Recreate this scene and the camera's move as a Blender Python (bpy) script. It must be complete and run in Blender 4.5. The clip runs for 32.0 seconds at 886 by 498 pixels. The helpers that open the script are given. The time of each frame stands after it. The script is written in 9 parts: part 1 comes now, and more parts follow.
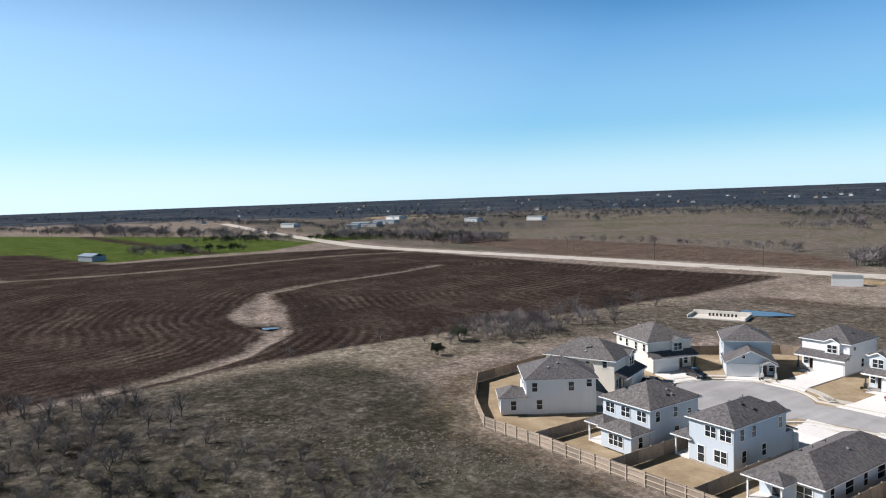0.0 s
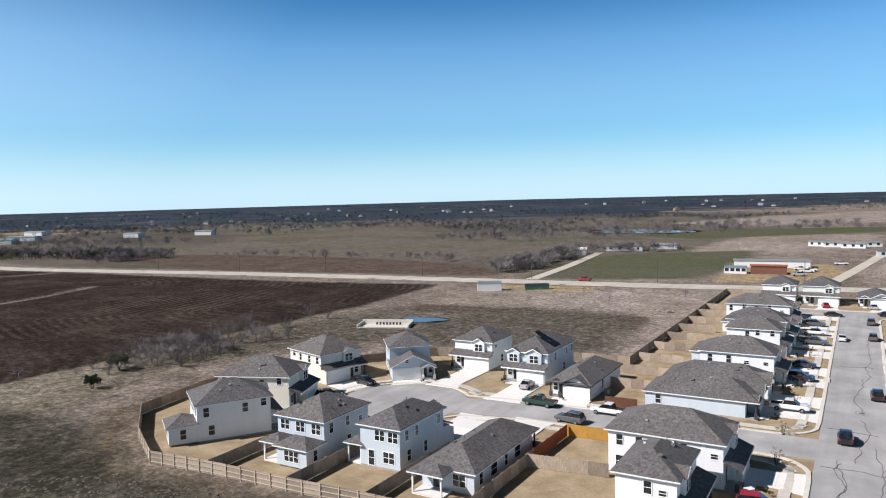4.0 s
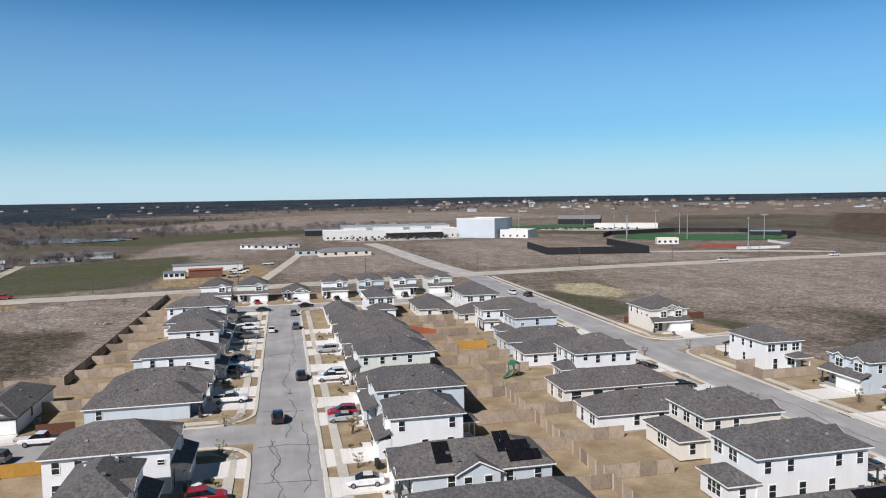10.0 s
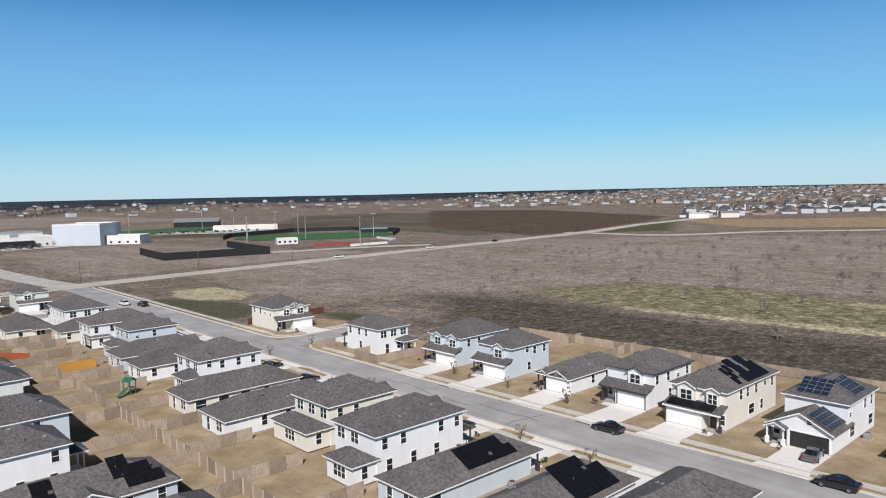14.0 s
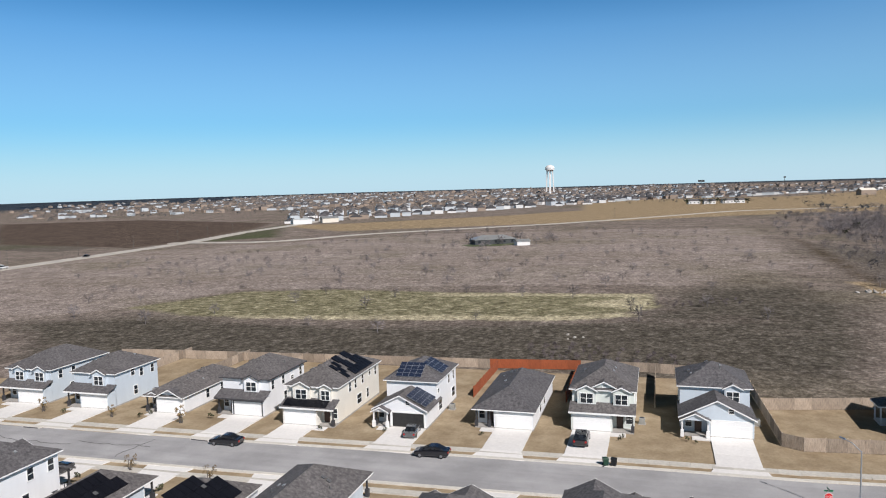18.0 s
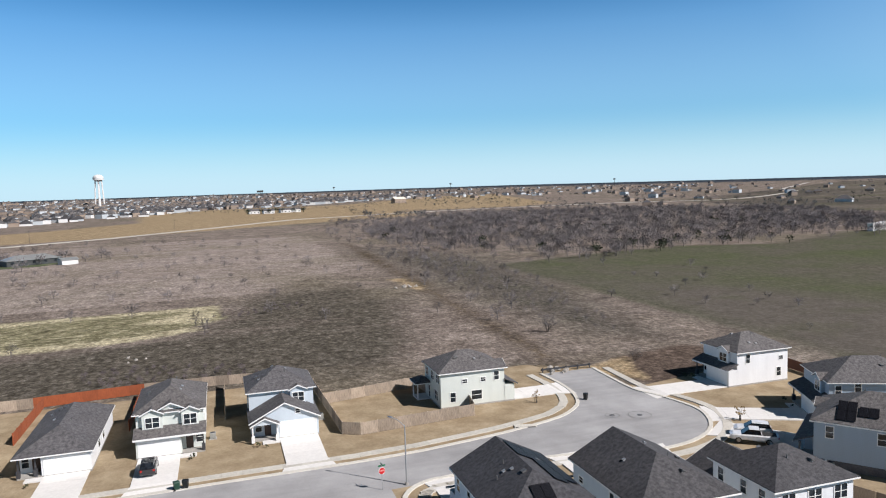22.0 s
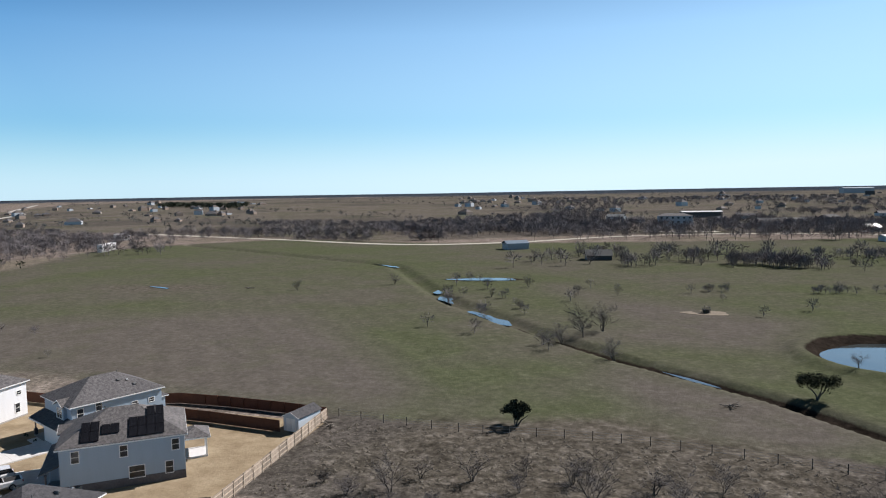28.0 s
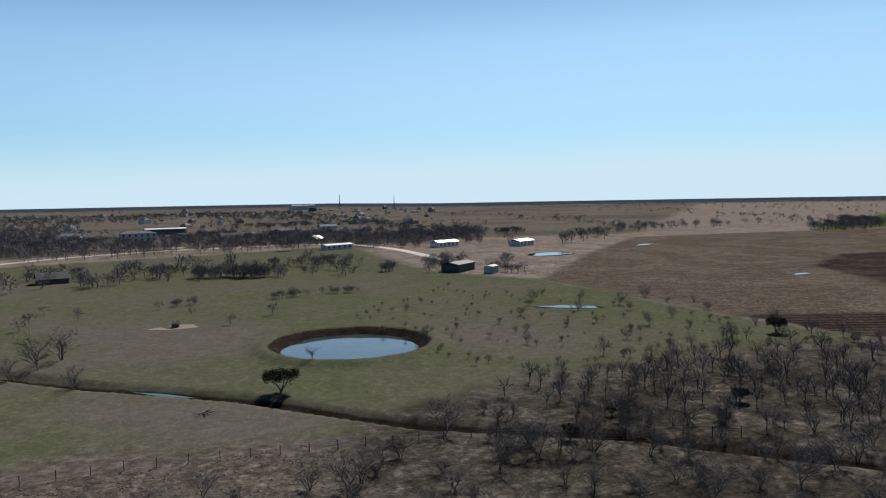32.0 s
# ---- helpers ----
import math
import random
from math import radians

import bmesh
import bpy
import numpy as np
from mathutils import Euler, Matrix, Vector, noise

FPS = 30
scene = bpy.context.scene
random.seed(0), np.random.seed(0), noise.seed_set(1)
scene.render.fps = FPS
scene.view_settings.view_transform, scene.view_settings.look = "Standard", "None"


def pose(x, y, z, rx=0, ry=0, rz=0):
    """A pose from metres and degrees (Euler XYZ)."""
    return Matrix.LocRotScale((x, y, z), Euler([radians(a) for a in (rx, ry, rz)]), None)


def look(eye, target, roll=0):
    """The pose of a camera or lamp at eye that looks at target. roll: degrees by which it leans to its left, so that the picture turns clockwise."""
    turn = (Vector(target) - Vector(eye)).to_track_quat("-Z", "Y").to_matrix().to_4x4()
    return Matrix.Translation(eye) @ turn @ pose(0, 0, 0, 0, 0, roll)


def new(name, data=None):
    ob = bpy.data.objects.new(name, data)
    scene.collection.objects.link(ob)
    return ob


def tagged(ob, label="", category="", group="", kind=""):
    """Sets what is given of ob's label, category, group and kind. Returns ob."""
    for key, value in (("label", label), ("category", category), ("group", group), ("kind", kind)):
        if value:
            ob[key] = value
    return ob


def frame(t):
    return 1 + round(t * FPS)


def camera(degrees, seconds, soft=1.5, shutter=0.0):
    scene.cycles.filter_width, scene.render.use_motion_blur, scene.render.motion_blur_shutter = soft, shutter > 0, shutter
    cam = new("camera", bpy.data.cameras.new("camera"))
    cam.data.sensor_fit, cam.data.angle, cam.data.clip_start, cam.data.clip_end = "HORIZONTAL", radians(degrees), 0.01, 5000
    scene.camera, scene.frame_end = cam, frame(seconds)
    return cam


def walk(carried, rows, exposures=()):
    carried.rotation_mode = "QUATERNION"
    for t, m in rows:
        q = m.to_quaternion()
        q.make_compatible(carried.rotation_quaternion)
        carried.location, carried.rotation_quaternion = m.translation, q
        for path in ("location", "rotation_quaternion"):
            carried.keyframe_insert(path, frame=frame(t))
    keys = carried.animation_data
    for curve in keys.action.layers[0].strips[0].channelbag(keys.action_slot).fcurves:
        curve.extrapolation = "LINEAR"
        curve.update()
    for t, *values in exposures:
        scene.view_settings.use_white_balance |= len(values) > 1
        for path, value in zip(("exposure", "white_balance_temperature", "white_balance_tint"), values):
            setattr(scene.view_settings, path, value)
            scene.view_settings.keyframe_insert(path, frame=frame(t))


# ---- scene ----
# ---------------------------------------------------------------- camera
cam = camera(63.64, 32.0, soft=1.1)
PATH = [
    (0.0, -0.55, 0.40, 34.72, 85.578, 1.906, 56.181),
    (0.5, -0.59, 0.39, 34.77, 85.634, 1.729, 53.454),
    (1.0, -0.48, 0.38, 34.85, 85.693, 1.674, 51.133),
    (1.5, -0.38, 0.37, 34.94, 85.738, 1.609, 48.185),
    (2.0, -0.36, 0.31, 34.99, 85.788, 1.518, 44.608),
    (2.5, -0.27, 0.28, 35.11, 85.810, 1.477, 41.040),
    (3.0, -0.24, 0.26, 35.18, 85.874, 1.397, 37.437),
    (3.5, -0.17, 0.35, 35.21, 85.908, 1.338, 33.902),
    (5.5, -0.11, 0.39, 35.23, 86.049, 1.079, 19.582),
    (6.0, -0.11, 0.42, 35.28, 86.053, 0.895, 16.034),
    (6.5, -0.09, 0.43, 35.24, 86.028, 0.797, 12.466),
    (7.0, -0.05, 0.46, 35.12, 86.029, 0.826, 8.902),
    (7.5, -0.04, 0.46, 35.02, 86.001, 0.810, 5.338),
    (8.0, -0.02, 0.38, 34.95, 85.916, 0.742, 1.719),
    (8.5, 0.02, 0.30, 34.88, 85.850, 0.751, -1.870),
    (9.0, 0.03, 0.23, 34.89, 85.764, 0.760, -5.489),
    (9.5, 0.05, 0.22, 34.81, 85.753, 0.800, -9.083),
    (10.0, 0.16, 0.19, 34.87, 85.661, 0.872, -12.662),
    (10.5, 0.24, 0.07, 34.88, 85.569, 0.900, -16.396),
    (11.0, 0.30, 0.07, 34.85, 85.500, 0.920, -20.128),
    (11.5, 0.28, -0.01, 34.91, 85.421, 0.964, -23.656),
    (12.0, 0.37, 0.08, 34.90, 85.362, 1.036, -27.406),
    (12.5, 0.38, 0.15, 34.69, 85.379, 0.932, -31.146),
    (13.0, 0.42, 0.15, 34.66, 85.326, 0.967, -34.908),
    (13.5, 0.46, 0.23, 34.67, 85.276, 1.055, -38.700),
    (14.0, 0.46, 0.21, 34.69, 85.257, 1.178, -42.481),
    (14.5, 0.40, 0.14, 34.72, 85.219, 1.190, -46.260),
    (16.5, 0.26, 0.19, 34.75, 85.171, 1.508, -61.766),
    (17.0, 0.20, 0.26, 34.77, 85.142, 1.470, -65.641),
    (17.5, 0.16, 0.28, 34.77, 85.112, 1.566, -69.522),
    (18.0, 0.14, 0.22, 34.78, 85.085, 1.640, -73.371),
    (18.5, 0.19, 0.18, 34.77, 85.036, 1.724, -77.303),
    (19.0, 0.14, 0.13, 34.74, 85.034, 1.819, -81.310),
    (19.5, 0.08, 0.01, 34.77, 84.973, 1.917, -85.575),
    (20.0, 0.15, -0.01, 34.77, 84.932, 1.904, -89.947),
    (20.5, 0.19, -0.09, 34.71, 84.940, 1.911, -94.325),
    (21.0, 0.18, -0.07, 34.76, 84.902, 1.920, -98.774),
    (21.5, 0.06, -0.10, 34.83, 84.869, 1.849, -103.153),
    (22.0, 0.00, -0.15, 34.91, 84.867, 1.825, -107.512),
    (22.5, 0.02, -0.16, 35.06, 84.840, 1.715, -111.924),
    (23.0, 0.02, -0.26, 35.18, 84.864, 1.663, -116.336),
    (23.5, 0.01, -0.26, 35.35, 84.886, 1.576, -120.784),
    (24.0, 0.01, -0.31, 35.53, 84.888, 1.546, -125.259),
    (24.5, -0.01, -0.44, 35.67, 84.904, 1.461, -129.726),
    (26.5, -0.18, -0.57, 35.72, 84.968, 1.313, -149.020),
    (27.0, -0.16, -0.54, 35.67, 84.980, 1.290, -154.046),
    (27.5, -0.19, -0.49, 35.53, 85.079, 1.160, -159.080),
    (28.0, -0.16, -0.56, 35.35, 85.144, 1.059, -164.130),
    (28.5, -0.17, -0.64, 35.12, 85.225, 0.987, -169.209),
    (29.0, -0.12, -0.64, 34.93, 85.274, 0.809, -174.258),
    (29.5, -0.08, -0.58, 34.78, 85.351, 0.750, -179.362),
    (30.0, -0.09, -0.59, 34.61, 85.463, 0.650, -184.457),
    (30.5, -0.09, -0.59, 34.47, 85.581, 0.656, -189.661),
    (31.0, -0.16, -0.52, 34.34, 85.677, 0.662, -194.849),
    (31.5, -0.26, -0.50, 34.28, 85.776, 0.743, -200.067),
    (32.0, -0.22, -0.48, 34.26, 85.854, 0.902, -205.269),
]
EXPOSURES = [(0.0, 0.47), (3.0, 0.45), (7.0, 0.25), (10.0, 0.11), (13.0, 0.10), (17.0, 0.11), (19.0, 0.18), (21.0, 0.27), (24.0, 0.39), (27.0, 0.40), (29.0, 0.32), (32.0, 0.11)]
walk(cam, [(t, pose(*p)) for t, *p in PATH], EXPOSURES)

# ---------------------------------------------------------------- world and sun
SUN_AZ, SUN_EL = 224.0, 41.0
world = bpy.data.worlds.new("sky")
scene.world = world
world.use_nodes = True
wn = world.node_tree
wn.nodes.clear()
sky = wn.nodes.new("ShaderNodeTexSky")
sky.sky_type = "NISHITA"
sky.sun_disc = False
sky.sun_elevation, sky.sun_rotation = radians(SUN_EL), radians(SUN_AZ)
sky.altitude, sky.air_density, sky.dust_density, sky.ozone_density = 200, 1.0, 0.5, 2.0
bg = wn.nodes.new("ShaderNodeBackground")
bg.inputs["Strength"].default_value = 0.072
wo = wn.nodes.new("ShaderNodeOutputWorld")
tint = wn.nodes.new("ShaderNodeMix")
tint.data_type, tint.blend_type = "RGBA", "MULTIPLY"
tint.inputs[0].default_value = 1.0
tint.inputs[7].default_value = (0.22, 0.90, 1.40, 1)
geo = wn.nodes.new("ShaderNodeTexCoord")
up = wn.nodes.new("ShaderNodeSeparateXYZ")
wn.links.new(geo.outputs["Generated"], up.inputs[0])
wn.links.new(sky.outputs[0], tint.inputs[6])
low = wn.nodes.new("ShaderNodeValToRGB")
low.color_ramp.interpolation = "EASE"
low.color_ramp.elements.new(0.10)
for e, (p, v) in zip(low.color_ramp.elements, ((0.0, 0.78), (0.10, 0.28), (0.32, 0.0))):
    e.position, e.color = p, (v, v, v, 1)
wn.links.new(up.outputs["Z"], low.inputs[0])
haze = wn.nodes.new("ShaderNodeMix")
haze.data_type = "RGBA"
haze.inputs[7].default_value = (7.9, 10.2, 11.8, 1)
# the paler sky round the sun
near_sun = wn.nodes.new("ShaderNodeVectorMath")
near_sun.operation = "DOT_PRODUCT"
near_sun.inputs[1].default_value = (math.sin(radians(SUN_AZ)) * math.cos(radians(SUN_EL)), math.cos(radians(SUN_AZ)) * math.cos(radians(SUN_EL)), math.sin(radians(SUN_EL)))
wn.links.new(geo.outputs["Generated"], near_sun.inputs[0])
pale = wn.nodes.new("ShaderNodeMapRange")
for k, v in enumerate((0.1, 1.0, 0.0, 0.50)):
    pale.inputs[1 + k].default_value = v
wn.links.new(near_sun.outputs["Value"], pale.inputs[0])
both = wn.nodes.new("ShaderNodeMath")
both.operation, both.use_clamp = "ADD", True
wn.links.new(low.outputs[0], both.inputs[0])
wn.links.new(pale.outputs[0], both.inputs[1])
wn.links.new(both.outputs[0], haze.inputs[0])
wn.links.new(tint.outputs[2], haze.inputs[6])
# the upper sky, dimmed to a tenth so that shade gets less fill light
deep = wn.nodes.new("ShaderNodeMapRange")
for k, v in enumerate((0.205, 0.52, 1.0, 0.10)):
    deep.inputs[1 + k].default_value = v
upper_dim = wn.nodes.new("ShaderNodeVectorMath")
upper_dim.operation = "SCALE"
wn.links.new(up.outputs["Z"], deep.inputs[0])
wn.links.new(haze.outputs[2], upper_dim.inputs[0])
wn.links.new(deep.outputs[0], upper_dim.inputs["Scale"])
wn.links.new(upper_dim.outputs[0], bg.inputs[0])
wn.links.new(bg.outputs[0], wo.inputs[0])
sun = new("sun", bpy.data.lights.new("sun", "SUN"))
sun.data.energy, sun.data.angle, sun.data.color = 5.0, radians(0.53), (1.0, 0.948, 0.94)
_a, _e = radians(SUN_AZ), radians(SUN_EL)
sun.matrix_world = look((400 * math.sin(_a) * math.cos(_e), 400 * math.cos(_a) * math.cos(_e), 400 * math.sin(_e)), (0, 0, 0))


# ---------------------------------------------------------------- materials
def nodes_of(name):
    m = bpy.data.materials.new(name)
    m.use_nodes = True
    t = m.node_tree
    b = t.nodes["Principled BSDF"]
    return m, t, b


def tex_noise(t, co, scale, detail=4.0, rough=0.55, stretch=None):
    n = t.nodes.new("ShaderNodeTexNoise")
    n.inputs["Scale"].default_value, n.inputs["Detail"].default_value, n.inputs["Roughness"].default_value = scale, detail, rough
    if stretch:
        mp = t.nodes.new("ShaderNodeMapping")
        mp.inputs["Scale"].default_value = stretch
        t.links.new(co, mp.inputs[0])
        co = mp.outputs[0]
    t.links.new(co, n.inputs["Vector"])
    return n.outputs["Fac"]


def ramp(t, fac, *stops):
    r = t.nodes.new("ShaderNodeValToRGB")
    while len(r.color_ramp.elements) < len(stops):
        r.color_ramp.elements.new(0.5)
    for e, (p, c) in zip(r.color_ramp.elements, stops):
        e.position, e.color = p, (*c, 1)
    t.links.new(fac, r.inputs[0])
    return r.outputs[0]


def mix(t, fac, a, b, kind="MIX"):
    m = t.nodes.new("ShaderNodeMix")
    m.data_type, m.blend_type = "RGBA", kind
    for sock, v in ((m.inputs[0], fac), (m.inputs[6], a), (m.inputs[7], b)):
        if isinstance(v, (int, float)):
            sock.default_value = v
        elif isinstance(v, tuple):
            sock.default_value = (*v, 1)
        else:
            t.links.new(v, sock)
    return m.outputs[2]


def maths(t, op, a, b=0.0, clamp=False):
    m = t.nodes.new("ShaderNodeMath")
    m.operation, m.use_clamp = op, clamp
    for sock, v in zip(m.inputs, (a, b)):
        if isinstance(v, (int, float)):
            sock.default_value = v
        else:
            t.links.new(v, sock)
    return m.outputs[0]


def bump(t, b, height, strength, dist):
    n = t.nodes.new("ShaderNodeBump")
    n.inputs["Strength"].default_value, n.inputs["Distance"].default_value = strength, dist
    t.links.new(height, n.inputs["Height"])
    t.links.new(n.outputs[0], b.inputs["Normal"])


def shade(c, k):
    return tuple(min(1.0, v * k) for v in c)


def surface(name, col, rough=0.8, fine=6.0, coarse=0.35, vary=0.25, bumps=0.3, metal=0.0, world_co=False, random_k=0.0, stretch=None):
    """A plain material with grain at two scales, fine relief, and a little difference from thing to thing."""
    m, t, b = nodes_of(name)
    co = t.nodes.new("ShaderNodeNewGeometry").outputs["Position"] if world_co else t.nodes.new("ShaderNodeTexCoord").outputs["Object"]
    f1, f2 = tex_noise(t, co, fine, 5, 0.6, stretch), tex_noise(t, co, coarse, 3)
    c = ramp(t, f1, (0.3, shade(col, 1 - vary)), (0.7, shade(col, 1 + vary * 0.6)))
    c = mix(t, 0.8, c, ramp(t, f2, (0.35, (1 - vary * 0.7,) * 3), (0.65, (1.0,) * 3)), "MULTIPLY")
    if random_k:
        rnd = t.nodes.new("ShaderNodeObjectInfo").outputs["Random"]
        c = mix(t, 1.0, c, ramp(t, rnd, (0.0, (1 - random_k,) * 3), (1.0, (1.0,) * 3)), "MULTIPLY")
    t.links.new(c, b.inputs["Base Color"])
    b.inputs["Roughness"].default_value, b.inputs["Metallic"].default_value = rough, metal
    if bumps:
        bump(t, b, f1, bumps, 0.02)
    return m


def siding(name, col):
    """Painted lap siding: a bumped step every 0.18 m, its shadow line put into the colour, faint streaks."""
    m, t, b = nodes_of(name)
    co = t.nodes.new("ShaderNodeTexCoord").outputs["Object"]
    sep = t.nodes.new("ShaderNodeSeparateXYZ")
    t.links.new(co, sep.inputs[0])
    lap = maths(t, "FRACT", maths(t, "MULTIPLY", sep.outputs["Z"], 5.5))
    streak = tex_noise(t, co, 1.2, 4, 0.6, (1, 1, 0.15))
    c = ramp(t, streak, (0.3, shade(col, 0.95)), (0.7, shade(col, 1.03)))
    c = mix(t, 1.0, c, ramp(t, lap, (0.0, (0.82,) * 3), (0.14, (1.0,) * 3)), "MULTIPLY")
    t.links.new(c, b.inputs["Base Color"])
    b.inputs["Roughness"].default_value = 0.6
    bump(t, b, lap, 0.35, 0.015)
    return m


def shingles(name, dark, light):
    """Asphalt shingles: mottled tabs in courses, weathered in broad patches."""
    m, t, b = nodes_of(name)
    co = t.nodes.new("ShaderNodeTexCoord").outputs["Object"]
    tab = tex_noise(t, co, 2.6, 3, 0.75)
    grit = tex_noise(t, co, 14.0, 2, 0.6)
    weather = tex_noise(t, co, 0.22, 3, 0.5)
    sep = t.nodes.new("ShaderNodeSeparateXYZ")
    t.links.new(co, sep.inputs[0])
    course = maths(t, "FRACT", maths(t, "MULTIPLY", sep.outputs["Z"], 15.0))
    c = ramp(t, tab, (0.34, dark), (0.66, light))
    c = mix(t, 0.5, c, ramp(t, grit, (0.35, (0.6,) * 3), (0.65, (1.25,) * 3)), "MULTIPLY")
    c = mix(t, 0.6, c, ramp(t, weather, (0.3, (0.7,) * 3), (0.7, (1.15,) * 3)), "MULTIPLY")
    c = mix(t, 0.5, c, ramp(t, course, (0.0, (0.6,) * 3), (0.3, (1.0,) * 3)), "MULTIPLY")
    rnd = t.nodes.new("ShaderNodeObjectInfo").outputs["Random"]
    c = mix(t, 1.0, c, ramp(t, rnd, (0.0, (0.85, 0.85, 0.88)), (1.0, (1.1, 1.06, 1.02))), "MULTIPLY")
    t.links.new(c, b.inputs["Base Color"])
    b.inputs["Roughness"].default_value = 0.85
    bump(t, b, tab, 0.5, 0.03)
    return m


def glass_dark(name, col=(0.02, 0.025, 0.03), rough=0.08):
    m, t, b = nodes_of(name)
    co = t.nodes.new("ShaderNodeTexCoord").outputs["Object"]
    c = ramp(t, tex_noise(t, co, 1.5, 2), (0.4, shade(col, 0.7)), (0.6, shade(col, 1.6)))
    t.links.new(c, b.inputs["Base Color"])
    b.inputs["Roughness"].default_value = rough
    return m


def paint(name, col, rough=0.25, coat=0.6):
    m, t, b = nodes_of(name)
    co = t.nodes.new("ShaderNodeTexCoord").outputs["Object"]
    c = ramp(t, tex_noise(t, co, 2.0, 4), (0.3, shade(col, 0.85)), (0.7, shade(col, 1.08)))
    t.links.new(c, b.inputs["Base Color"])
    b.inputs["Roughness"].default_value, b.inputs["Coat Weight"].default_value = rough, coat
    return m


def solar(name):
    """Photovoltaic cells: near-black with a faint lighter grid."""
    m, t, b = nodes_of(name)
    co = t.nodes.new("ShaderNodeTexCoord").outputs["Object"]
    br = t.nodes.new("ShaderNodeTexBrick")
    br.offset = 0.0
    br.inputs["Scale"].default_value = 1.0
    br.inputs["Mortar Size"].default_value = 0.006
    br.inputs["Brick Width"].default_value, br.inputs["Row Height"].default_value = 0.16, 0.16
    br.inputs["Color1"].default_value = br.inputs["Color2"].default_value = (0.004, 0.004, 0.006, 1)
    br.inputs["Mortar"].default_value = (0.03, 0.032, 0.04, 1)
    t.links.new(co, br.inputs[0])
    t.links.new(br.outputs[0], b.inputs["Base Color"])
    b.inputs["Roughness"].default_value = 0.45
    b.inputs["Specular IOR Level"].default_value = 0.2
    return m


M_WHITE = siding("siding_white", (0.74, 0.75, 0.76))
M_CREAM = siding("siding_cream", (0.70, 0.67, 0.60))
M_PALE = siding("siding_pale_blue", (0.52, 0.58, 0.63))
M_BLUE = siding("siding_slate_blue", (0.33, 0.41, 0.49))
M_SAGE = siding("siding_sage", (0.61, 0.64, 0.595))
M_GREY = siding("siding_grey", (0.45, 0.48, 0.50))
M_TRIM = surface("trim_white", (0.80, 0.80, 0.78), 0.5, 8, 1, 0.06, 0.1)
M_DARKTRIM = surface("trim_charcoal", (0.05, 0.05, 0.055), 0.5, 8, 1, 0.15, 0.1)
M_ROOF = shingles("shingles_grey", (0.058, 0.055, 0.057), (0.165, 0.157, 0.157))
M_ROOF2 = shingles("shingles_charcoal", (0.030, 0.030, 0.034), (0.085, 0.083, 0.088))
M_FOUND = surface("foundation_concrete", (0.36, 0.34, 0.31), 0.9, 5, 0.6, 0.2)
M_SKIRT = surface("masonry_dark", (0.13, 0.125, 0.13), 0.9, 4, 0.4, 0.3, 0.3)
M_GLASS = glass_dark("window_glass")
M_GARAGE = surface("garage_paint", (0.80, 0.80, 0.79), 0.45, 5, 0.8, 0.05, 0.05)
M_DOOR = surface("door_paint", (0.07, 0.035, 0.025), 0.45, 6, 1, 0.2, 0.1)
M_NEARBLACK = surface("near_black", (0.03, 0.03, 0.03), 0.9, 3, 0.5, 0.4, 0.1)
M_VENT = surface("vent_metal", (0.16, 0.16, 0.16), 0.5, 12, 2, 0.3, 0.2, 0.3)
M_SOLAR = solar("solar_cells")
M_SOLAR_BLUE = solar("solar_cells_framed")
_br = M_SOLAR_BLUE.node_tree.nodes["Brick Texture"]
_br.inputs["Mortar Size"].default_value, _br.inputs["Brick Width"].default_value, _br.inputs["Row Height"].default_value = 0.03, 1.02, 0.84
_br.inputs["Color1"].default_value = _br.inputs["Color2"].default_value = (0.014, 0.022, 0.045, 1)
_br.inputs["Mortar"].default_value = (0.30, 0.31, 0.33, 1)
M_ALU = surface("aluminium", (0.45, 0.46, 0.48), 0.35, 20, 2, 0.1, 0.05, 0.8)
M_CONC = surface("concrete_pale", (0.74, 0.72, 0.69), 0.9, 2.2, 0.14, 0.08, 0.12, world_co=True, random_k=0.1)
M_WALK = surface("concrete_walk", (0.56, 0.53, 0.47), 0.9, 3.0, 0.2, 0.16, 0.25, world_co=True, random_k=0.14)
M_FENCE = surface("fence_weathered", (0.46, 0.37, 0.285), 0.9, 5, 0.5, 0.35, 0.4, random_k=0.45, stretch=(3, 3, 0.4))
M_FENCE_RED = surface("fence_red_stain", (0.33, 0.085, 0.03), 0.85, 5, 0.5, 0.25, 0.4, random_k=0.2, stretch=(3, 3, 0.4))
M_FENCE_GOLD = surface("fence_new_cedar", (0.50, 0.27, 0.05), 0.85, 5, 0.5, 0.2, 0.4, random_k=0.2, stretch=(3, 3, 0.4))
M_FENCE_DARK = surface("fence_brown_stain", (0.14, 0.055, 0.03), 0.85, 5, 0.5, 0.25, 0.4, random_k=0.2, stretch=(3, 3, 0.4))
M_TYRE = surface("tyre_rubber", (0.015, 0.015, 0.016), 0.9, 20, 3, 0.3, 0.2)
M_RIM = surface("wheel_alloy", (0.35, 0.35, 0.36), 0.35, 20, 3, 0.2, 0.1, 0.8)
M_BARK = surface("bark_grey", (0.13, 0.115, 0.10), 0.95, 6, 1, 0.35, 0.5, random_k=0.35)
M_TWIG = surface("twigs_grey_brown", (0.155, 0.138, 0.135), 0.95, 3, 0.6, 0.3, 0.0, random_k=0.4)
M_GALV = surface("galvanised_steel", (0.42, 0.43, 0.44), 0.5, 15, 2, 0.15, 0.1, 0.5)


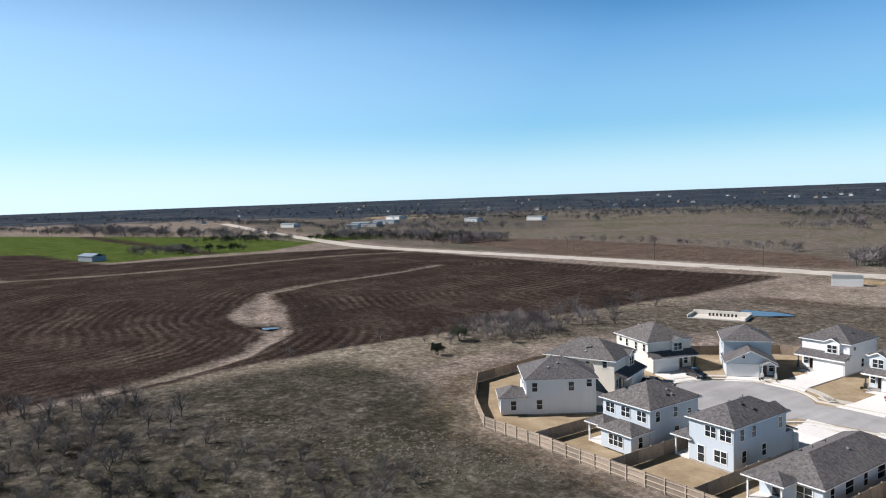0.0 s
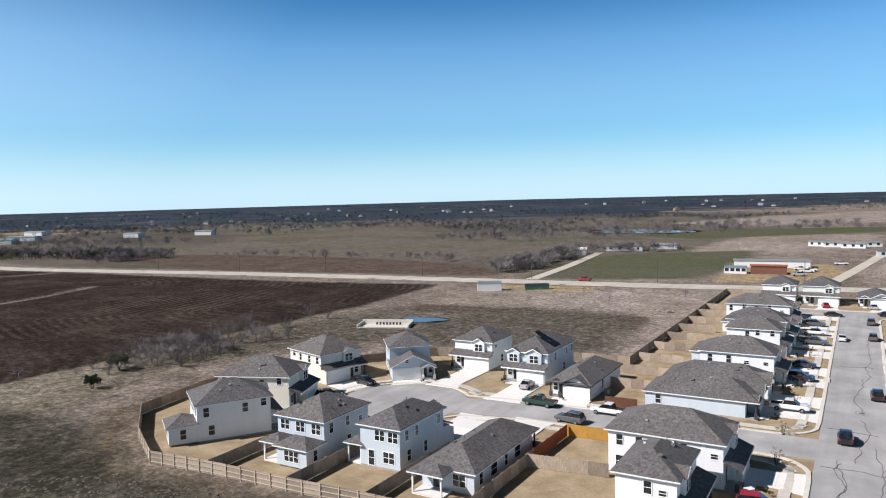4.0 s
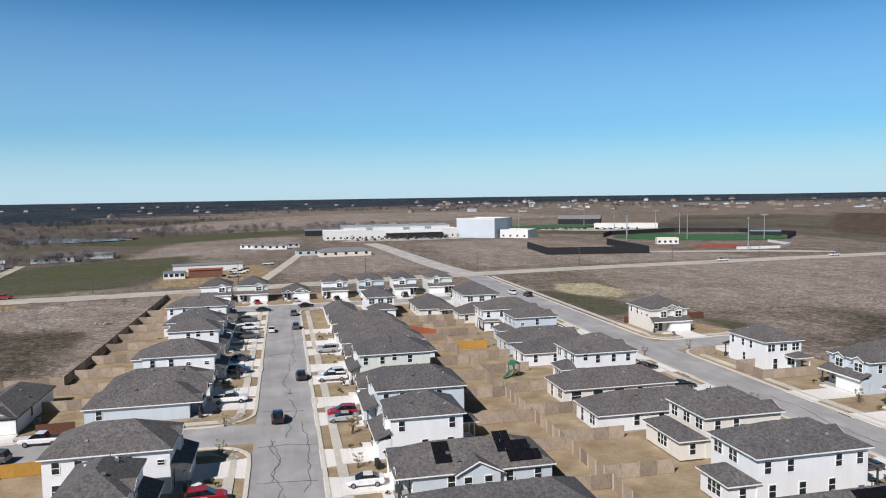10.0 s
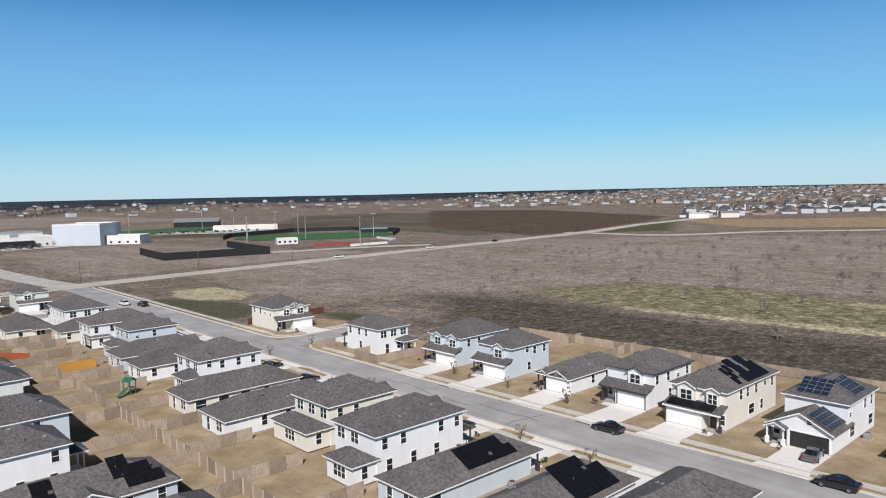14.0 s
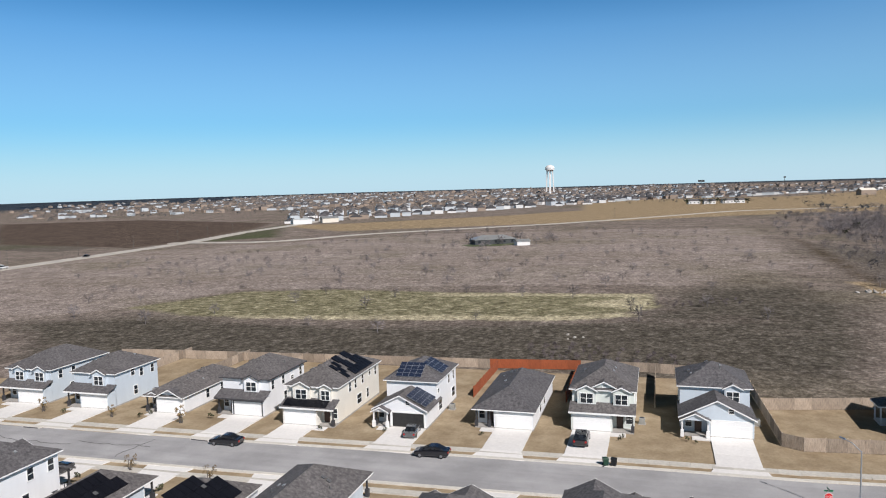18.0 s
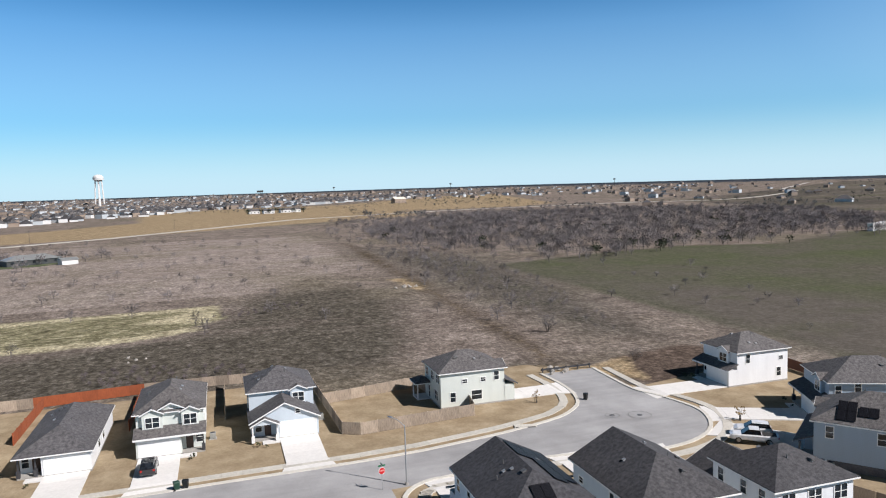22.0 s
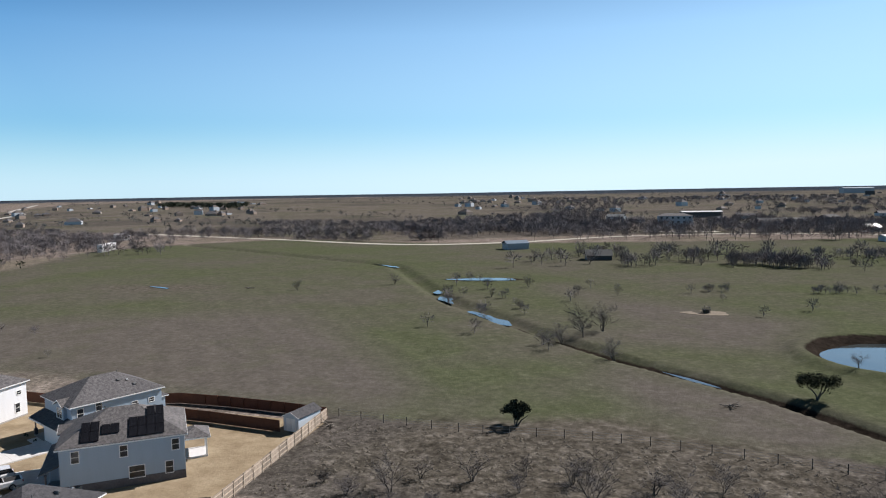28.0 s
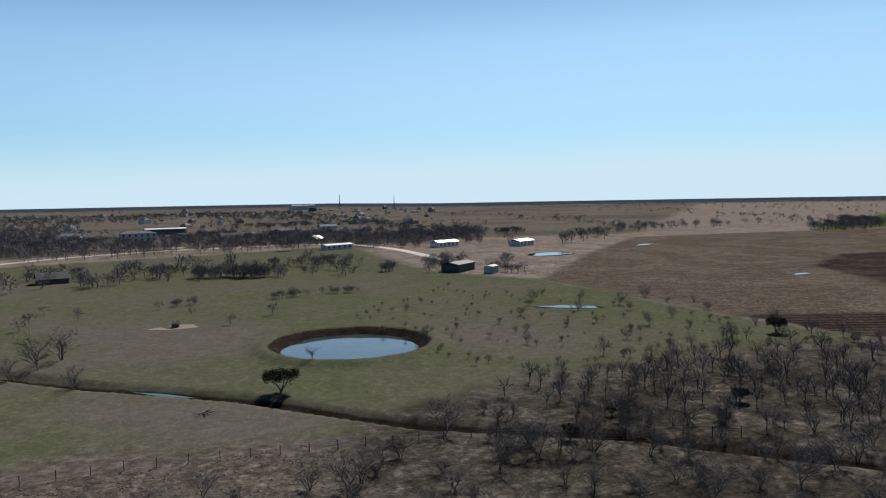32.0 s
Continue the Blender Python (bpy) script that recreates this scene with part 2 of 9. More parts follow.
# ---------------------------------------------------------------- terrain
RIDGE_AZ = [0, 16, 37, 50, 67, 81, 113, 130, 148, 164, 196, 205, 237, 272, 304, 320, 336, 360]
RIDGE_EL = [-.24, -.24, -.30, -.24, -.2, -.22, -.2, -.3, -.34, -.42, -.38, -.52, -.42, -.48, -.43, -.34, -.24, -.24]
CREEK = [(300, -420), (112, -312), (61, -218), (29, -177), (5, -149), (-20, -126), (-42, -98), (-66, -80), (-88, -55), (-120, -30), (-170, 0)]
DITCH = [(-292, 190), (-281, 161), (-271, 118), (-257, 91), (-209, 71), (-177, 66), (-158, 50), (-149, 32), (-143, 12), (-139, 3), (-130, -30)]
POND = (-51.0, -160.5, 14.8)
# where the continuous woods begin, by bearing; from 90 to 205 a painted blue-haze rim
WOODS_AZ = [0, 6, 16, 22, 34, 48, 65, 90, 110, 150, 205, 240, 255, 272, 279, 287, 297, 304, 312, 323, 336, 345, 349, 354, 360]
WOODS_R = [1540, 1663, 1877, 2032, 1900, 2055, 2700, 3300, 3000, 2800, 2600, 2400, 1700, 1359, 1244, 1157, 960, 983, 1050, 1000, 920, 1029, 1198, 1286, 1540]
# shallow pools: centre, half length, half width, turn
POOLS = [(-110, 175, 6.5, 4, 20), (60, -268, 13, 4, 8), (-128, -181, 9, 2.6, -35), (-236, -352, 14, 9, 20), (-180, 672, 45, 36, -10), (176, -228, 6, 0.9, -20), (-188, 66, 4.5, 1.6, 60), (-262, -205, 5, 2, 10), (-330, -380, 10, 3, 20)]


def away(x, y, line):
    """Distance from points to a polyline."""
    best = np.full(np.shape(x), 1e9)
    for (ax, ay), (bx, by) in zip(line[:-1], line[1:]):
        dx, dy = bx - ax, by - ay
        s = np.clip(((x - ax) * dx + (y - ay) * dy) / (dx * dx + dy * dy), 0, 1)
        best = np.minimum(best, np.hypot(x - ax - s * dx, y - ay - s * dy))
    return best


def inside(x, y, pts):
    """1 inside a polygon, 0 outside."""
    hit = np.zeros(np.shape(x), bool)
    for (ax, ay), (bx, by) in zip(pts, pts[1:] + pts[:1]):
        cross = ((ay > y) != (by > y)) & (x < (bx - ax) * (y - ay) / (by - ay + 1e-9) + ax)
        hit ^= cross
    return hit.astype(float)


def wob(x, y, s, k=0.0):
    return np.sin(x / s + k) * np.cos(y / s * 1.13 + 2 * k) + 0.5 * np.sin(x / s * 2.3 + y / s * 1.7 + k) + 0.3 * np.sin(y / s * 4.1 - x / s * 3.3 + 3 * k)


def land(x, y):
    """Height of the natural ground."""
    x, y = np.asarray(x, float), np.asarray(y, float)
    r, az = np.hypot(x, y), np.degrees(np.arctan2(x, y)) % 360
    top = 35 + 4500 * np.tan(np.radians(np.interp(az, RIDGE_AZ, RIDGE_EL)))
    s = np.clip((r - 450) / 4050, 0, 1.08)
    z = top * s * s * (3 - 2 * s)
    z = z - 1.2 * np.clip(1.4 - away(x, y, CREEK) / np.interp(y, [-190, -140], [3.2, 1.7]), 0, 1) - 0.7 * np.clip(1 - away(x, y, DITCH) / 4.0, 0, 1)
    d = np.hypot(x - POND[0], y - POND[1])
    z = z - 1.6 * np.clip((POND[2] + 3.5 - d) / 4.5, 0, 1) + 1.0 * np.exp(-((d - POND[2] - 5.5) / 2.6) ** 2)
    return z


def height(x, y):
    return float(land(x, y))


ZONES = {}


def zone(kind, *pts):
    """One patch of ground: its outline, by its kind of cover."""
    ZONES.setdefault(kind, []).append(list(pts))


zone("plough", (-700, -60), (-600, 40), (-455, 66), (-452, 110), (-447, 170), (-432, 216), (-395, 226), (-308, 232), (-216, 238), (-150, 250), (-144, 192), (-146, 151), (-148, 119), (-148, 97), (-149, 75), (-147, 47), (-142, 26), (-137, 3), (-190, -60))
zone("plough", (-297, -226), (-362, -259), (-500, -240), (-400, -150), (-262, -170))
zone("plough", (-159, -145), (-260, -100), (-200, -70), (-160, -110))
zone("plough", (-889, 100), (-480, 128), (-478, 142), (-880, 118))
# mid-brown tilled land
zone("earth", (-287, 264), (-140, 288), (-160, 318), (-190, 334), (-265, 351), (-383, 345), (-520, 300))
zone("earth", (402, 345), (445, 336), (639, 385), (717, 420), (846, 700), (774, 876), (560, 640), (440, 500))
zone("earth", (100, -70), (104, -76), (112, -88), (122, -94), (125, -91), (122, -72), (110, -67))
# pasture
zone("green", (-126, 283), (-133, 366), (-125, 415), (-82, 444), (-52, 462), (-50, 351), (-58, 304), (-94, 289))
zone("green", (-168, 610), (-135, 707), (29, 769), (26, 682), (-108, 564))
zone("green", (86, 240), (94, 242), (104, 212), (104, 196), (96, 186), (87, 186))
zone("green", (110, 177), (119, 167), (119, 155), (108, 157))
zone("green", (285, -112), (303, -172), (312, -223), (294, -268), (330, -358), (318, -411), (250, -480), (120, -440), (-60, -470), (-160, -500), (-136, -304), (-161, -247), (-157, -144), (-162, -105), (-89, -112), (-47, -98), (-13, -100), (46, -102), (74, -105), (110, -113), (199, -112))
zone("green", (454, 318), (470, 328), (678, 380), (495, 285))
zone("green", (200, 610), (330, 640), (420, 590), (280, 520))
# short dry mauve-brown turf within the pasture
zone("faded", (212, -132), (191, -154), (155, -166), (125, -182), (96, -186), (63, -152), (38, -118), (42, -106), (57, -104), (66, -105), (127, -112), (190, -116))
zone("faded", (13, -171), (-22, -212), (-17, -160), (-1, -164), (7, -167))
zone("faded", (31, -255), (-1, -225), (-40, -197), (-30, -160), (-11, -163), (13, -204))
zone("faded", (5, -139), (-22, -125), (-36, -108), (-21, -99), (-7, -103), (8, -128))
zone("faded", (-100, -150), (-84, -128), (-70, -150), (-84, -176))
# bare and sandy ground
zone("tan", (-113, 262), (-85, 264), (-87, 250), (-107, 245), (-130, 250), (-136, 257))
zone("cream", (102, 257), (117, 256), (118, 231), (109, 218), (98, 227), (95, 244))
zone("tan", (657, 372), (692, 300), (811, 168), (993, 46), (1095, -83), (1329, -358), (797, -215), (731, -70), (643, 79), (604, 173), (560, 262), (610, 320))
zone("tan", (1248, 121), (1367, 8), (1364, -226), (1767, -516), (1786, -708), (1025, -506), (934, -404), (969, -160), (837, -49), (765, 75))
zone("tan", (124, -52), (118, -66), (122, -75), (106, -70), (113, -62))
zone("tan", (-50, 298), (-54, 375), (-11, 380), (-4, 326), (-15, 297))
zone("tan", (262, -60), (262, -65), (243, -67), (226, -63))
zone("tan", (-1500, 560), (-1500, 900), (-900, 640), (-900, 520))
zone("wet", (-60, -150), (-50, -148), (-48, -156), (-58, -158))
zone("gully", (452, -75), (412, -77), (256, -70), (184, -66), (150, -65), (126, -63), (122, -58), (145, -60), (177, -61), (248, -64), (341, -68))
zone("gully", (-50, 62.6), (-72, 61.6), (-84, 60.4), (-95, 66.2), (-106, 75.4), (-109.5, 88), (-112.5, 90), (-111, 74), (-97, 62.5), (-84, 57.2), (-70, 59.4), (-50, 60.4))
# dark olive-brown rank grass
zone("brush", (-34, 34), (-56, 60), (-84, 58), (-108, 70), (-138, 66), (-142, 4), (-90, -20), (-34, 0))
zone("damp", (205, -222), (185, -240), (163, -242), (145, -227), (175, -214))
zone("damp", (156, 180), (174, 151), (170, 97), (175, 44), (185, 16), (204, 1), (228, -1), (247, -15), (253, -45), (211, -54), (171, -46), (129, -35), (126, -18), (128, 7), (128, 29), (126, 74), (118, 137))
zone("damp", (-132, 200), (-91, 209), (-57, 205), (-49, 194), (-44, 150), (-60, 146), (-100, 140), (-122, 118), (-128, 92), (-142, 100), (-143, 160))
zone("damp", (32, -104), (6, -112), (-14, -104), (-28, -96), (-24, -78), (14, -74), (42, -80))
zone("earth", (-130, 201), (-89, 206), (-52, 204), (-50, 184), (-74, 180), (-100, 190), (-122, 188))
zone("earth", (-96, 172), (-66, 170), (-58, 156), (-82, 150), (-100, 158))
zone("damp", (131, -48), (128, -56), (116, -65), (114, -60), (116, -50))
zone("faded", (405, -78), (195, -74), (145, -80), (135, -92), (157, -96), (230, -113), (295, -119), (350, -113))
# olive strip with bleached edges
zone("strip", (184, 159), (220, 141), (229, 108), (226, 66), (227, 28), (230, 2), (204, 0), (189, 16), (180, 45), (180, 68), (175, 100), (175, 131))
zone("cream", (223, 70), (227, 30), (229, 2), (222, 2), (222, 30), (218, 70))
zone("cream", (176, 118), (184, 60), (188, 22), (196, 8), (190, 6), (182, 22), (177, 62), (172, 112))
zone("cream", (206, 22), (222, 10), (218, 2), (200, 4))
# smooth pale fallow
zone("pale", (292, 333), (385, 305), (512, 165), (555, 26), (540, -63), (310, -56), (250, -6), (249, 31), (239, 73), (227, 145), (181, 162), (159, 183), (119, 188), (118, 240), (130, 300))
zone("pale", (-139, 236), (-91, 252), (-61, 264), (-40, 268), (-40, 161), (-42, 149), (-63, 151), (-59, 170), (-48, 192), (-57, 207), (-124, 206))
zone("pale", (0, 311), (10, 448), (65, 509), (66, 336))
zone("pale", (-93, 449), (-74, 665), (15, 628), (-3, 505), (-23, 454), (-61, 425))
zone("pale", (-188, 840), (-118, 1056), (79, 1347), (369, 1310), (420, 960), (267, 946), (60, 910), (-87, 777))
zone("pale", (92, 463), (90, 332), (128, 327), (244, 330), (210, 425), (189, 530), (95, 510))
zone("straw", (-144, 192), (-146, 151), (-148, 119), (-149, 75), (-142, 26), (-120, 20), (-122, 80), (-122, 120), (-128, 150))
zone("crop", (-1100, 10), (-841, 132), (-678, 215), (-519, 227), (-469, 172), (-476, 107), (-465, 72), (-561, 18))
zone("crop", (-519, 227), (-519, 298), (-659, 242))
zone("crop", (-660, -504), (-1100, -700), (-700, -430), (-568, -428))
zone("brown", (-1100, 345), (-430, 246), (-150, 284), (-60, 470), (-40, 1200), (-900, 1500), (-1600, 800))
zone("brown", (50, -106), (26, -105), (3, -105), (-24, -103), (-36, -96), (-30, -74), (20, -70), (50, -72))
zone("brown", (350, 648), (545, 904), (688, 885), (688, 647), (611, 432), (470, 370), (373, 378), (397, 502))
zone("tilled", (-161, -247), (-253, -340), (-383, -454), (-640, -420), (-760, -200), (-640, -60), (-200, -105), (-157, -144))
zone("brown", (-420, -500), (-160, -560), (20, -530), (160, -460), (430, -540), (900, -640), (1800, -1900), (700, -3200), (-900, -3200), (-1900, -1900))
zone("brush", (-90, 22), (-106, 34), (-128, 24), (-120, -10), (-84, -6))
zone("brush", (-140, 22), (-118, 30), (-84, 16), (-80, -10), (-50, -30), (-20, -62), (-26, -72), (-34, -106), (-80, -116), (-150, -108), (-190, -60), (-142, 0))
zone("lawn", (-72.5, 63.3), (-57, 64.0), (-20, 65), (-18, -30), (46, -30), (47, -98), (110, -100), (103, -66), (124, -55), (121, -15), (130, -14), (130, 106), (110, 112), (104, 134), (112, 150), (104, 176), (84, 176), (84, 262), (-40, 262), (-40, 150), (-41, 144.6), (-66, 142.6), (-82, 135.6), (-91.8, 123.6), (-102.6, 111.6), (-107.2, 92.6), (-104.2, 76.6), (-93.8, 68.3), (-83.5, 62.3))


def build_ground():
    nr, nt = 390, 1080
    rad = 45 * (4850 / 45) ** (np.arange(nr) / (nr - 1))
    ang = np.arange(nt) * 2 * np.pi / nt
    x = np.concatenate([[0], (rad[:, None] * np.sin(ang)).ravel()])
    y = np.concatenate([[0], (rad[:, None] * np.cos(ang)).ravel()])
    z = land(x, y) + 0.06 * wob(x, y, 3.1) * (np.hypot(x, y) > 130) * (1 - inside(x, y, [(-112, 60), (-30, 58), (-30, -110), (135, -110), (135, 320), (-60, 320), (-60, 145), (-112, 145)]))
    a = 1 + np.arange(nr - 1)[:, None] * nt + np.arange(nt)[None]
    b = 1 + np.arange(nr - 1)[:, None] * nt + (np.arange(nt)[None] + 1) % nt
    quads = np.stack([a, a + nt, b + nt, b], -1).reshape(-1, 4)[:, ::-1]
    tris = [(0, 1 + (k + 1) % nt, 1 + k) for k in range(nt)]
    me = bpy.data.meshes.new("ground")
    me.from_pydata(np.stack([x, y, z], 1).tolist(), [], tris[::1] + quads.tolist())
    r = np.hypot(x, y)
    soft = np.clip(r * 0.03, 2.0, 40)

    def depth(pts):
        return away(x, y, pts + pts[:1]) * (2 * inside(x, y, pts) - 1)

    mask = {}
    for k, polys in ZONES.items():
        mask[k] = np.max([np.clip(0.5 + depth(p) / (2 * (1.0 if k == "lawn" else 1.6 * soft if k in ("damp", "faded", "pale", "green") else 4.0 if k == "gully" else 7.0 if k in ("cream", "strip") else 3 * soft if k == "brush" else soft)), 0, 1) for p in polys], 0)
    # grass strip along the ditch, widest where it bends
    strip = 2.2 + 7.0 * np.exp(-(((x + 212) / 26) ** 2 + ((y - 74) / 22) ** 2)) - away(x, y, DITCH)
    mask["plough"] = np.minimum(mask["plough"], np.clip(0.5 - strip / (2 * soft), 0, 1))
    track = 3.0 - away(x, y, [(-700, -50), (-396, 12), (-385, 59), (-383, 115), (-389, 170), (-386, 198), (-367, 235)])
    mask["straw"] = np.maximum(mask["straw"], np.clip(0.5 + track / (2 * soft), 0, 1))
    mask["plough"] = np.minimum(mask["plough"], np.clip(0.5 - track / (2 * soft), 0, 1))
    mud = [2.2 - np.abs(np.hypot(x - POND[0], y - POND[1]) - POND[2] - 2.0), np.interp(y, [-190, -140], [0.0, 1.5]) - away(x, y, CREEK), 0.5 - np.hypot(x + 190, y - 67) / 8.0]
    for px, py, pa, pb, pt in POOLS:
        c, sn = math.cos(radians(pt)), math.sin(radians(pt))
        u, w = (x - px) * c + (y - py) * sn, -(x - px) * sn + (y - py) * c
        mud.append((1.25 - np.hypot(u / pa, w / pb)) * pb)
    mask["wet"] = np.maximum(mask["wet"], np.clip(0.5 + np.max(mud, 0) / (2 * np.clip(r * 0.008, 0.7, 12)), 0, 1))
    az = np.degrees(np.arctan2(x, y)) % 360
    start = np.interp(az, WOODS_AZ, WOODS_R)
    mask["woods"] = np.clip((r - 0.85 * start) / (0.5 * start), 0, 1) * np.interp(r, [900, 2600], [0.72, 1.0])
    mask["rows"] = away(x, y, DITCH) / 1000
    slots = (("zone_a", ("plough", "green", "tan")), ("zone_b", ("wet", "straw", "lawn")), ("zone_c", ("woods", "rows", "brush")), ("zone_d", ("brown", "crop", "damp")), ("zone_e", ("strip", "pale", "faded")), ("zone_f", ("earth", "gully", "cream")), ("zone_g", ("tilled", "tilled", "tilled")))
    for n, keys in slots:
        at = me.color_attributes.new(n, "FLOAT_COLOR", "POINT")
        at.data.foreach_set("color", np.stack([mask[k] for k in keys] + [np.ones(len(x))], 1).astype(np.float32).ravel())
    me.polygons.foreach_set("use_smooth", [True] * len(me.polygons))
    ob = new("ground", me)

    m, t, bs = nodes_of("ground")
    co = t.nodes.new("ShaderNodeNewGeometry").outputs["Position"]
    cover = {}
    for n, keys in slots:
        att = t.nodes.new("ShaderNodeAttribute")
        att.attribute_name = n
        sep = t.nodes.new("ShaderNodeSeparateColor")
        t.links.new(att.outputs["Color"], sep.inputs[0])
        for k, o in zip(keys, sep.outputs):
            cover[k] = o
    fine, tuft, mid, wide = tex_noise(t, co, 2.2, 5, 0.7), tex_noise(t, co, 0.45, 6, 0.7), tex_noise(t, co, 0.06, 6, 0.65), tex_noise(t, co, 0.012, 5, 0.6)
    streak = tex_noise(t, co, 0.09, 6, 0.7, (1.0, 0.3, 1.0))
    huge = tex_noise(t, co, 0.0035, 4, 0.6)
    base = ramp(t, tuft, (0.3, (0.165, 0.140, 0.123)), (0.5, (0.225, 0.194, 0.171)), (0.70, (0.300, 0.262, 0.232)))
    base = mix(t, 0.8, base, ramp(t, mid, (0.38, (0.78, 0.76, 0.75)), (0.62, (1.10, 1.09, 1.09))), "MULTIPLY")
    base = mix(t, 0.8, base, ramp(t, streak, (0.36, (0.74, 0.71, 0.69)), (0.64, (1.16, 1.14, 1.12))), "MULTIPLY")
    base = mix(t, ramp(t, wide, (0.5, (0.0,) * 3), (0.66, (0.4,) * 3)), base, (0.115, 0.108, 0.066))
    pale = ramp(t, tuft, (0.28, (0.225, 0.192, 0.172)), (0.5, (0.290, 0.250, 0.226)), (0.72, (0.360, 0.318, 0.286)))
    pale = mix(t, 0.7, pale, ramp(t, streak, (0.36, (0.84, 0.82, 0.80)), (0.64, (1.10, 1.09, 1.08))), "MULTIPLY")
    pale = mix(t, ramp(t, wide, (0.50, (0.0,) * 3), (0.62, (0.34,) * 3)), pale, (0.150, 0.135, 0.085))
    pale = mix(t, ramp(t, tex_noise(t, co, 0.28, 3, 0.6), (0.66, (0.0,) * 3), (0.72, (0.55,) * 3)), pale, (0.085, 0.072, 0.058))
    pale = mix(t, 0.6, pale, ramp(t, tex_noise(t, co, 0.03, 5, 0.65, (1.0, 0.25, 1.0)), (0.36, (0.78, 0.75, 0.70)), (0.60, (1.06, 1.05, 1.05))), "MULTIPLY")
    # a bluish sunward veil is put into faded, green, brush and tilled
    faded = ramp(t, tuft, (0.28, (0.094, 0.084, 0.071)), (0.5, (0.110, 0.098, 0.084)), (0.72, (0.132, 0.119, 0.104)))
    faded = mix(t, ramp(t, mid, (0.50, (0.0,) * 3), (0.68, (0.5,) * 3)), faded, (0.088, 0.090, 0.058))
    strip = ramp(t, tex_noise(t, co, 0.6, 5, 0.7, (1.0, 0.35, 1.0)), (0.34, (0.105, 0.094, 0.060)), (0.47, (0.180, 0.166, 0.100)), (0.57, (0.270, 0.246, 0.160)), (0.68, (0.46, 0.42, 0.30)))
    cream = ramp(t, tuft, (0.35, (0.27, 0.235, 0.15)), (0.62, (0.50, 0.45, 0.31)))
    earth = ramp(t, mix(t, 0.5, tuft, mid), (0.34, (0.076, 0.058, 0.048)), (0.66, (0.132, 0.103, 0.085)))
    earth = mix(t, 0.6, earth, ramp(t, streak, (0.36, (0.8,) * 3), (0.64, (1.2, 1.17, 1.14))), "MULTIPLY")
    gully = ramp(t, tuft, (0.35, (0.026, 0.020, 0.014)), (0.55, (0.075, 0.056, 0.036)), (0.70, (0.20, 0.150, 0.085)))
    dry = ramp(t, tuft, (0.3, (0.088, 0.080, 0.065)), (0.55, (0.108, 0.098, 0.081)), (0.72, (0.136, 0.124, 0.104)))
    patchy = maths(t, "ADD", maths(t, "MULTIPLY", mid, 0.3), maths(t, "MULTIPLY", wide, 0.7))
    green = ramp(t, tuft, (0.28, (0.066, 0.075, 0.039)), (0.5, (0.082, 0.092, 0.051)), (0.72, (0.106, 0.115, 0.069)))
    green = mix(t, ramp(t, patchy, (0.42, (0.05,) * 3), (0.60, (0.85,) * 3)), green, dry)
    crop = ramp(t, mid, (0.35, (0.05, 0.075, 0.02)), (0.65, (0.085, 0.115, 0.032)))
    straw = ramp(t, tuft, (0.3, (0.125, 0.107, 0.084)), (0.52, (0.205, 0.178, 0.142)), (0.70, (0.29, 0.255, 0.205)))
    straw = mix(t, 0.7, straw, ramp(t, mid, (0.38, (0.66, 0.64, 0.62)), (0.62, (1.05,) * 3)), "MULTIPLY")
    wet = ramp(t, tuft, (0.3, (0.012, 0.010, 0.008)), (0.7, (0.044, 0.035, 0.028)))
    brush = ramp(t, tuft, (0.3, (0.044, 0.040, 0.034)), (0.52, (0.080, 0.072, 0.060)), (0.72, (0.160, 0.144, 0.122)))
    brush = mix(t, 0.8, brush, ramp(t, mid, (0.41, (0.45, 0.44, 0.42)), (0.58, (1.1,) * 3)), "MULTIPLY")
    brush = mix(t, ramp(t, wide, (0.54, (0.0,) * 3), (0.66, (0.45,) * 3)), brush, (0.062, 0.066, 0.040))
    contour = maths(t, "SINE", maths(t, "MULTIPLY", tex_noise(t, co, 0.0055, 2, 0.4), 75.0))
    brown = ramp(t, tuft, (0.3, (0.116, 0.102, 0.087)), (0.7, (0.174, 0.156, 0.135)))
    brown = mix(t, 0.5, brown, ramp(t, mix(t, 0.5, streak, wide), (0.40, (0.76, 0.73, 0.70)), (0.60, (1.15, 1.12, 1.08))), "MULTIPLY")
    brown = mix(t, ramp(t, wide, (0.48, (0.0,) * 3), (0.60, (0.6,) * 3)), brown, (0.088, 0.090, 0.056))
    brown = mix(t, ramp(t, huge, (0.50, (0.0,) * 3), (0.58, (0.55,) * 3)), brown, (0.070, 0.064, 0.060))
    tilled = ramp(t, tuft, (0.3, (0.098, 0.083, 0.066)), (0.7, (0.126, 0.108, 0.087)))
    tilled = mix(t, 0.55, tilled, ramp(t, contour, (0.0, (0.80, 0.76, 0.70)), (0.35, (1.0,) * 3), (1.0, (1.12, 1.08, 1.02))), "MULTIPLY")
    lawn = ramp(t, tex_noise(t, co, 0.25, 6, 0.6), (0.3, (0.235, 0.178, 0.114)), (0.55, (0.335, 0.265, 0.176)), (0.75, (0.43, 0.355, 0.25)))
    lawn = mix(t, 0.35, lawn, ramp(t, fine, (0.3, (0.6,) * 3), (0.7, (1.2,) * 3)), "MULTIPLY")
    tan = ramp(t, tuft, (0.3, (0.22, 0.155, 0.09)), (0.7, (0.40, 0.32, 0.21)))
    bend = maths(t, "MULTIPLY", tex_noise(t, co, 0.012, 2), 22.0)
    across = maths(t, "ADD", maths(t, "MULTIPLY", cover["rows"], 1000.0), bend)
    row, row2 = maths(t, "SINE", maths(t, "MULTIPLY", across, 1.75)), maths(t, "SINE", maths(t, "MULTIPLY", across, 0.21))
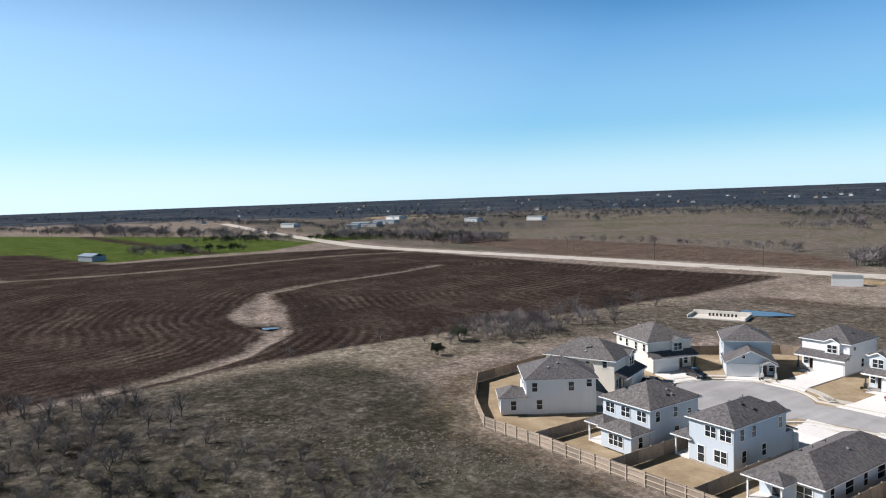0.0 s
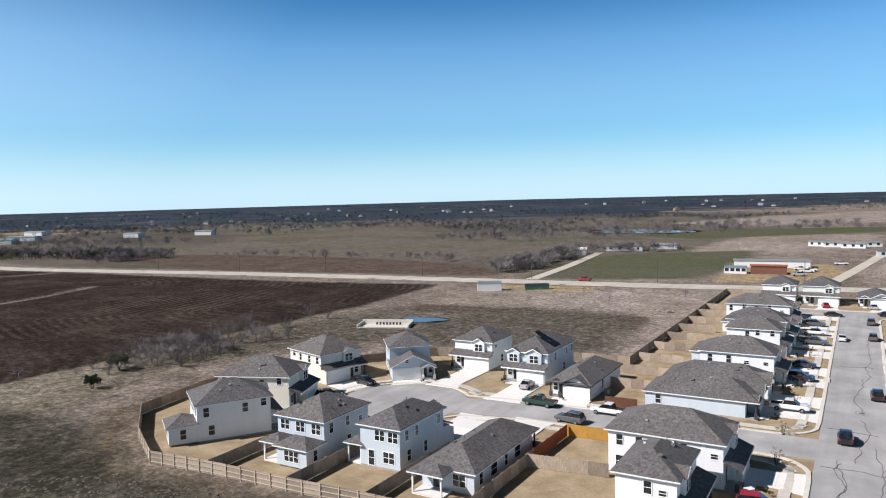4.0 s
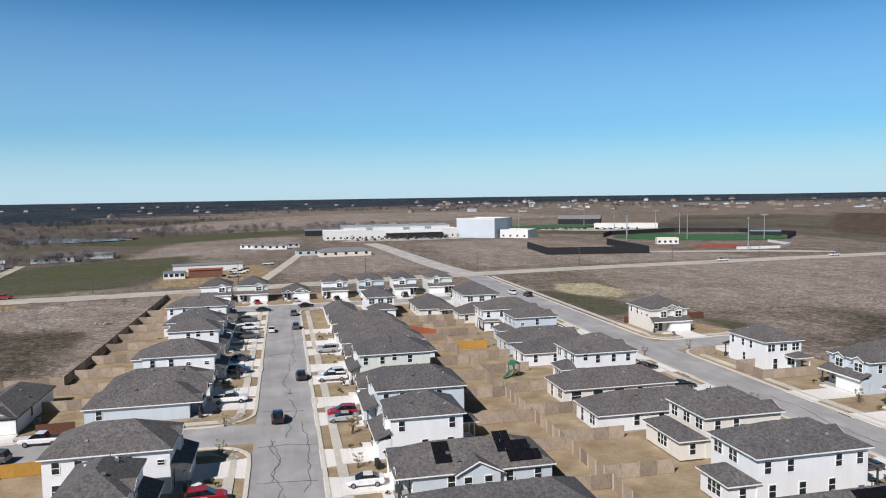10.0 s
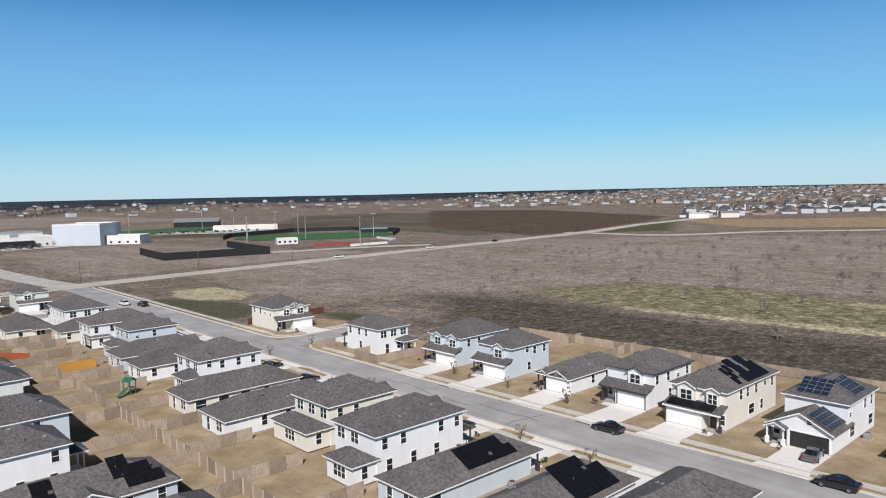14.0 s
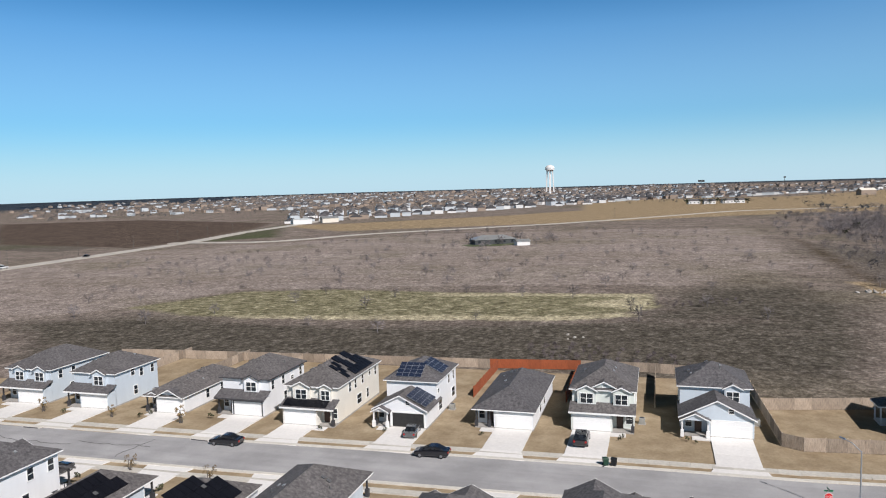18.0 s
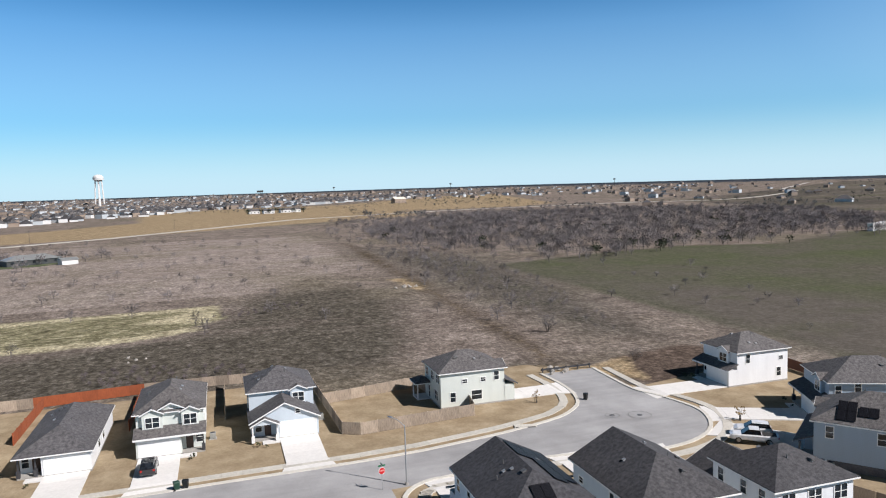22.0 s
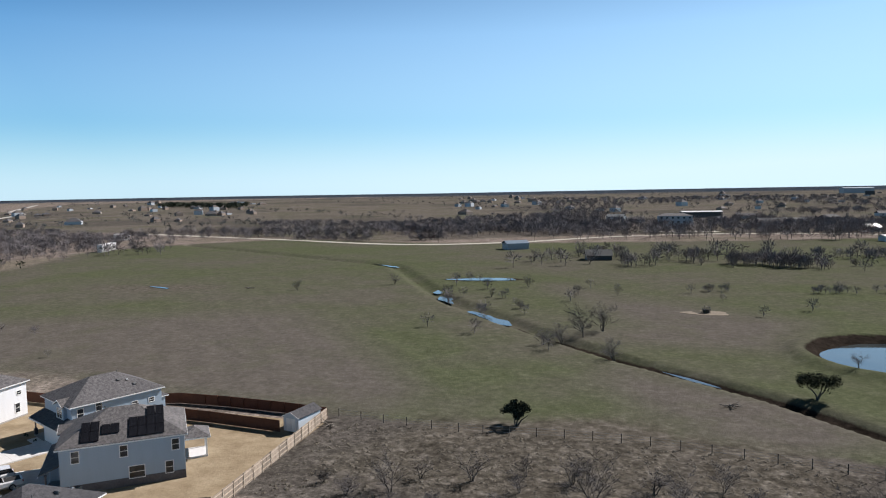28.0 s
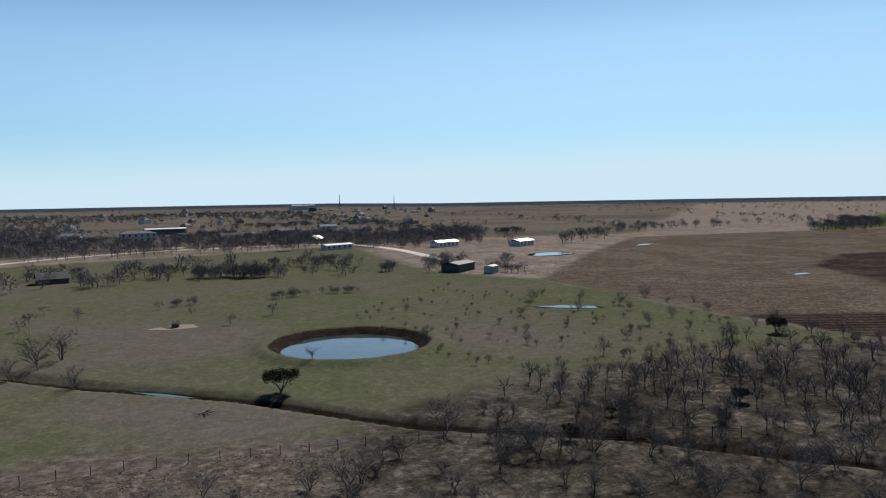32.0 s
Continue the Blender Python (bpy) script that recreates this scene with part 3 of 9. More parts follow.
    furrow = maths(t, "ADD", maths(t, "ADD", maths(t, "MULTIPLY", maths(t, "MULTIPLY", row, 0.15), ramp(t, tex_noise(t, co, 0.02, 3), (0.42, (0.05,) * 3), (0.62, (1.0,) * 3))), maths(t, "MULTIPLY", row2, 0.04)), mix(t, 0.35, mid, tuft))
    plough = ramp(t, furrow, (0.25, (0.024, 0.018, 0.016)), (0.52, (0.042, 0.033, 0.029)), (0.80, (0.092, 0.075, 0.063)))
    plough = mix(t, 0.6, plough, ramp(t, wide, (0.35, (0.75,) * 3), (0.65, (1.3, 1.22, 1.18))), "MULTIPLY")
    # blue distance haze is put into the far woods' colour
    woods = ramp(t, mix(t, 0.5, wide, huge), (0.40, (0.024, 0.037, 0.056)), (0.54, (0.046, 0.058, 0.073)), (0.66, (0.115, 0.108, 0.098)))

    def ragged(o):
        jag = maths(t, "ADD", maths(t, "MULTIPLY", maths(t, "SUBTRACT", tuft, 0.5), 2.2), maths(t, "MULTIPLY", maths(t, "SUBTRACT", streak, 0.5), 2.4))
        return maths(t, "ADD", maths(t, "ADD", maths(t, "MULTIPLY", maths(t, "SUBTRACT", o, 0.5), 4.5), 0.5), jag, True)

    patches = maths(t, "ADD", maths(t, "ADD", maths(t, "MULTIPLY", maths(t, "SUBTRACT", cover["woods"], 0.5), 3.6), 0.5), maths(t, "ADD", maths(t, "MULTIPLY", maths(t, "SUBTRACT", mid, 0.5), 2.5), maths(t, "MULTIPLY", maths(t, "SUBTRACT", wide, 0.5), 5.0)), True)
    drift = tex_noise(t, co, 0.035, 5, 0.65, (1.0, 0.22, 1.0))
    soaked = maths(t, "MULTIPLY", maths(t, "ADD", maths(t, "MULTIPLY", cover["damp"], 1.5), maths(t, "ADD", maths(t, "MULTIPLY", maths(t, "SUBTRACT", drift, 0.56), 5.0), maths(t, "MULTIPLY", maths(t, "SUBTRACT", streak, 0.5), 2.6)), True), maths(t, "MULTIPLY", cover["damp"], 1.0))
    broken = maths(t, "MULTIPLY", cover["gully"], maths(t, "ADD", maths(t, "ADD", maths(t, "MULTIPLY", maths(t, "SUBTRACT", mid, 0.5), 3.5), maths(t, "MULTIPLY", maths(t, "SUBTRACT", tuft, 0.5), 3.0)), 0.62, True))
    damp = ramp(t, tuft, (0.32, (0.058, 0.051, 0.040)), (0.52, (0.104, 0.092, 0.075)), (0.70, (0.18, 0.161, 0.138)))
    c = base
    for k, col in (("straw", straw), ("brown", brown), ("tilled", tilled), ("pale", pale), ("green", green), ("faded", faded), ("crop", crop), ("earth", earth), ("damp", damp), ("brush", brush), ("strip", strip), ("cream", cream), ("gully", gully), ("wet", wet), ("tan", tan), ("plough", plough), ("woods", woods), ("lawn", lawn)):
        if k == "lawn":
            speck = tex_noise(t, co, 0.8, 4, 0.75)
            calm = maths(t, "SUBTRACT", 1.0, maths(t, "MULTIPLY", cover["green"], 0.65))
            c = mix(t, maths(t, "MULTIPLY", calm, 0.5), c, ramp(t, fine, (0.38, (0.5,) * 3), (0.62, (1.4,) * 3)), "MULTIPLY")
            c = mix(t, maths(t, "MULTIPLY", calm, 0.8), c, ramp(t, speck, (0.40, (0.55,) * 3), (0.52, (0.95,) * 3), (0.62, (1.5,) * 3)), "MULTIPLY")
            c = mix(t, maths(t, "MULTIPLY", calm, 0.5), c, ramp(t, tex_noise(t, co, 0.17, 4, 0.7), (0.40, (0.6,) * 3), (0.60, (1.3,) * 3)), "MULTIPLY")
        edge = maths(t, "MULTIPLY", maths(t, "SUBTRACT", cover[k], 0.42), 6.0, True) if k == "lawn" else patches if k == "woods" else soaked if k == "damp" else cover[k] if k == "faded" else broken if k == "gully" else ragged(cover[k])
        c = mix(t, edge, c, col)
    t.links.new(c, bs.inputs["Base Color"])
    bs.inputs["Roughness"].default_value = 1.0
    bs.inputs["Specular IOR Level"].default_value = 0.0
    bump(t, bs, mix(t, 0.5, fine, tuft), 0.7, 0.25)
    me.materials.append(m)
    tagged(ob, "flat dry winter farmland with ploughed fields and pasture", "ground", kind="structure")


build_ground()


# ---------------------------------------------------------------- mesh helpers
def part(name, bm, material, parent=None, label=""):
    me = bpy.data.meshes.new(name)
    bm.to_mesh(me)
    bm.free()
    me.materials.append(material)
    ob = new(name, me)
    if parent:
        ob.parent = parent
    return tagged(ob, label)


def raw(name, verts, faces, material, parent=None, label=""):
    me = bpy.data.meshes.new(name)
    me.from_pydata(verts, [], faces)
    me.materials.append(material)
    ob = new(name, me)
    if parent:
        ob.parent = parent
    return tagged(ob, label)


def box(bm, x0, x1, y0, y1, z0, z1):
    v = [bm.verts.new(p) for p in ((x0, y0, z0), (x1, y0, z0), (x1, y1, z0), (x0, y1, z0), (x0, y0, z1), (x1, y0, z1), (x1, y1, z1), (x0, y1, z1))]
    for f in ((3, 2, 1, 0), (4, 5, 6, 7), (0, 1, 5, 4), (1, 2, 6, 5), (2, 3, 7, 6), (3, 0, 4, 7)):
        bm.faces.new([v[k] for k in f])
    return v


def solid(bm, pts, faces):
    v = [bm.verts.new(p) for p in pts]
    for f in faces:
        bm.faces.new([v[k] for k in f])


def smooth_line(pts, step):
    """A polyline resampled through a soft curve."""
    p = [Vector(q) for q in pts]
    p = [2 * p[0] - p[1]] + p + [2 * p[-1] - p[-2]]
    out = []
    for a, b, c, d in zip(p, p[1:], p[2:], p[3:]):
        n = max(1, int((c - b).length / step))
        for k in range(n):
            s = k / n
            out.append(0.5 * (2 * b + (c - a) * s + (2 * a - 5 * b + 4 * c - d) * s * s + (3 * b - a - 3 * c + d) * s ** 3))
    return out + [p[-2]]


def ribbon(name, pts, half, z, material, label, category="road", step=4.0, off=0.0, thick=0.25, soft=True, kind="structure"):
    """A strip along a line, off to its left by off, laid z above the ground."""
    line = smooth_line(pts, step) if soft else [Vector(q) for q in pts]
    vs, fs = [], []
    for k, p in enumerate(line):
        d = (line[min(k + 1, len(line) - 1)] - line[max(k - 1, 0)]).normalized()
        n = Vector((-d.y, d.x))
        for w in (off - half, off + half):
            q = p + n * w
            h = height(q.x, q.y) if abs(q.x) + abs(q.y) > 330 else 0.0
            vs += [(q.x, q.y, h + z), (q.x, q.y, h + z - thick)]
    for k in range(len(line) - 1):
        a, b = 4 * k, 4 * k + 4
        fs += [(a, a + 2, b + 2, b), (a, b, b + 1, a + 1), (a + 2, a + 3, b + 3, b + 2)]
    n = 4 * len(line) - 4
    fs += [(0, 1, 3, 2), (n, n + 2, n + 3, n + 1)]
    me = bpy.data.meshes.new(name)
    me.from_pydata(vs, [], fs)
    me.materials.append(material)
    return tagged(new(name, me), label, category, kind=kind)


def disc(name, cx, cy, r, z, material, label, category="road", n=48, ry=None, thick=0.25, turn=0.0, ragged=0.0, kind="structure"):
    vs = []
    for k in range(n):
        a = 2 * math.pi * k / n
        q = 1 + ragged * math.sin(3 * a + 1) + ragged * 0.6 * math.sin(5 * a + 2)
        px, py = r * q * math.cos(a), (ry or r) * q * math.sin(a)
        vs.append((cx + px * math.cos(turn) - py * math.sin(turn), cy + px * math.sin(turn) + py * math.cos(turn), z))
    vs += [(x, y, zz - thick) for x, y, zz in vs]
    fs = [tuple(range(n))] + [(k, k + n, (k + 1) % n + n, (k + 1) % n) for k in range(n)]
    me = bpy.data.meshes.new(name)
    me.from_pydata(vs, [], fs)
    me.materials.append(material)
    return tagged(new(name, me), label, category, kind=kind)


# ---------------------------------------------------------------- roads
def asphalt(name, col):
    m, t, b = nodes_of(name)
    co = t.nodes.new("ShaderNodeNewGeometry").outputs["Position"]
    grit, patch = tex_noise(t, co, 9.0, 3, 0.7), tex_noise(t, co, 0.12, 4, 0.6)
    worn = tex_noise(t, co, 0.5, 3, 0.5, (1.0, 0.08, 1.0))
    c = ramp(t, patch, (0.35, shade(col, 0.82)), (0.65, shade(col, 1.12)))
    c = mix(t, 0.5, c, ramp(t, worn, (0.35, (0.8,) * 3), (0.65, (1.1,) * 3)), "MULTIPLY")
    c = mix(t, 0.4, c, ramp(t, grit, (0.35, (0.75,) * 3), (0.65, (1.15,) * 3)), "MULTIPLY")
    t.links.new(c, b.inputs["Base Color"])
    b.inputs["Roughness"].default_value = 0.9
    bump(t, b, grit, 0.3, 0.02)
    return m


M_ROAD = asphalt("asphalt_grey", (0.335, 0.33, 0.33))
M_PAVED = asphalt("concrete_street", (0.44, 0.42, 0.39))
M_GRAVEL = surface("road_gravel", (0.50, 0.46, 0.38), 0.95, 3, 0.1, 0.2, 0.3, world_co=True)
M_HWY = asphalt("highway_chipseal", (0.44, 0.405, 0.355))
M_OLDTAR = surface("tar_faded", (0.21, 0.21, 0.21), 0.8, 6, 1, 0.3, 0.1, world_co=True)
M_TAR = surface("tar_seal", (0.07, 0.07, 0.072), 0.7, 6, 1, 0.3, 0.1, world_co=True)

HIGHWAY = [(-1100, 330), (-714, 263), (-553, 242), (-439, 230), (-351, 241), (-270, 255), (-157, 268), (-52, 278), (82, 302), (188, 312), (348, 322), (450, 330), (560, 352), (700, 366), (1100, 420)]
EAST = [(79, 299), (79, 220), (79, 160), (79.3, 100), (80.5, 55), (82.2, 15), (82.6, 0), (82.8, -15), (83.5, -25), (85.4, -36)]
ribbon("road_highway", HIGHWAY, 5.0, 0.10, M_HWY, "pale two-lane country road crossing the farmland", step=12)
ribbon("verge_highway", HIGHWAY, 6.6, 0.05, M_GRAVEL, "bleached gravel verge along the country road", "verge", step=12)
ribbon("road_east_far", [(440, 340), (449, 262), (517, 218), (590, 134), (632, 84), (716, 11), (827, -79), (853, -142), (900, -300), (910, -559), (874, -730), (1107, -1057), (1250, -1160), (1813, -1781)], 4.5, 0.3, M_HWY, "pale country road running off to the town", step=14)
ribbon("road_south", [(420, -530), (330, -496), (256, -470), (154, -432), (85, -450), (17, -508), (-60, -535), (-151, -525), (-174, -456), (-165, -341), (-160, -330)], 3.4, 0.10, M_GRAVEL, "narrow pale gravel farm road", step=8)
ribbon("road_farm_drive", [(-121, 280), (-127, 342), (-138, 423)], 2.6, 0.09, M_GRAVEL, "gravel drive to a farmhouse", step=6)
ribbon("road_school", [(79, 302), (73, 352), (66, 481), (62, 520)], 5.5, 0.12, M_PAVED, "pale concrete street leading to the school", step=10)
ribbon("road_lane_north", [(-12, 296), (-10, 304), (-2, 357), (10, 448), (12, 470)], 2.4, 0.09, M_GRAVEL, "sandy lane beside the field", step=6)
ribbon("road_main", [(-0.4, -13), (-0.4, 60), (-0.4, 150), (-0.4, 230)], 4.5, 0.03, M_ROAD, "worn grey asphalt residential street", step=5)
ribbon("road_north", [(-18, 231), (20, 231), (50, 233), (79, 236)], 4.5, 0.034, M_ROAD, "grey asphalt residential street", step=5)
ribbon("road_cul_west", [(-0.4, 107.5), (-20, 107.5), (-45, 107), (-60, 104), (-68, 102)], 4.4, 0.038, M_ROAD, "grey asphalt residential street", step=3)
disc("road_bulb_west", -69, 102, 11.5, 0.042, M_ROAD, "round asphalt turning head of a cul-de-sac")
ribbon("road_east", EAST, 4.7, 0.03, M_ROAD, "grey asphalt residential street", step=4)
BULB_EAST = [tuple(p) for p in smooth_line([(88.2, -24.5), (90.2, -35.9), (92.6, -44.7), (94.8, -49.0), (98.5, -52.6), (103.8, -54.5), (109.5, -55.1), (116.6, -54.8)], 1.2)]
BULB_WEST = [tuple(p) for p in smooth_line([(79.4, -24), (80.6, -36.0), (79.6, -44.0), (77.8, -50.0), (77.6, -54.1), (78.6, -58.8), (81.0, -62.9), (84.6, -65.7), (89.5, -67.2), (96.8, -65.9), (101.5, -64.2), (110.1, -64.4), (116.6, -64.8)], 1.2)]
BULB = BULB_EAST + BULB_WEST[::-1]
raw("road_bulb_east", [(x, y, 0.036) for x, y in BULB] + [(x, y, -0.2) for x, y in BULB], [tuple(range(len(BULB)))[::-1]] + [(k, (k + 1) % len(BULB), (k + 1) % len(BULB) + len(BULB), k + len(BULB)) for k in range(len(BULB))], M_ROAD)
tagged(bpy.data.objects["road_bulb_east"], "round grey turning head of a cul-de-sac with a stub", "road", kind="structure")
ribbon("road_side", [(79, 145), (95, 146), (112, 147)], 4.5, 0.038, M_ROAD, "short grey side street", step=4)
ribbon("road_link", [(-0.4, -13), (40, -13), (83, -13)], 4.4, 0.042, M_ROAD, "grey asphalt residential street", step=4)


# ---------------------------------------------------------------- houses
MESH = {}
DRIVES = []


def shared(key, make, material):
    """One mesh for all alike pieces."""
    if key not in MESH:
        bm = bmesh.new()
        make(bm)
        me = bpy.data.meshes.new(key[0])
        bm.to_mesh(me)
        bm.free()
        me.materials.append(material)
        MESH[key] = me
    return MESH[key]


def piece(name, key, make, material, parent, m):
    ob = new(name, shared(key, make, material))
    ob.parent = parent
    ob.matrix_basis = m
    return ob


def lattice(bm, xs, zs, deep):
    """Boxes on the cells of a grid, joined at their corners; deep(i, j) is the depth of a cell, or 0."""
    for i in range(len(xs) - 1):
        for j in range(len(zs) - 1):
            y = deep(i, j)
            if y:
                box(bm, xs[i], xs[i + 1], -y, 0.0, zs[j], zs[j + 1])
    bmesh.ops.remove_doubles(bm, verts=bm.verts[:], dist=1e-4)


def win_frame(w, h, split):
    t = 0.09
    xs = [-w / 2 - t]
    for k in range(split):
        xs += [-w / 2 + w * k / split + (0.05 if k else 0), -w / 2 + w * (k + 1) / split - (0.05 if k < split - 1 else 0)]
    xs += [w / 2 + t]
    zs = [-t, 0, h * 0.5 - 0.03, h * 0.5 + 0.03, h, h + t]
    return lambda bm: lattice(bm, xs, zs, lambda i, j: 0.06 if i % 2 == 0 or j in (0, 4) else 0.04 if j == 2 else 0)


def window(parent, x, y, z, w, h, turn=0, split=1):
    """A sash window on a wall, facing local -y turned by turn."""
    f = piece("window", ("window", round(w, 2), round(h, 2), split), win_frame(w, h, split), M_TRIM, parent, pose(x, y, z, 0, 0, turn))
    piece("pane", ("pane", round(w, 2), round(h, 2)), lambda bm: box(bm, -w / 2, w / 2, -0.02, 0.0, 0, h), M_GLASS, f, Matrix.Identity(4))
    return f


def garage_make(w, h):
    n = 8
    xs, zs = [-w / 2], [0]
    for k in range(n):
        xs += [-w / 2 + w * k / n + 0.04, -w / 2 + w * (k + 1) / n - 0.04]
    for k in range(4):
        zs += [h * k / 4 + 0.06, h * (k + 1) / 4 - 0.06]
    xs, zs = xs + [w / 2], zs + [h]
    return lambda bm: lattice(bm, xs, zs, lambda i, j: 0.05 if i % 2 and j % 2 else 0.025)


def hip(bm, x0, x1, y0, y1, z, pitch, over=0.4, t=0.14):
    """A hip roof with its soffit over a rectangle of walls; z is the top of the walls."""
    x0, x1, y0, y1 = x0 - over, x1 + over, y0 - over, y1 + over
    w, d = x1 - x0, y1 - y0
    s = min(w, d) / 2
    e = z - 0.02
    top = e + t + s * pitch
    if w >= d:
        r = [(x0 + s, (y0 + y1) / 2, top), (x1 - s - 0.001, (y0 + y1) / 2, top)]
    else:
        r = [((x0 + x1) / 2, y0 + s, top), ((x0 + x1) / 2, y1 - s - 0.001, top)]
    base = [(x0, y0), (x1, y0), (x1, y1), (x0, y1)]
    pts = [(x, y, e) for x, y in base] + [(x, y, e + t) for x, y in base] + r
    sides = [(0, 1, 5, 4), (1, 2, 6, 5), (2, 3, 7, 6), (3, 0, 4, 7), (3, 2, 1, 0)]
    slopes = [(4, 5, 9, 8), (5, 6, 9), (6, 7, 8, 9), (7, 4, 8)] if w >= d else [(4, 5, 8), (5, 6, 9, 8), (6, 7, 9), (7, 4, 8, 9)]
    solid(bm, pts, sides + slopes)
    return top


def half_hip(bm, x0, x1, y0, y1, z, pitch, over=0.4, t=0.14):
    """A roof with a gable towards the front (y0) and a hip at the rear."""
    x0, x1, y0, y1 = x0 - over, x1 + over, y0 - over, y1 + over
    s, e, mid = (x1 - x0) / 2, z - 0.02, (x0 + x1) / 2
    top = e + t + s * pitch
    base = [(x0, y0), (x1, y0), (x1, y1), (x0, y1)]
    pts = [(x, y, e) for x, y in base] + [(x, y, e + t) for x, y in base] + [(mid, y0, top), (mid, y1 - s, top), (mid, y0, top - t), (mid, y1 - s, top - t)]
    solid(bm, pts, [(1, 2, 6, 5), (2, 3, 7, 6), (3, 0, 4, 7), (5, 6, 9, 8), (6, 7, 9), (7, 4, 8, 9), (0, 10, 8, 4), (10, 1, 5, 8), (2, 1, 10, 11), (3, 2, 11), (0, 3, 11, 10)])
    return top


def gable(bm, x0, x1, y0, y1, z, pitch, over=0.35, t=0.14, axis="y"):
    """A gable roof slab; the ridge runs along axis."""
    if axis == "y":
        a0, a1, b0, b1 = x0 - over, x1 + over, y0 - over, y1 + over
        f = lambda a, b, h: (a, b, h)
    else:
        a0, a1, b0, b1 = y0 - over, y1 + over, x0 - over, x1 + over
        f = lambda a, b, h: (b, a, h)
    e, mid = z - over * pitch, (a0 + a1) / 2
    top = e + (a1 - a0) / 2 * pitch
    pts = []
    for b in (b0, b1):
        pts += [f(a0, b, e), f(mid, b, top), f(a1, b, e), f(a0, b, e + t), f(mid, b, top + t), f(a1, b, e + t)]
    solid(bm, pts, [(0, 3, 4, 1), (1, 4, 5, 2), (6, 7, 10, 9), (7, 8, 11, 10), (3, 9, 10, 4), (4, 10, 11, 5), (0, 1, 7, 6), (1, 2, 8, 7), (0, 6, 9, 3), (2, 5, 11, 8)])
    return top + t


def fascia(bm, x0, x1, y0, y1, z, over=0.4):
    x0, x1, y0, y1 = x0 - over, x1 + over, y0 - over, y1 + over
    a, b, o = z - 0.09, z + 0.06, 0.03
    box(bm, x0 - o, x1 + o, y0 - o, y0, a, b)
    box(bm, x0 - o, x1 + o, y1, y1 + o, a, b)
    box(bm, x0 - o, x0, y0, y1, a, b)
    box(bm, x1, x1 + o, y0, y1, a, b)


def rake(bm, x0, x1, y, z, pitch, over=0.35, t=0.14):
    """White boards up both sides of a gable at y."""
    a0, a1 = x0 - over, x1 + over
    mid, e = (a0 + a1) / 2, z - over * pitch
    top = e + (a1 - a0) / 2 * pitch
    for a in (a0, a1):
        pts = [(a, y - 0.03, e - 0.03), (mid, y - 0.03, top - 0.03), (mid, y - 0.03, top + t + 0.01), (a, y - 0.03, e + t + 0.01)]
        pts += [(q[0], y, q[2]) for q in pts]
        solid(bm, pts, [(0, 1, 2, 3), (4, 7, 6, 5), (0, 4, 5, 1), (3, 2, 6, 7)] if a == a0 else [(3, 2, 1, 0), (5, 6, 7, 4), (1, 5, 4, 0), (7, 6, 2, 3)])


def gable_wall(bm, x0, x1, y, z, pitch, depth=0.12):
    top = z + (x1 - x0) / 2 * pitch
    pts = [(x0, y, z), (x1, y, z), ((x0 + x1) / 2, y, top)]
    pts += [(a, b + depth, c) for a, b, c in pts]
    solid(bm, pts, [(0, 1, 2), (5, 4, 3), (0, 3, 4, 1), (1, 4, 5, 2), (2, 5, 3, 0)])


def make_vent(bm):
    box(bm, -0.18, 0.18, -0.18, 0.18, -0.15, 0.14)
    box(bm, -0.24, 0.24, -0.24, 0.24, 0.14, 0.2)


def make_pipe(bm):
    bmesh.ops.create_cone(bm, cap_ends=True, segments=8, radius1=0.06, radius2=0.06, depth=0.6)


def post_make(h):
    def make(bm):
        box(bm, -0.09, 0.09, -0.09, 0.09, 0, h)
        box(bm, -0.22, 0.22, -0.22, 0.22, 0, 0.9)
        box(bm, -0.14, 0.14, -0.14, 0.14, h - 0.15, h)
    return make


def panels(parent, spots, x, y, z, turn, pitch, framed=False):
    """Solar panels, each a part, laid on a slope through (x, y, z) that falls along local -y turned by turn."""
    base = pose(x, y, z, 0, 0, turn) @ pose(0, 0, 0, math.degrees(math.atan(pitch)))
    for u, v in spots:
        p = piece("solar_panel", ("solar_panel", framed), lambda bm: box(bm, 0.02, 1.0, 0.02, 1.66, 0.10, 0.15), M_SOLAR_BLUE if framed else M_SOLAR, parent, base @ pose(u * 1.02, v * 1.68, 0))
        p["label"] = "dark blue photovoltaic panel with a pale frame" if framed else "black photovoltaic panel"


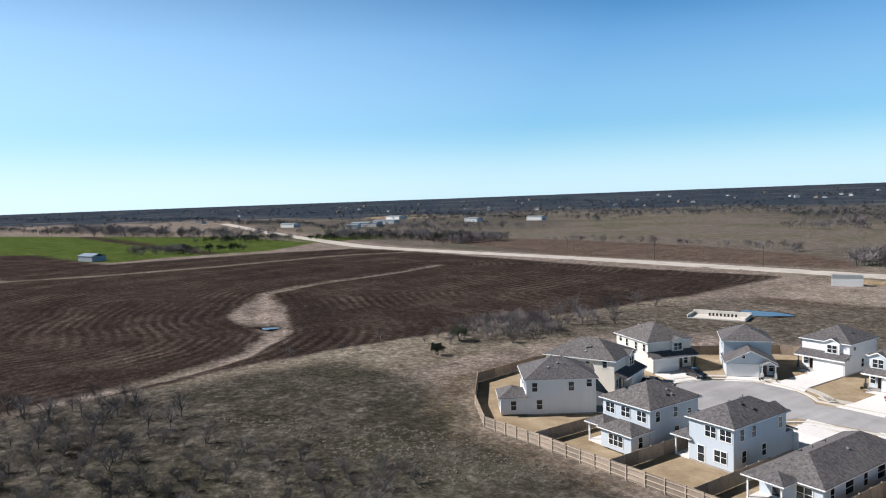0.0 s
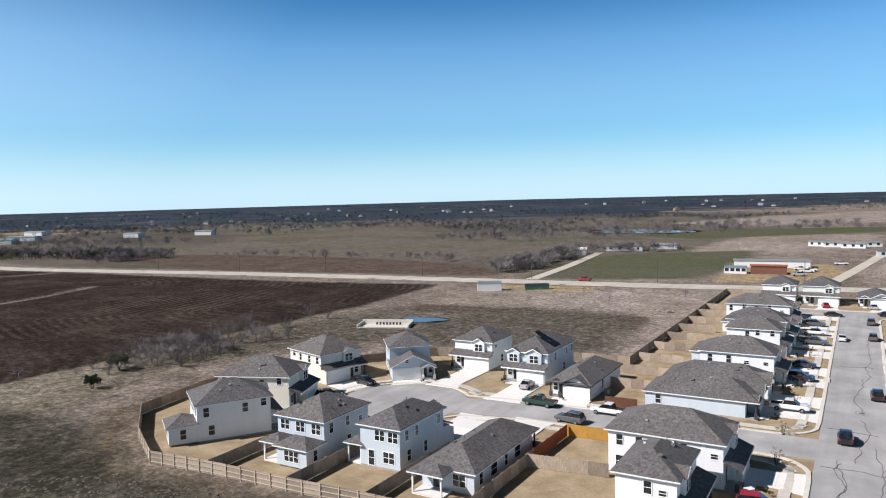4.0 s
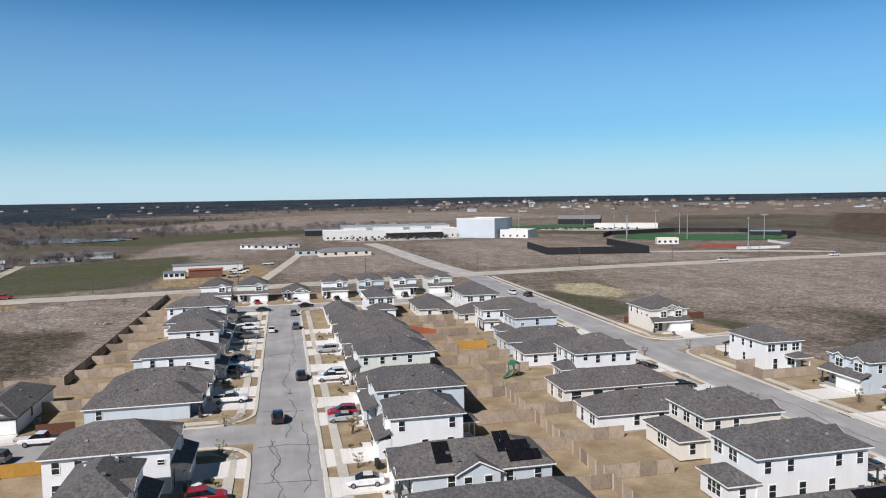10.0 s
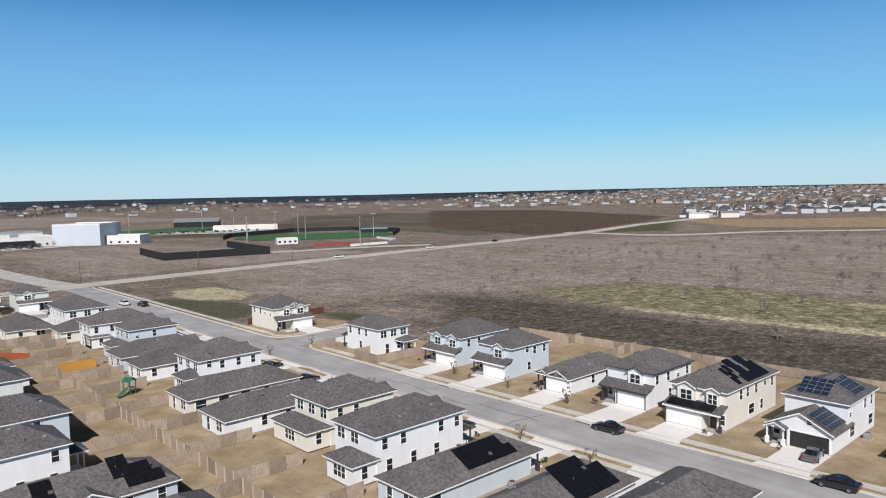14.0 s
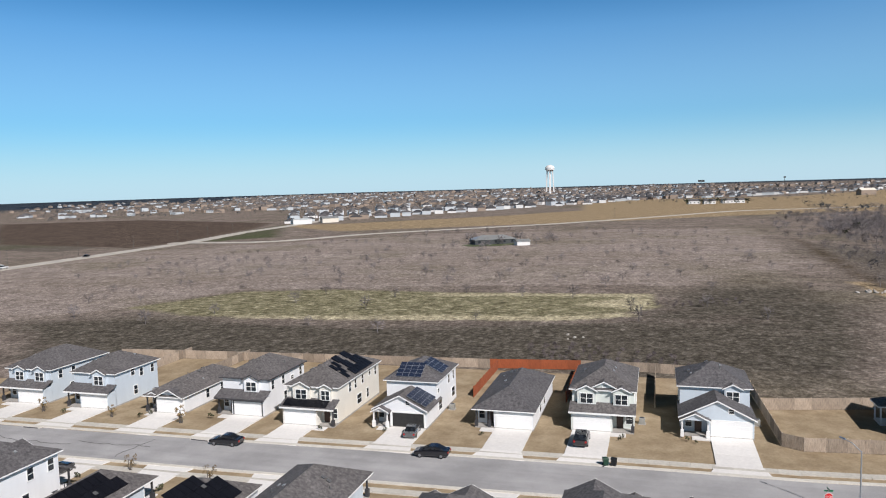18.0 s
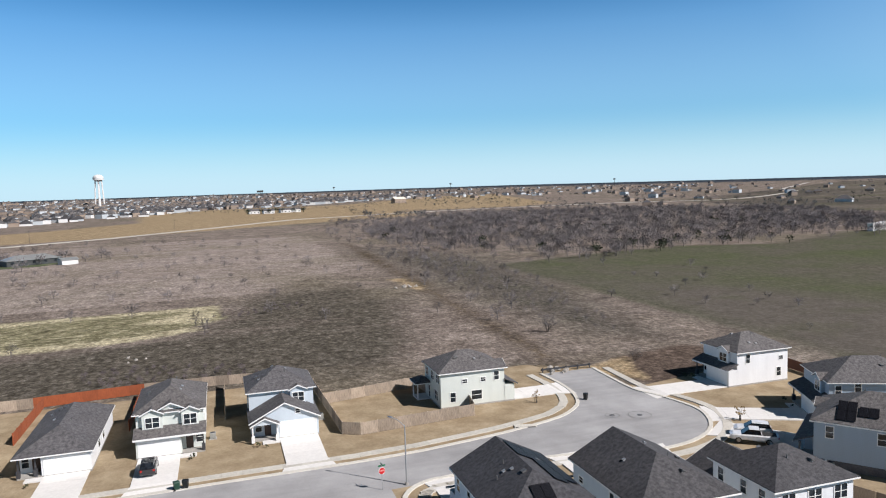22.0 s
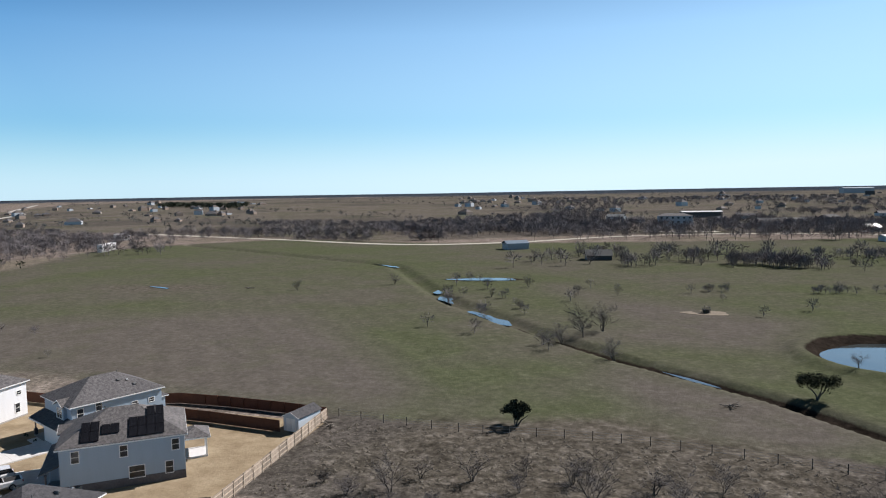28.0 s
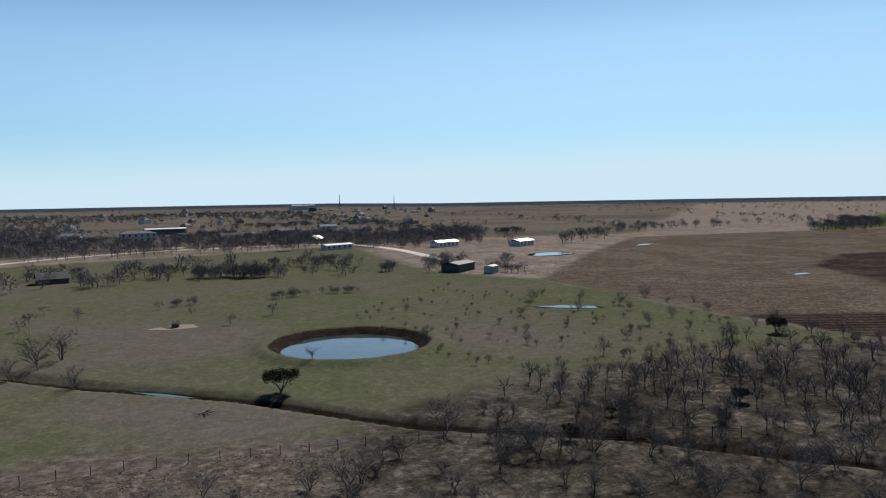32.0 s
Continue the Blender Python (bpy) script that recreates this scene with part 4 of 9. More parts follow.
def house(x0, x1, y0, y1, face, storeys=1, wall=None, side=1, front="shed", roof=None, pitch=0.5, wings=(), solar_on=(), label="", turn=None, trim=None, upper=None, porch_back=0, open_garage=False, rear_windows=True, seed=0, garage=True, cross=(), dormer=None, skirt=0.0, front_gable=False):
    """A detached family house. Footprint in world metres, face is the side of its front (N, S, E, W); or turn, with x0, y0 the front's
    centre, x1 its width and y1 its depth."""
    wall, roof, trim = wall or M_WHITE, roof or M_ROOF, trim or M_TRIM
    if turn is None:
        cx, cy = (x0 + x1) / 2, (y0 + y1) / 2
        fx, fy, turn, w, d = {"S": (cx, y0, 0, x1 - x0, y1 - y0), "N": (cx, y1, 180, x1 - x0, y1 - y0), "E": (x1, cy, 90, y1 - y0, x1 - x0), "W": (x0, cy, -90, y1 - y0, x1 - x0)}[face]
    else:
        fx, fy, w, d = x0, y0, x1, y1
    rng = random.Random(seed * 77 + int(abs(fx) * 10) + int(abs(fy) * 3))
    root = new("house")
    root.matrix_basis = pose(fx, fy, 0, 0, 0, turn)
    e1, e2, g = 2.78, 5.6, 0.22
    L, R = -w / 2, w / 2
    f = 1.7 if front in ("shed", "gable") else 0.0
    if front == "deep":
        f = 5.2
    gw = min(5.7, w - 2.4)
    ga, gb = (R - gw, R) if side > 0 else (L, L + gw)
    pa, pb = (L, ga) if side > 0 else (gb, R)

    def seen(s, ang):
        """Far houses carry windows only towards the estate's middle."""
        a = radians(turn + ang)
        return math.hypot(fx, fy) < 120 or -(fx * math.sin(a) - fy * math.cos(a)) > 0

    bm = bmesh.new()
    box(bm, L - 0.02, R + 0.02, -0.02, d + 0.02, -0.3, g)
    part("foundation", bm, M_FOUND, root, "low concrete slab edge")
    bm = bmesh.new()
    top = e2 if storeys == 2 else e1
    box(bm, L, R, f, d, g, top)
    if f:
        box(bm, ga, gb, 0, f + 0.05, g, e1)
    part("wall", bm, wall, root)
    # roofs
    bm, tr = bmesh.new(), bmesh.new()
    y_lo = f if storeys == 2 else (0.0 if f else 0.0)
    if front_gable:
        half_hip(bm, L, R, y_lo, d, top, pitch)
        wl, rk = bmesh.new(), bmesh.new()
        gable_wall(wl, L, R, y_lo, top, pitch)
        rake(rk, L, R, y_lo - 0.4, top, pitch)
        part("gable_wall", wl, wall, root)
        part("rake_board", rk, trim, root)
    else:
        hip(bm, L, R, y_lo, d, top, pitch)
    fascia(tr, L, R, y_lo, d, top)
    part("roof", bm, roof, root)
    part("fascia", tr, trim, root, "painted eaves board")
    if storeys == 2 and front == "shed":
        bm, tr = bmesh.new(), bmesh.new()
        a, b, h0, h1 = L - 0.3, R + 0.3, e1 - 0.02, e1 + (f + 0.5) * 0.4
        pts = [(a, -0.5, h0), (b, -0.5, h0), (b, f + 0.02, h1), (a, f + 0.02, h1)]
        pts += [(q[0], q[1], q[2] + 0.13) for q in pts]
        solid(bm, pts, [(3, 2, 1, 0), (4, 5, 6, 7), (0, 1, 5, 4), (1, 2, 6, 5), (2, 3, 7, 6), (3, 0, 4, 7)])
        part("porch_roof", bm, roof, root)
        box(tr, a, b, -0.54, -0.5, h0 - 0.14, h0 + 0.1)
        part("fascia", tr, trim, root)
    if storeys == 2 and front == "deep":
        bm, tr, wl = bmesh.new(), bmesh.new(), bmesh.new()
        gable(bm, L, R, 0, f + 1.5, e1, pitch)
        gable_wall(wl, L, R, 0.0, e1, pitch)
        box(wl, pa, pb, 1.6, f, g, e1)
        rake(tr, L, R, -0.35, e1, pitch)
        part("garage_roof", bm, roof, root)
        part("gable_wall", wl, wall, root)
        part("rake_board", tr, trim, root)
        window(root, (ga + gb) / 2, -0.0, e1 + 0.7, 0.6, 0.6)
        bm, tr, wl = bmesh.new(), bmesh.new(), bmesh.new()
        gable(bm, pa, pb, -0.9, 1.4, e1 - 0.25, pitch, 0.25)
        gable_wall(wl, pa, pb, -0.9, e1 - 0.25, pitch)
        rake(tr, pa, pb, -1.15, e1 - 0.25, pitch, 0.25)
        part("porch_roof", bm, roof, root)
        part("gable_wall", wl, wall, root)
        part("rake_board", tr, trim, root)
        for px in (pa + 0.15, pb - 0.15):
            piece("post", ("post_low",), post_make(e1 - g - 0.25), trim, root, pose(px, -0.75, g - 0.03))
    if front == "gable" or (storeys == 1 and front == "shed2"):
        bm, tr, wl = bmesh.new(), bmesh.new(), bmesh.new()
        gable(bm, ga, gb, -0.2, 4.5, e1, pitch)
        gable_wall(wl, ga, gb, -0.01, e1, pitch)
        rake(tr, ga, gb, -0.57, e1, pitch)
        part("garage_roof", bm, roof, root)
        part("gable_wall", wl, wall, root)
        part("rake_board", tr, trim, root)
        bm, tr, wl = bmesh.new(), bmesh.new(), bmesh.new()
        gable(bm, pa + 0.2, pb - 0.1, 0.2, 3.5, e1, pitch)
        gable_wall(wl, pa + 0.2, pb - 0.1, 0.4, e1, pitch)
        rake(tr, pa + 0.2, pb - 0.1, -0.15, e1, pitch)
        part("porch_roof", bm, roof, root)
        part("gable_wall", wl, wall, root)
        part("rake_board", tr, trim, root)
    # upper bays with little gables
    if storeys == 2:
        for k, (ux, uw) in enumerate(upper if upper is not None else ((ga / 2 + gb / 2, 2.6),)):
            bm, tr, wl = bmesh.new(), bmesh.new(), bmesh.new()
            box(wl, ux - uw / 2, ux + uw / 2, f - 0.5, f + 0.1, e1 + 0.5, e2)
            gable_wall(wl, ux - uw / 2, ux + uw / 2, f - 0.5, e2, pitch)
            gable(bm, ux - uw / 2, ux + uw / 2, f - 0.5, f + 2.6, e2, pitch, 0.3)
            rake(tr, ux - uw / 2, ux + uw / 2, f - 0.8, e2, pitch, 0.3)
            part("bay_wall", wl, wall, root)
            part("bay_roof", bm, roof, root)
            part("rake_board", tr, trim, root)
            window(root, ux, f - 0.5, 3.75, min(1.7, uw - 0.6), 1.35, 0, 2)
        # end windows of the upper floor
        n = max(3, int((d - f) / 2.6))
        for s, ang in ((L, -90), (R, 90)):
            for k in range(n):
                if rng.random() < 0.85 and seen(s, ang):
                    window(root, s, f + (k + 0.5) * (d - f) / n + rng.uniform(-0.4, 0.4), 3.75 if rng.random() < 0.8 else 4.3, 0.8, 1.35 if rng.random() < 0.8 else 0.6, ang)
        for k in range(3):
            if rear_windows and rng.random() < 0.85 and seen(0, 180):
                window(root, L + (k + 0.5) * w / 3, d, 3.75, 1.5, 1.35, 180, 2)
    if dormer:
        # a wide gable on the front slope with a small square vent in it
        ux, uw = dormer
        bm, tr, wl = bmesh.new(), bmesh.new(), bmesh.new()
        gable_wall(wl, ux - uw / 2, ux + uw / 2, y_lo - 0.05, top, pitch)
        gable(bm, ux - uw / 2, ux + uw / 2, y_lo - 0.05, y_lo + uw * 0.55, top, pitch, 0.35)
        rake(tr, ux - uw / 2, ux + uw / 2, y_lo - 0.40, top, pitch)
        part("dormer_wall", wl, wall, root)
        part("dormer_roof", bm, roof, root)
        part("rake_board", tr, trim, root)
        piece("gable_vent", ("gable_vent",), win_frame(0.4, 0.4, 1), M_TRIM, root, pose(ux, y_lo - 0.05, top + uw * pitch * 0.18))
    if skirt:
        bm = bmesh.new()
        box(bm, L - 0.05, R + 0.05, f + 0.02, d + 0.05, -0.2, skirt)
        part("skirting", bm, M_SKIRT, root, "dark grey masonry base")
    # ground floor windows
    n = max(2, int(d / 4.5))
    for s, ang in ((L, -90), (R, 90)):
        for k in range(n):
            if rng.random() < 0.7 and seen(s, ang):
                yy = max(f, 4.5) + (k + 0.5) * (d - max(f, 4.5)) / n
                window(root, s, yy, 0.95, 0.85 if rng.random() < 0.6 else 1.7, 1.45, ang, 1)
    if rear_windows and seen(0, 180):
        window(root, L + w * 0.28, d, 0.9, 1.7, 1.45, 180, 2)
        window(root, L + w * 0.72, d, 0.3, 0.9, 2.0, 180, 1)
    # front: garage door, entrance, porch
    gc = (ga + gb) / 2
    if garage:
        if open_garage:
            # a near-black sheet fills the doorway in place of the bay's shade
            bm = bmesh.new()
            box(bm, gc - 2.4, gc + 2.4, -0.02, 0.02, g, 2.25)
            part("garage_opening", bm, M_NEARBLACK, root, "dark sheet standing in for the shaded open garage bay")
        else:
            piece("garage_door", ("garage_door",), garage_make(4.88, 2.13), M_GARAGE, root, pose(gc, -0.0, g))
        bm = bmesh.new()
        box(bm, gc - 2.62, gc - 2.44, -0.06, 0, g, 2.45)
        box(bm, gc + 2.44, gc + 2.62, -0.06, 0, g, 2.45)
        box(bm, gc - 2.44, gc + 2.44, -0.06, 0, 2.36 if not open_garage else 2.27, 2.5)
        part("garage_trim", bm, trim, root)
        if garage:
            DRIVES.append((root.matrix_basis @ Vector((gc, 0, 0)), root.matrix_basis.to_3x3() @ Vector((0, -1, 0)), root.matrix_basis @ Vector(((pa + pb) / 2, 0, 0)), turn))
    pc, yd = (pa + pb) / 2, (f if front != "deep" else 1.6) if f else 0.0
    piece("door", ("door",), lambda bm: lattice(bm, [-0.46, -0.34, -0.06, 0.06, 0.34, 0.46], [0, 0.2, 0.95, 1.1, 1.85, 2.03], lambda i, j: 0.03 if i % 2 and j % 2 else 0.05), M_DOOR, root, pose(pc + 0.5 * side, yd, g))
    window(root, pc - 0.75 * side, yd, 0.9, 0.8, 1.4)
    if f:
        bm = bmesh.new()
        box(bm, pa, pb, 0.1, f, -0.1, g - 0.03)
        part("porch_floor", bm, M_CONC, root)
        px = pa + 0.15 if side > 0 else pb - 0.15
        piece("post", ("post",), post_make(e1 - g), trim, root, pose(px, 0.2, g - 0.03))
        if storeys == 1:
            piece("post", ("post",), post_make(e1 - g), trim, root, pose(pa + (pb - pa) * (0.75 if side > 0 else 0.25), 0.2, g - 0.03))
    # wings at one storey: (x0, x1, y0, y1, open porch or walls)
    for (a, b, c, e, kind) in wings:
        bm, tr = bmesh.new(), bmesh.new()
        hip(bm, a, b, c, e, e1, pitch)
        fascia(tr, a, b, c, e, e1)
        part("wing_roof", bm, roof, root)
        part("fascia", tr, trim, root)
        bm = bmesh.new()
        if kind == "porch":
            box(bm, a, b, c, e, -0.1, g)
            part("patio", bm, M_CONC, root)
            far_y = e if e > d else c
            for q in (a + 0.12, b - 0.12):
                piece("post", ("slim_post",), lambda z: box(z, -0.09, 0.09, -0.09, 0.09, 0, e1 - g), trim, root, pose(q, far_y - 0.12 if far_y == e else far_y + 0.12, g))
        else:
            box(bm, a, b, c, e, g, e1)
            part("wing_wall", bm, wall, root)
            window(root, (a + b) / 2, e, 0.9, min(2.4, (b - a) * 0.5), 1.4, 180, 3)
            window(root, a, (c + e) / 2, 0.9, 0.8, 1.4, -90)
            window(root, b, (c + e) / 2, 0.9, 0.8, 1.4, 90)
    # vents and pipes on the roof
    for k in range(6 if math.hypot(fx, fy) < 140 else 2):
        sx = rng.choice((-1, 1))
        vx, vy = sx * (w / 2 + 0.4) * rng.uniform(0.12, 0.7), y_lo + (d - y_lo) * rng.uniform(0.25, 0.8)
        hz = top + 0.1 + pitch * max(0.0, min(w / 2 + 0.4 - abs(vx), vy - y_lo + 0.4, d + 0.4 - vy))
        if k % 3 == 0:
            piece("roof_vent", ("roof_vent",), make_vent, M_VENT, root, pose(vx, vy, hz, 0, sx * 26))
        elif k % 3 == 1:
            piece("roof_vent", ("pale_vent",), make_vent, M_GALV, root, pose(vx, vy, hz, 0, sx * 26) @ Matrix.Diagonal((0.7, 0.7, 0.8, 1)))
        else:
            piece("vent_pipe", ("vent_pipe",), make_pipe, M_VENT, root, pose(vx, vy, hz + 0.1))
    for spots, on, a, inset in solar_on:
        if on == "R":
            panels(root, spots, R + 0.4 - inset, a, top + 0.12 + pitch * inset, 90, pitch, open_garage)
        elif on == "L":
            panels(root, spots, L - 0.4 + inset, a, top + 0.12 + pitch * inset, -90, pitch)
        elif on == "F":
            panels(root, spots, a, y_lo - 0.4 + inset, top + 0.12 + pitch * inset, 0, pitch, open_garage)
        elif on == "B":
            panels(root, spots, a, d + 0.4 - inset, top + 0.12 + pitch * inset, 180, pitch)
        elif on == "G":
            panels(root, spots, R + 0.35 - inset, a, e1 + 0.14 + pitch * inset, 90, pitch, open_garage)
        else:
            panels(root, spots, a, -0.5 + inset, e1 + 0.11 + 0.4 * inset, 0, 0.4)
    for on, a, b in cross:
        q = pose(R if on == "R" else L, (a + b) / 2, 0, 0, 0, 90 if on == "R" else -90)
        h = (b - a) / 2
        bm, tr, wl = bmesh.new(), bmesh.new(), bmesh.new()
        box(wl, -h, h, -0.6, 0.1, g, e1)
        gable_wall(wl, -h, h, -0.6, e1, pitch)
        gable(bm, -h, h, -0.6, min(w / 2, h + 0.4), e1, pitch, 0.35)
        rake(tr, -h, h, -0.95, e1, pitch)
        for n, mm, o in (("gable_roof", roof, bm), ("gable_wall", wall, wl), ("rake_board", trim, tr)):
            part(n, o, mm, root).matrix_basis = q
        for wx in (-h * 0.5, h * 0.45):
            f = window(root, 0, 0, 0, 0.9, 1.5)
            f.matrix_basis = q @ pose(wx, -0.6, 0.8)
    names = {M_WHITE: "white", M_CREAM: "cream", M_PALE: "pale blue-grey", M_BLUE: "slate-blue", M_SAGE: "sage-green", M_GREY: "grey"}
    return tagged(root, label or f"{names[wall]} sided {'two' if storeys == 2 else 'one'}-storey house with grey shingle roof", "house", "houses of the estate")


def grid(nu, nv, u0=0, v0=0, skip=()):
    return [(u0 + i, v0 + j) for j in range(nv) for i in range(nu) if (i, j) not in skip]


# west cul-de-sac
house(-47, -39.6, 116, 133.5, "S", 1, M_WHITE, 1, "gable", label="white one-storey house with charcoal trim and porch gable", trim=M_DARKTRIM)
house(-59, -50.6, 122.4, 138, "S", 2, M_PALE, 1, "shed", upper=((1.6, 3.0), (-2.6, 2.4)), solar_on=((grid(3, 3, skip=((0, 2),)), "R", 6.0, 0.9),))
house(-73.5, -64.8, 127.6, 139, "S", 2, M_WHITE, 1, "shed")
house(-75.0, 8.2, 115.4, 14, "S", 2, M_PALE, -1, "deep", turn=40, upper=())
house(-86.5, 9.5, 109.1, 12.6, "E", 2, M_CREAM, -1, "shed", turn=74, upper=((1.5, 2.4),))
house(-83.6, 9.5, 94.6, 14.5, "E", 2, M_CREAM, 1, "shed", turn=111)
house(-80.8, 9.0, 83.5, 12.5, "E", 2, M_WHITE, 1, "shed", turn=146, wings=((-4.4, 0.5, 12.5, 16.5, "room"),))
house(-70.3, -62, 73, 84.6, "N", 2, M_PALE, 1, "shed", wings=((-4.0, 1.2, 11.6, 15.1, "room"), (1.2, 4.1, 11.6, 14.6, "porch")))
house(-57.3, -51, 74.8, 87.6, "N", 2, M_PALE, -1, "shed", wings=((3.1, 5.4, 9.5, 12.8, "porch"),), label="pale blue-grey two-storey house with rear porch")
house(-46.2, -39, 72.5, 91, "N", 1, M_PALE, 1, "shed", wings=((-0.6, 3.6, 18.5, 21, "porch"),))
house(-22.6, -14.4, 74, 84, "E", 2, M_WHITE, -1, "shed", wings=())
house(-27.5, -12, 87.3, 96.5, "E", 2, M_WHITE, 1, "shed")
# west side of the main street
for k, (a, b, s, c, sd, fr, xx, xb) in enumerate((
        (117.2, 126.2, 1, M_PALE, 1, "gable", -13.5, -30.6), (128.6, 137, 1, M_WHITE, -1, "gable", -13.2, -30), (139.2, 148, 2, M_WHITE, 1, "shed", -11.6, -26),
        (151.5, 160, 1, M_PALE, -1, "gable", -13, -30), (165.2, 173.5, 2, M_WHITE, 1, "shed", -13, -25.3), (177, 185.5, 2, M_PALE, -1, "shed", -12.8, -27),
        (189.5, 198, 1, M_WHITE, 1, "gable", -13, -30), (202, 210.5, 2, M_WHITE, -1, "shed", -14, -31), (215, 223.5, 1, M_SAGE, 1, "gable", -15, -31))):
    house(xb, xx, a, b, "E", s, c, sd, fr, seed=k)
# north row
for k, (a, b, s, c, sd) in enumerate(((-27, -17.5, 2, M_WHITE, 1), (-15.6, -5.6, 2, M_SAGE, 1), (-0.6, 8.2, 1, M_WHITE, 1), (12.8, 21.2, 2, M_WHITE, 1), (25.4, 33.8, 2, M_PALE, -1), (37.4, 45.4, 2, M_WHITE, -1), (49.6, 58.4, 2, M_SAGE, -1))):
    house(a, b, 245, 257, "S", s, c, sd, "gable" if s == 1 else "shed", seed=20 + k)
# east side of the main street
for k, (a, b, s, c, sd, fr, xx, xb) in enumerate((
        (51, 59.5, 1, M_WHITE, -1, "gable", 12, 30), (64.5, 73.3, 1, M_WHITE, 1, "gable", 12, 31), (78.5, 87.2, 1, M_PALE, -1, "gable", 12, 30.6),
        (91.6, 99.8, 2, M_WHITE, 1, "shed", 11.5, 23), (105.2, 114.5, 2, M_PALE, -1, "shed", 11.5, 26.6), (118, 126.5, 1, M_CREAM, 1, "gable", 12, 29),
        (130.2, 139, 2, M_SAGE, -1, "shed", 11.5, 26.4), (143, 151.5, 1, M_WHITE, 1, "gable", 12, 30), (155.5, 164, 1, M_PALE, -1, "gable", 12, 30),
        (168, 176.5, 1, M_WHITE, 1, "gable", 11.5, 29), (180.5, 189, 1, M_CREAM, -1, "gable", 11.5, 28))):
    sol = ((grid(2, 2), "R", 4.6, 1.4), (grid(4, 1, 1, 0) + grid(4, 1, 0, 1) + grid(2, 1, 0, 2), "R", 12.4, 0.7)) if k == 2 else ()
    wg = ((-3.4, -0.4, 11.4, 14.4, "porch"),) if k in (3, 4) else ()
    house(xx, xb, a, b, "W", s, c, sd, fr, seed=40 + k, solar_on=sol, wings=wg, cross=(("R", 6.8, 12.0),) if k == 2 else ())
house(11.2, 19.6, 194, 210, "N", 1, M_WHITE, 1, "gable", seed=60)
house(23.2, 31, 204.5, 219, "N", 2, M_WHITE, 1, "shed", wings=((-3.6, 3.9, 14.5, 19.5, "room"),), seed=61)
house(37, 47, 196, 214, "N", 1, M_CREAM, -1, "gable", wings=((-4.8, -0.5, 18, 20.5, "porch"),), seed=62)
house(51, 61.5, 200, 217, "N", 2, M_WHITE, 1, "shed", seed=63)
# west side of the east street
for k, (a, b, s, c, sd, fr, xx, xb) in enumerate((
        (55.3, 62.8, 1, M_PALE, 1, "shed", 66, 47), (42.2, 50, 1, M_WHITE, -1, "shed", 66.5, 48), (31.6, 40.4, 1, M_PALE, 1, "shed", 72.5, 55), (16.0, 23.6, 1, M_WHITE, -1, "gable", 68.5, 52), (1.2, 9.2, 1, M_WHITE, 1, "gable", 72.5, 55), (-7.5, -0.8, 1, M_PALE, 1, "gable", 71, 54),
        (93.6, 101.7, 1, M_WHITE, 1, "shed", 64, 43.7), (107.6, 115.8, 1, M_CREAM, -1, "shed", 64, 44.3),
        (120, 129.6, 2, M_WHITE, 1, "shed", 65, 51.5), (134.4, 142.2, 1, M_WHITE, -1, "shed", 64, 46.8), (146, 154.5, 1, M_PALE, 1, "gable", 64, 47), (159.2, 168, 2, M_PALE, 1, "shed", 65, 53), (172.5, 181, 2, M_WHITE, -1, "shed", 65, 49), (185, 193.5, 1, M_CREAM, 1, "gable", 64, 46))):
    sol = {0: ((grid(7, 2) + [(7, 0)], "L", 11.6, 0.9),), 1: ((grid(7, 2) + grid(5, 1, 0, 2), "L", 9.8, 0.6),)}.get(k, ())
    wg = ((-4.6, 0.4, 12.0, 16.0, "room"),) if k in (8, 11, 12) else ()
    house(xb, xx, a, b, "E", s, c, sd, fr, seed=80 + k, solar_on=sol, wings=wg)
house(50, 66, 67, 75.7, "E", 2, M_WHITE, 1, "shed", wings=((-4.2, 1.2, 16, 19.4, "room"),), seed=95)
house(52.7, 65.5, 81, 90, "E", 2, M_CREAM, -1, "shed", wings=((-4.4, 4.4, 12.8, 16.4, "room"),), seed=96)
# east side of the east street
house(88.6, 98.6, 158.6, 172, "S", 2, M_CREAM, 1, "shed", upper=((2.2, 2.2), (-1.8, 2.0)), seed=100, dormer=(0.6, 4.2))
house(90, 98, 119, 132, "N", 2, M_WHITE, -1, "shed", wings=((-4, -0.6, 13, 15.6, "porch"),), seed=101)
house(94, 108.6, 99.8, 109, "W", 2, M_PALE, 1, "shed", upper=((-1.7, 2.2), (2.6, 2.4)), seed=102)
house(93.8, 106, 86.4, 94.8, "W", 2, M_PALE, 1, "shed", seed=103)
house(94.2, 111, 72.4, 79.4, "W", 1, M_WHITE, 1, "gable", seed=104)
house(95.6, 109, 58.7, 67, "W", 2, M_WHITE, 1, "shed", trim=M_DARKTRIM, seed=105)
house(93.4, 111.5, 45.9, 54.2, "W", 2, M_CREAM, -1, "shed", upper=((-1.6, 2.8), (2.4, 1.9)), solar_on=(([(0.2, 1.3), (0.9, 0.7), (0.1, 0.1), (1.6, 1.5)] + grid(7, 1, 2.6, 0) + grid(6, 1, 3.4, 1, ((2, 0),)) + grid(2, 1, 3.0, 2) + grid(2, 1, 6.2, 2), "R", 5.6, 0.3), (grid(7, 1), "S", -4.0, 0.2)), seed=106)
house(95.5, 111.5, 32.2, 40.2, "W", 2, M_WHITE, 1, "deep", upper=(), open_garage=True, solar_on=((grid(4, 2), "F", -2.6, 0.7), (grid(4, 2), "R", 8.6, 0.6), (grid(5, 2), "G", 0.2, 0.5)), seed=107)
house(98, 117.4, 17.1, 25.6, "W", 1, M_WHITE, 1, "shed", trim=M_TRIM, seed=108)
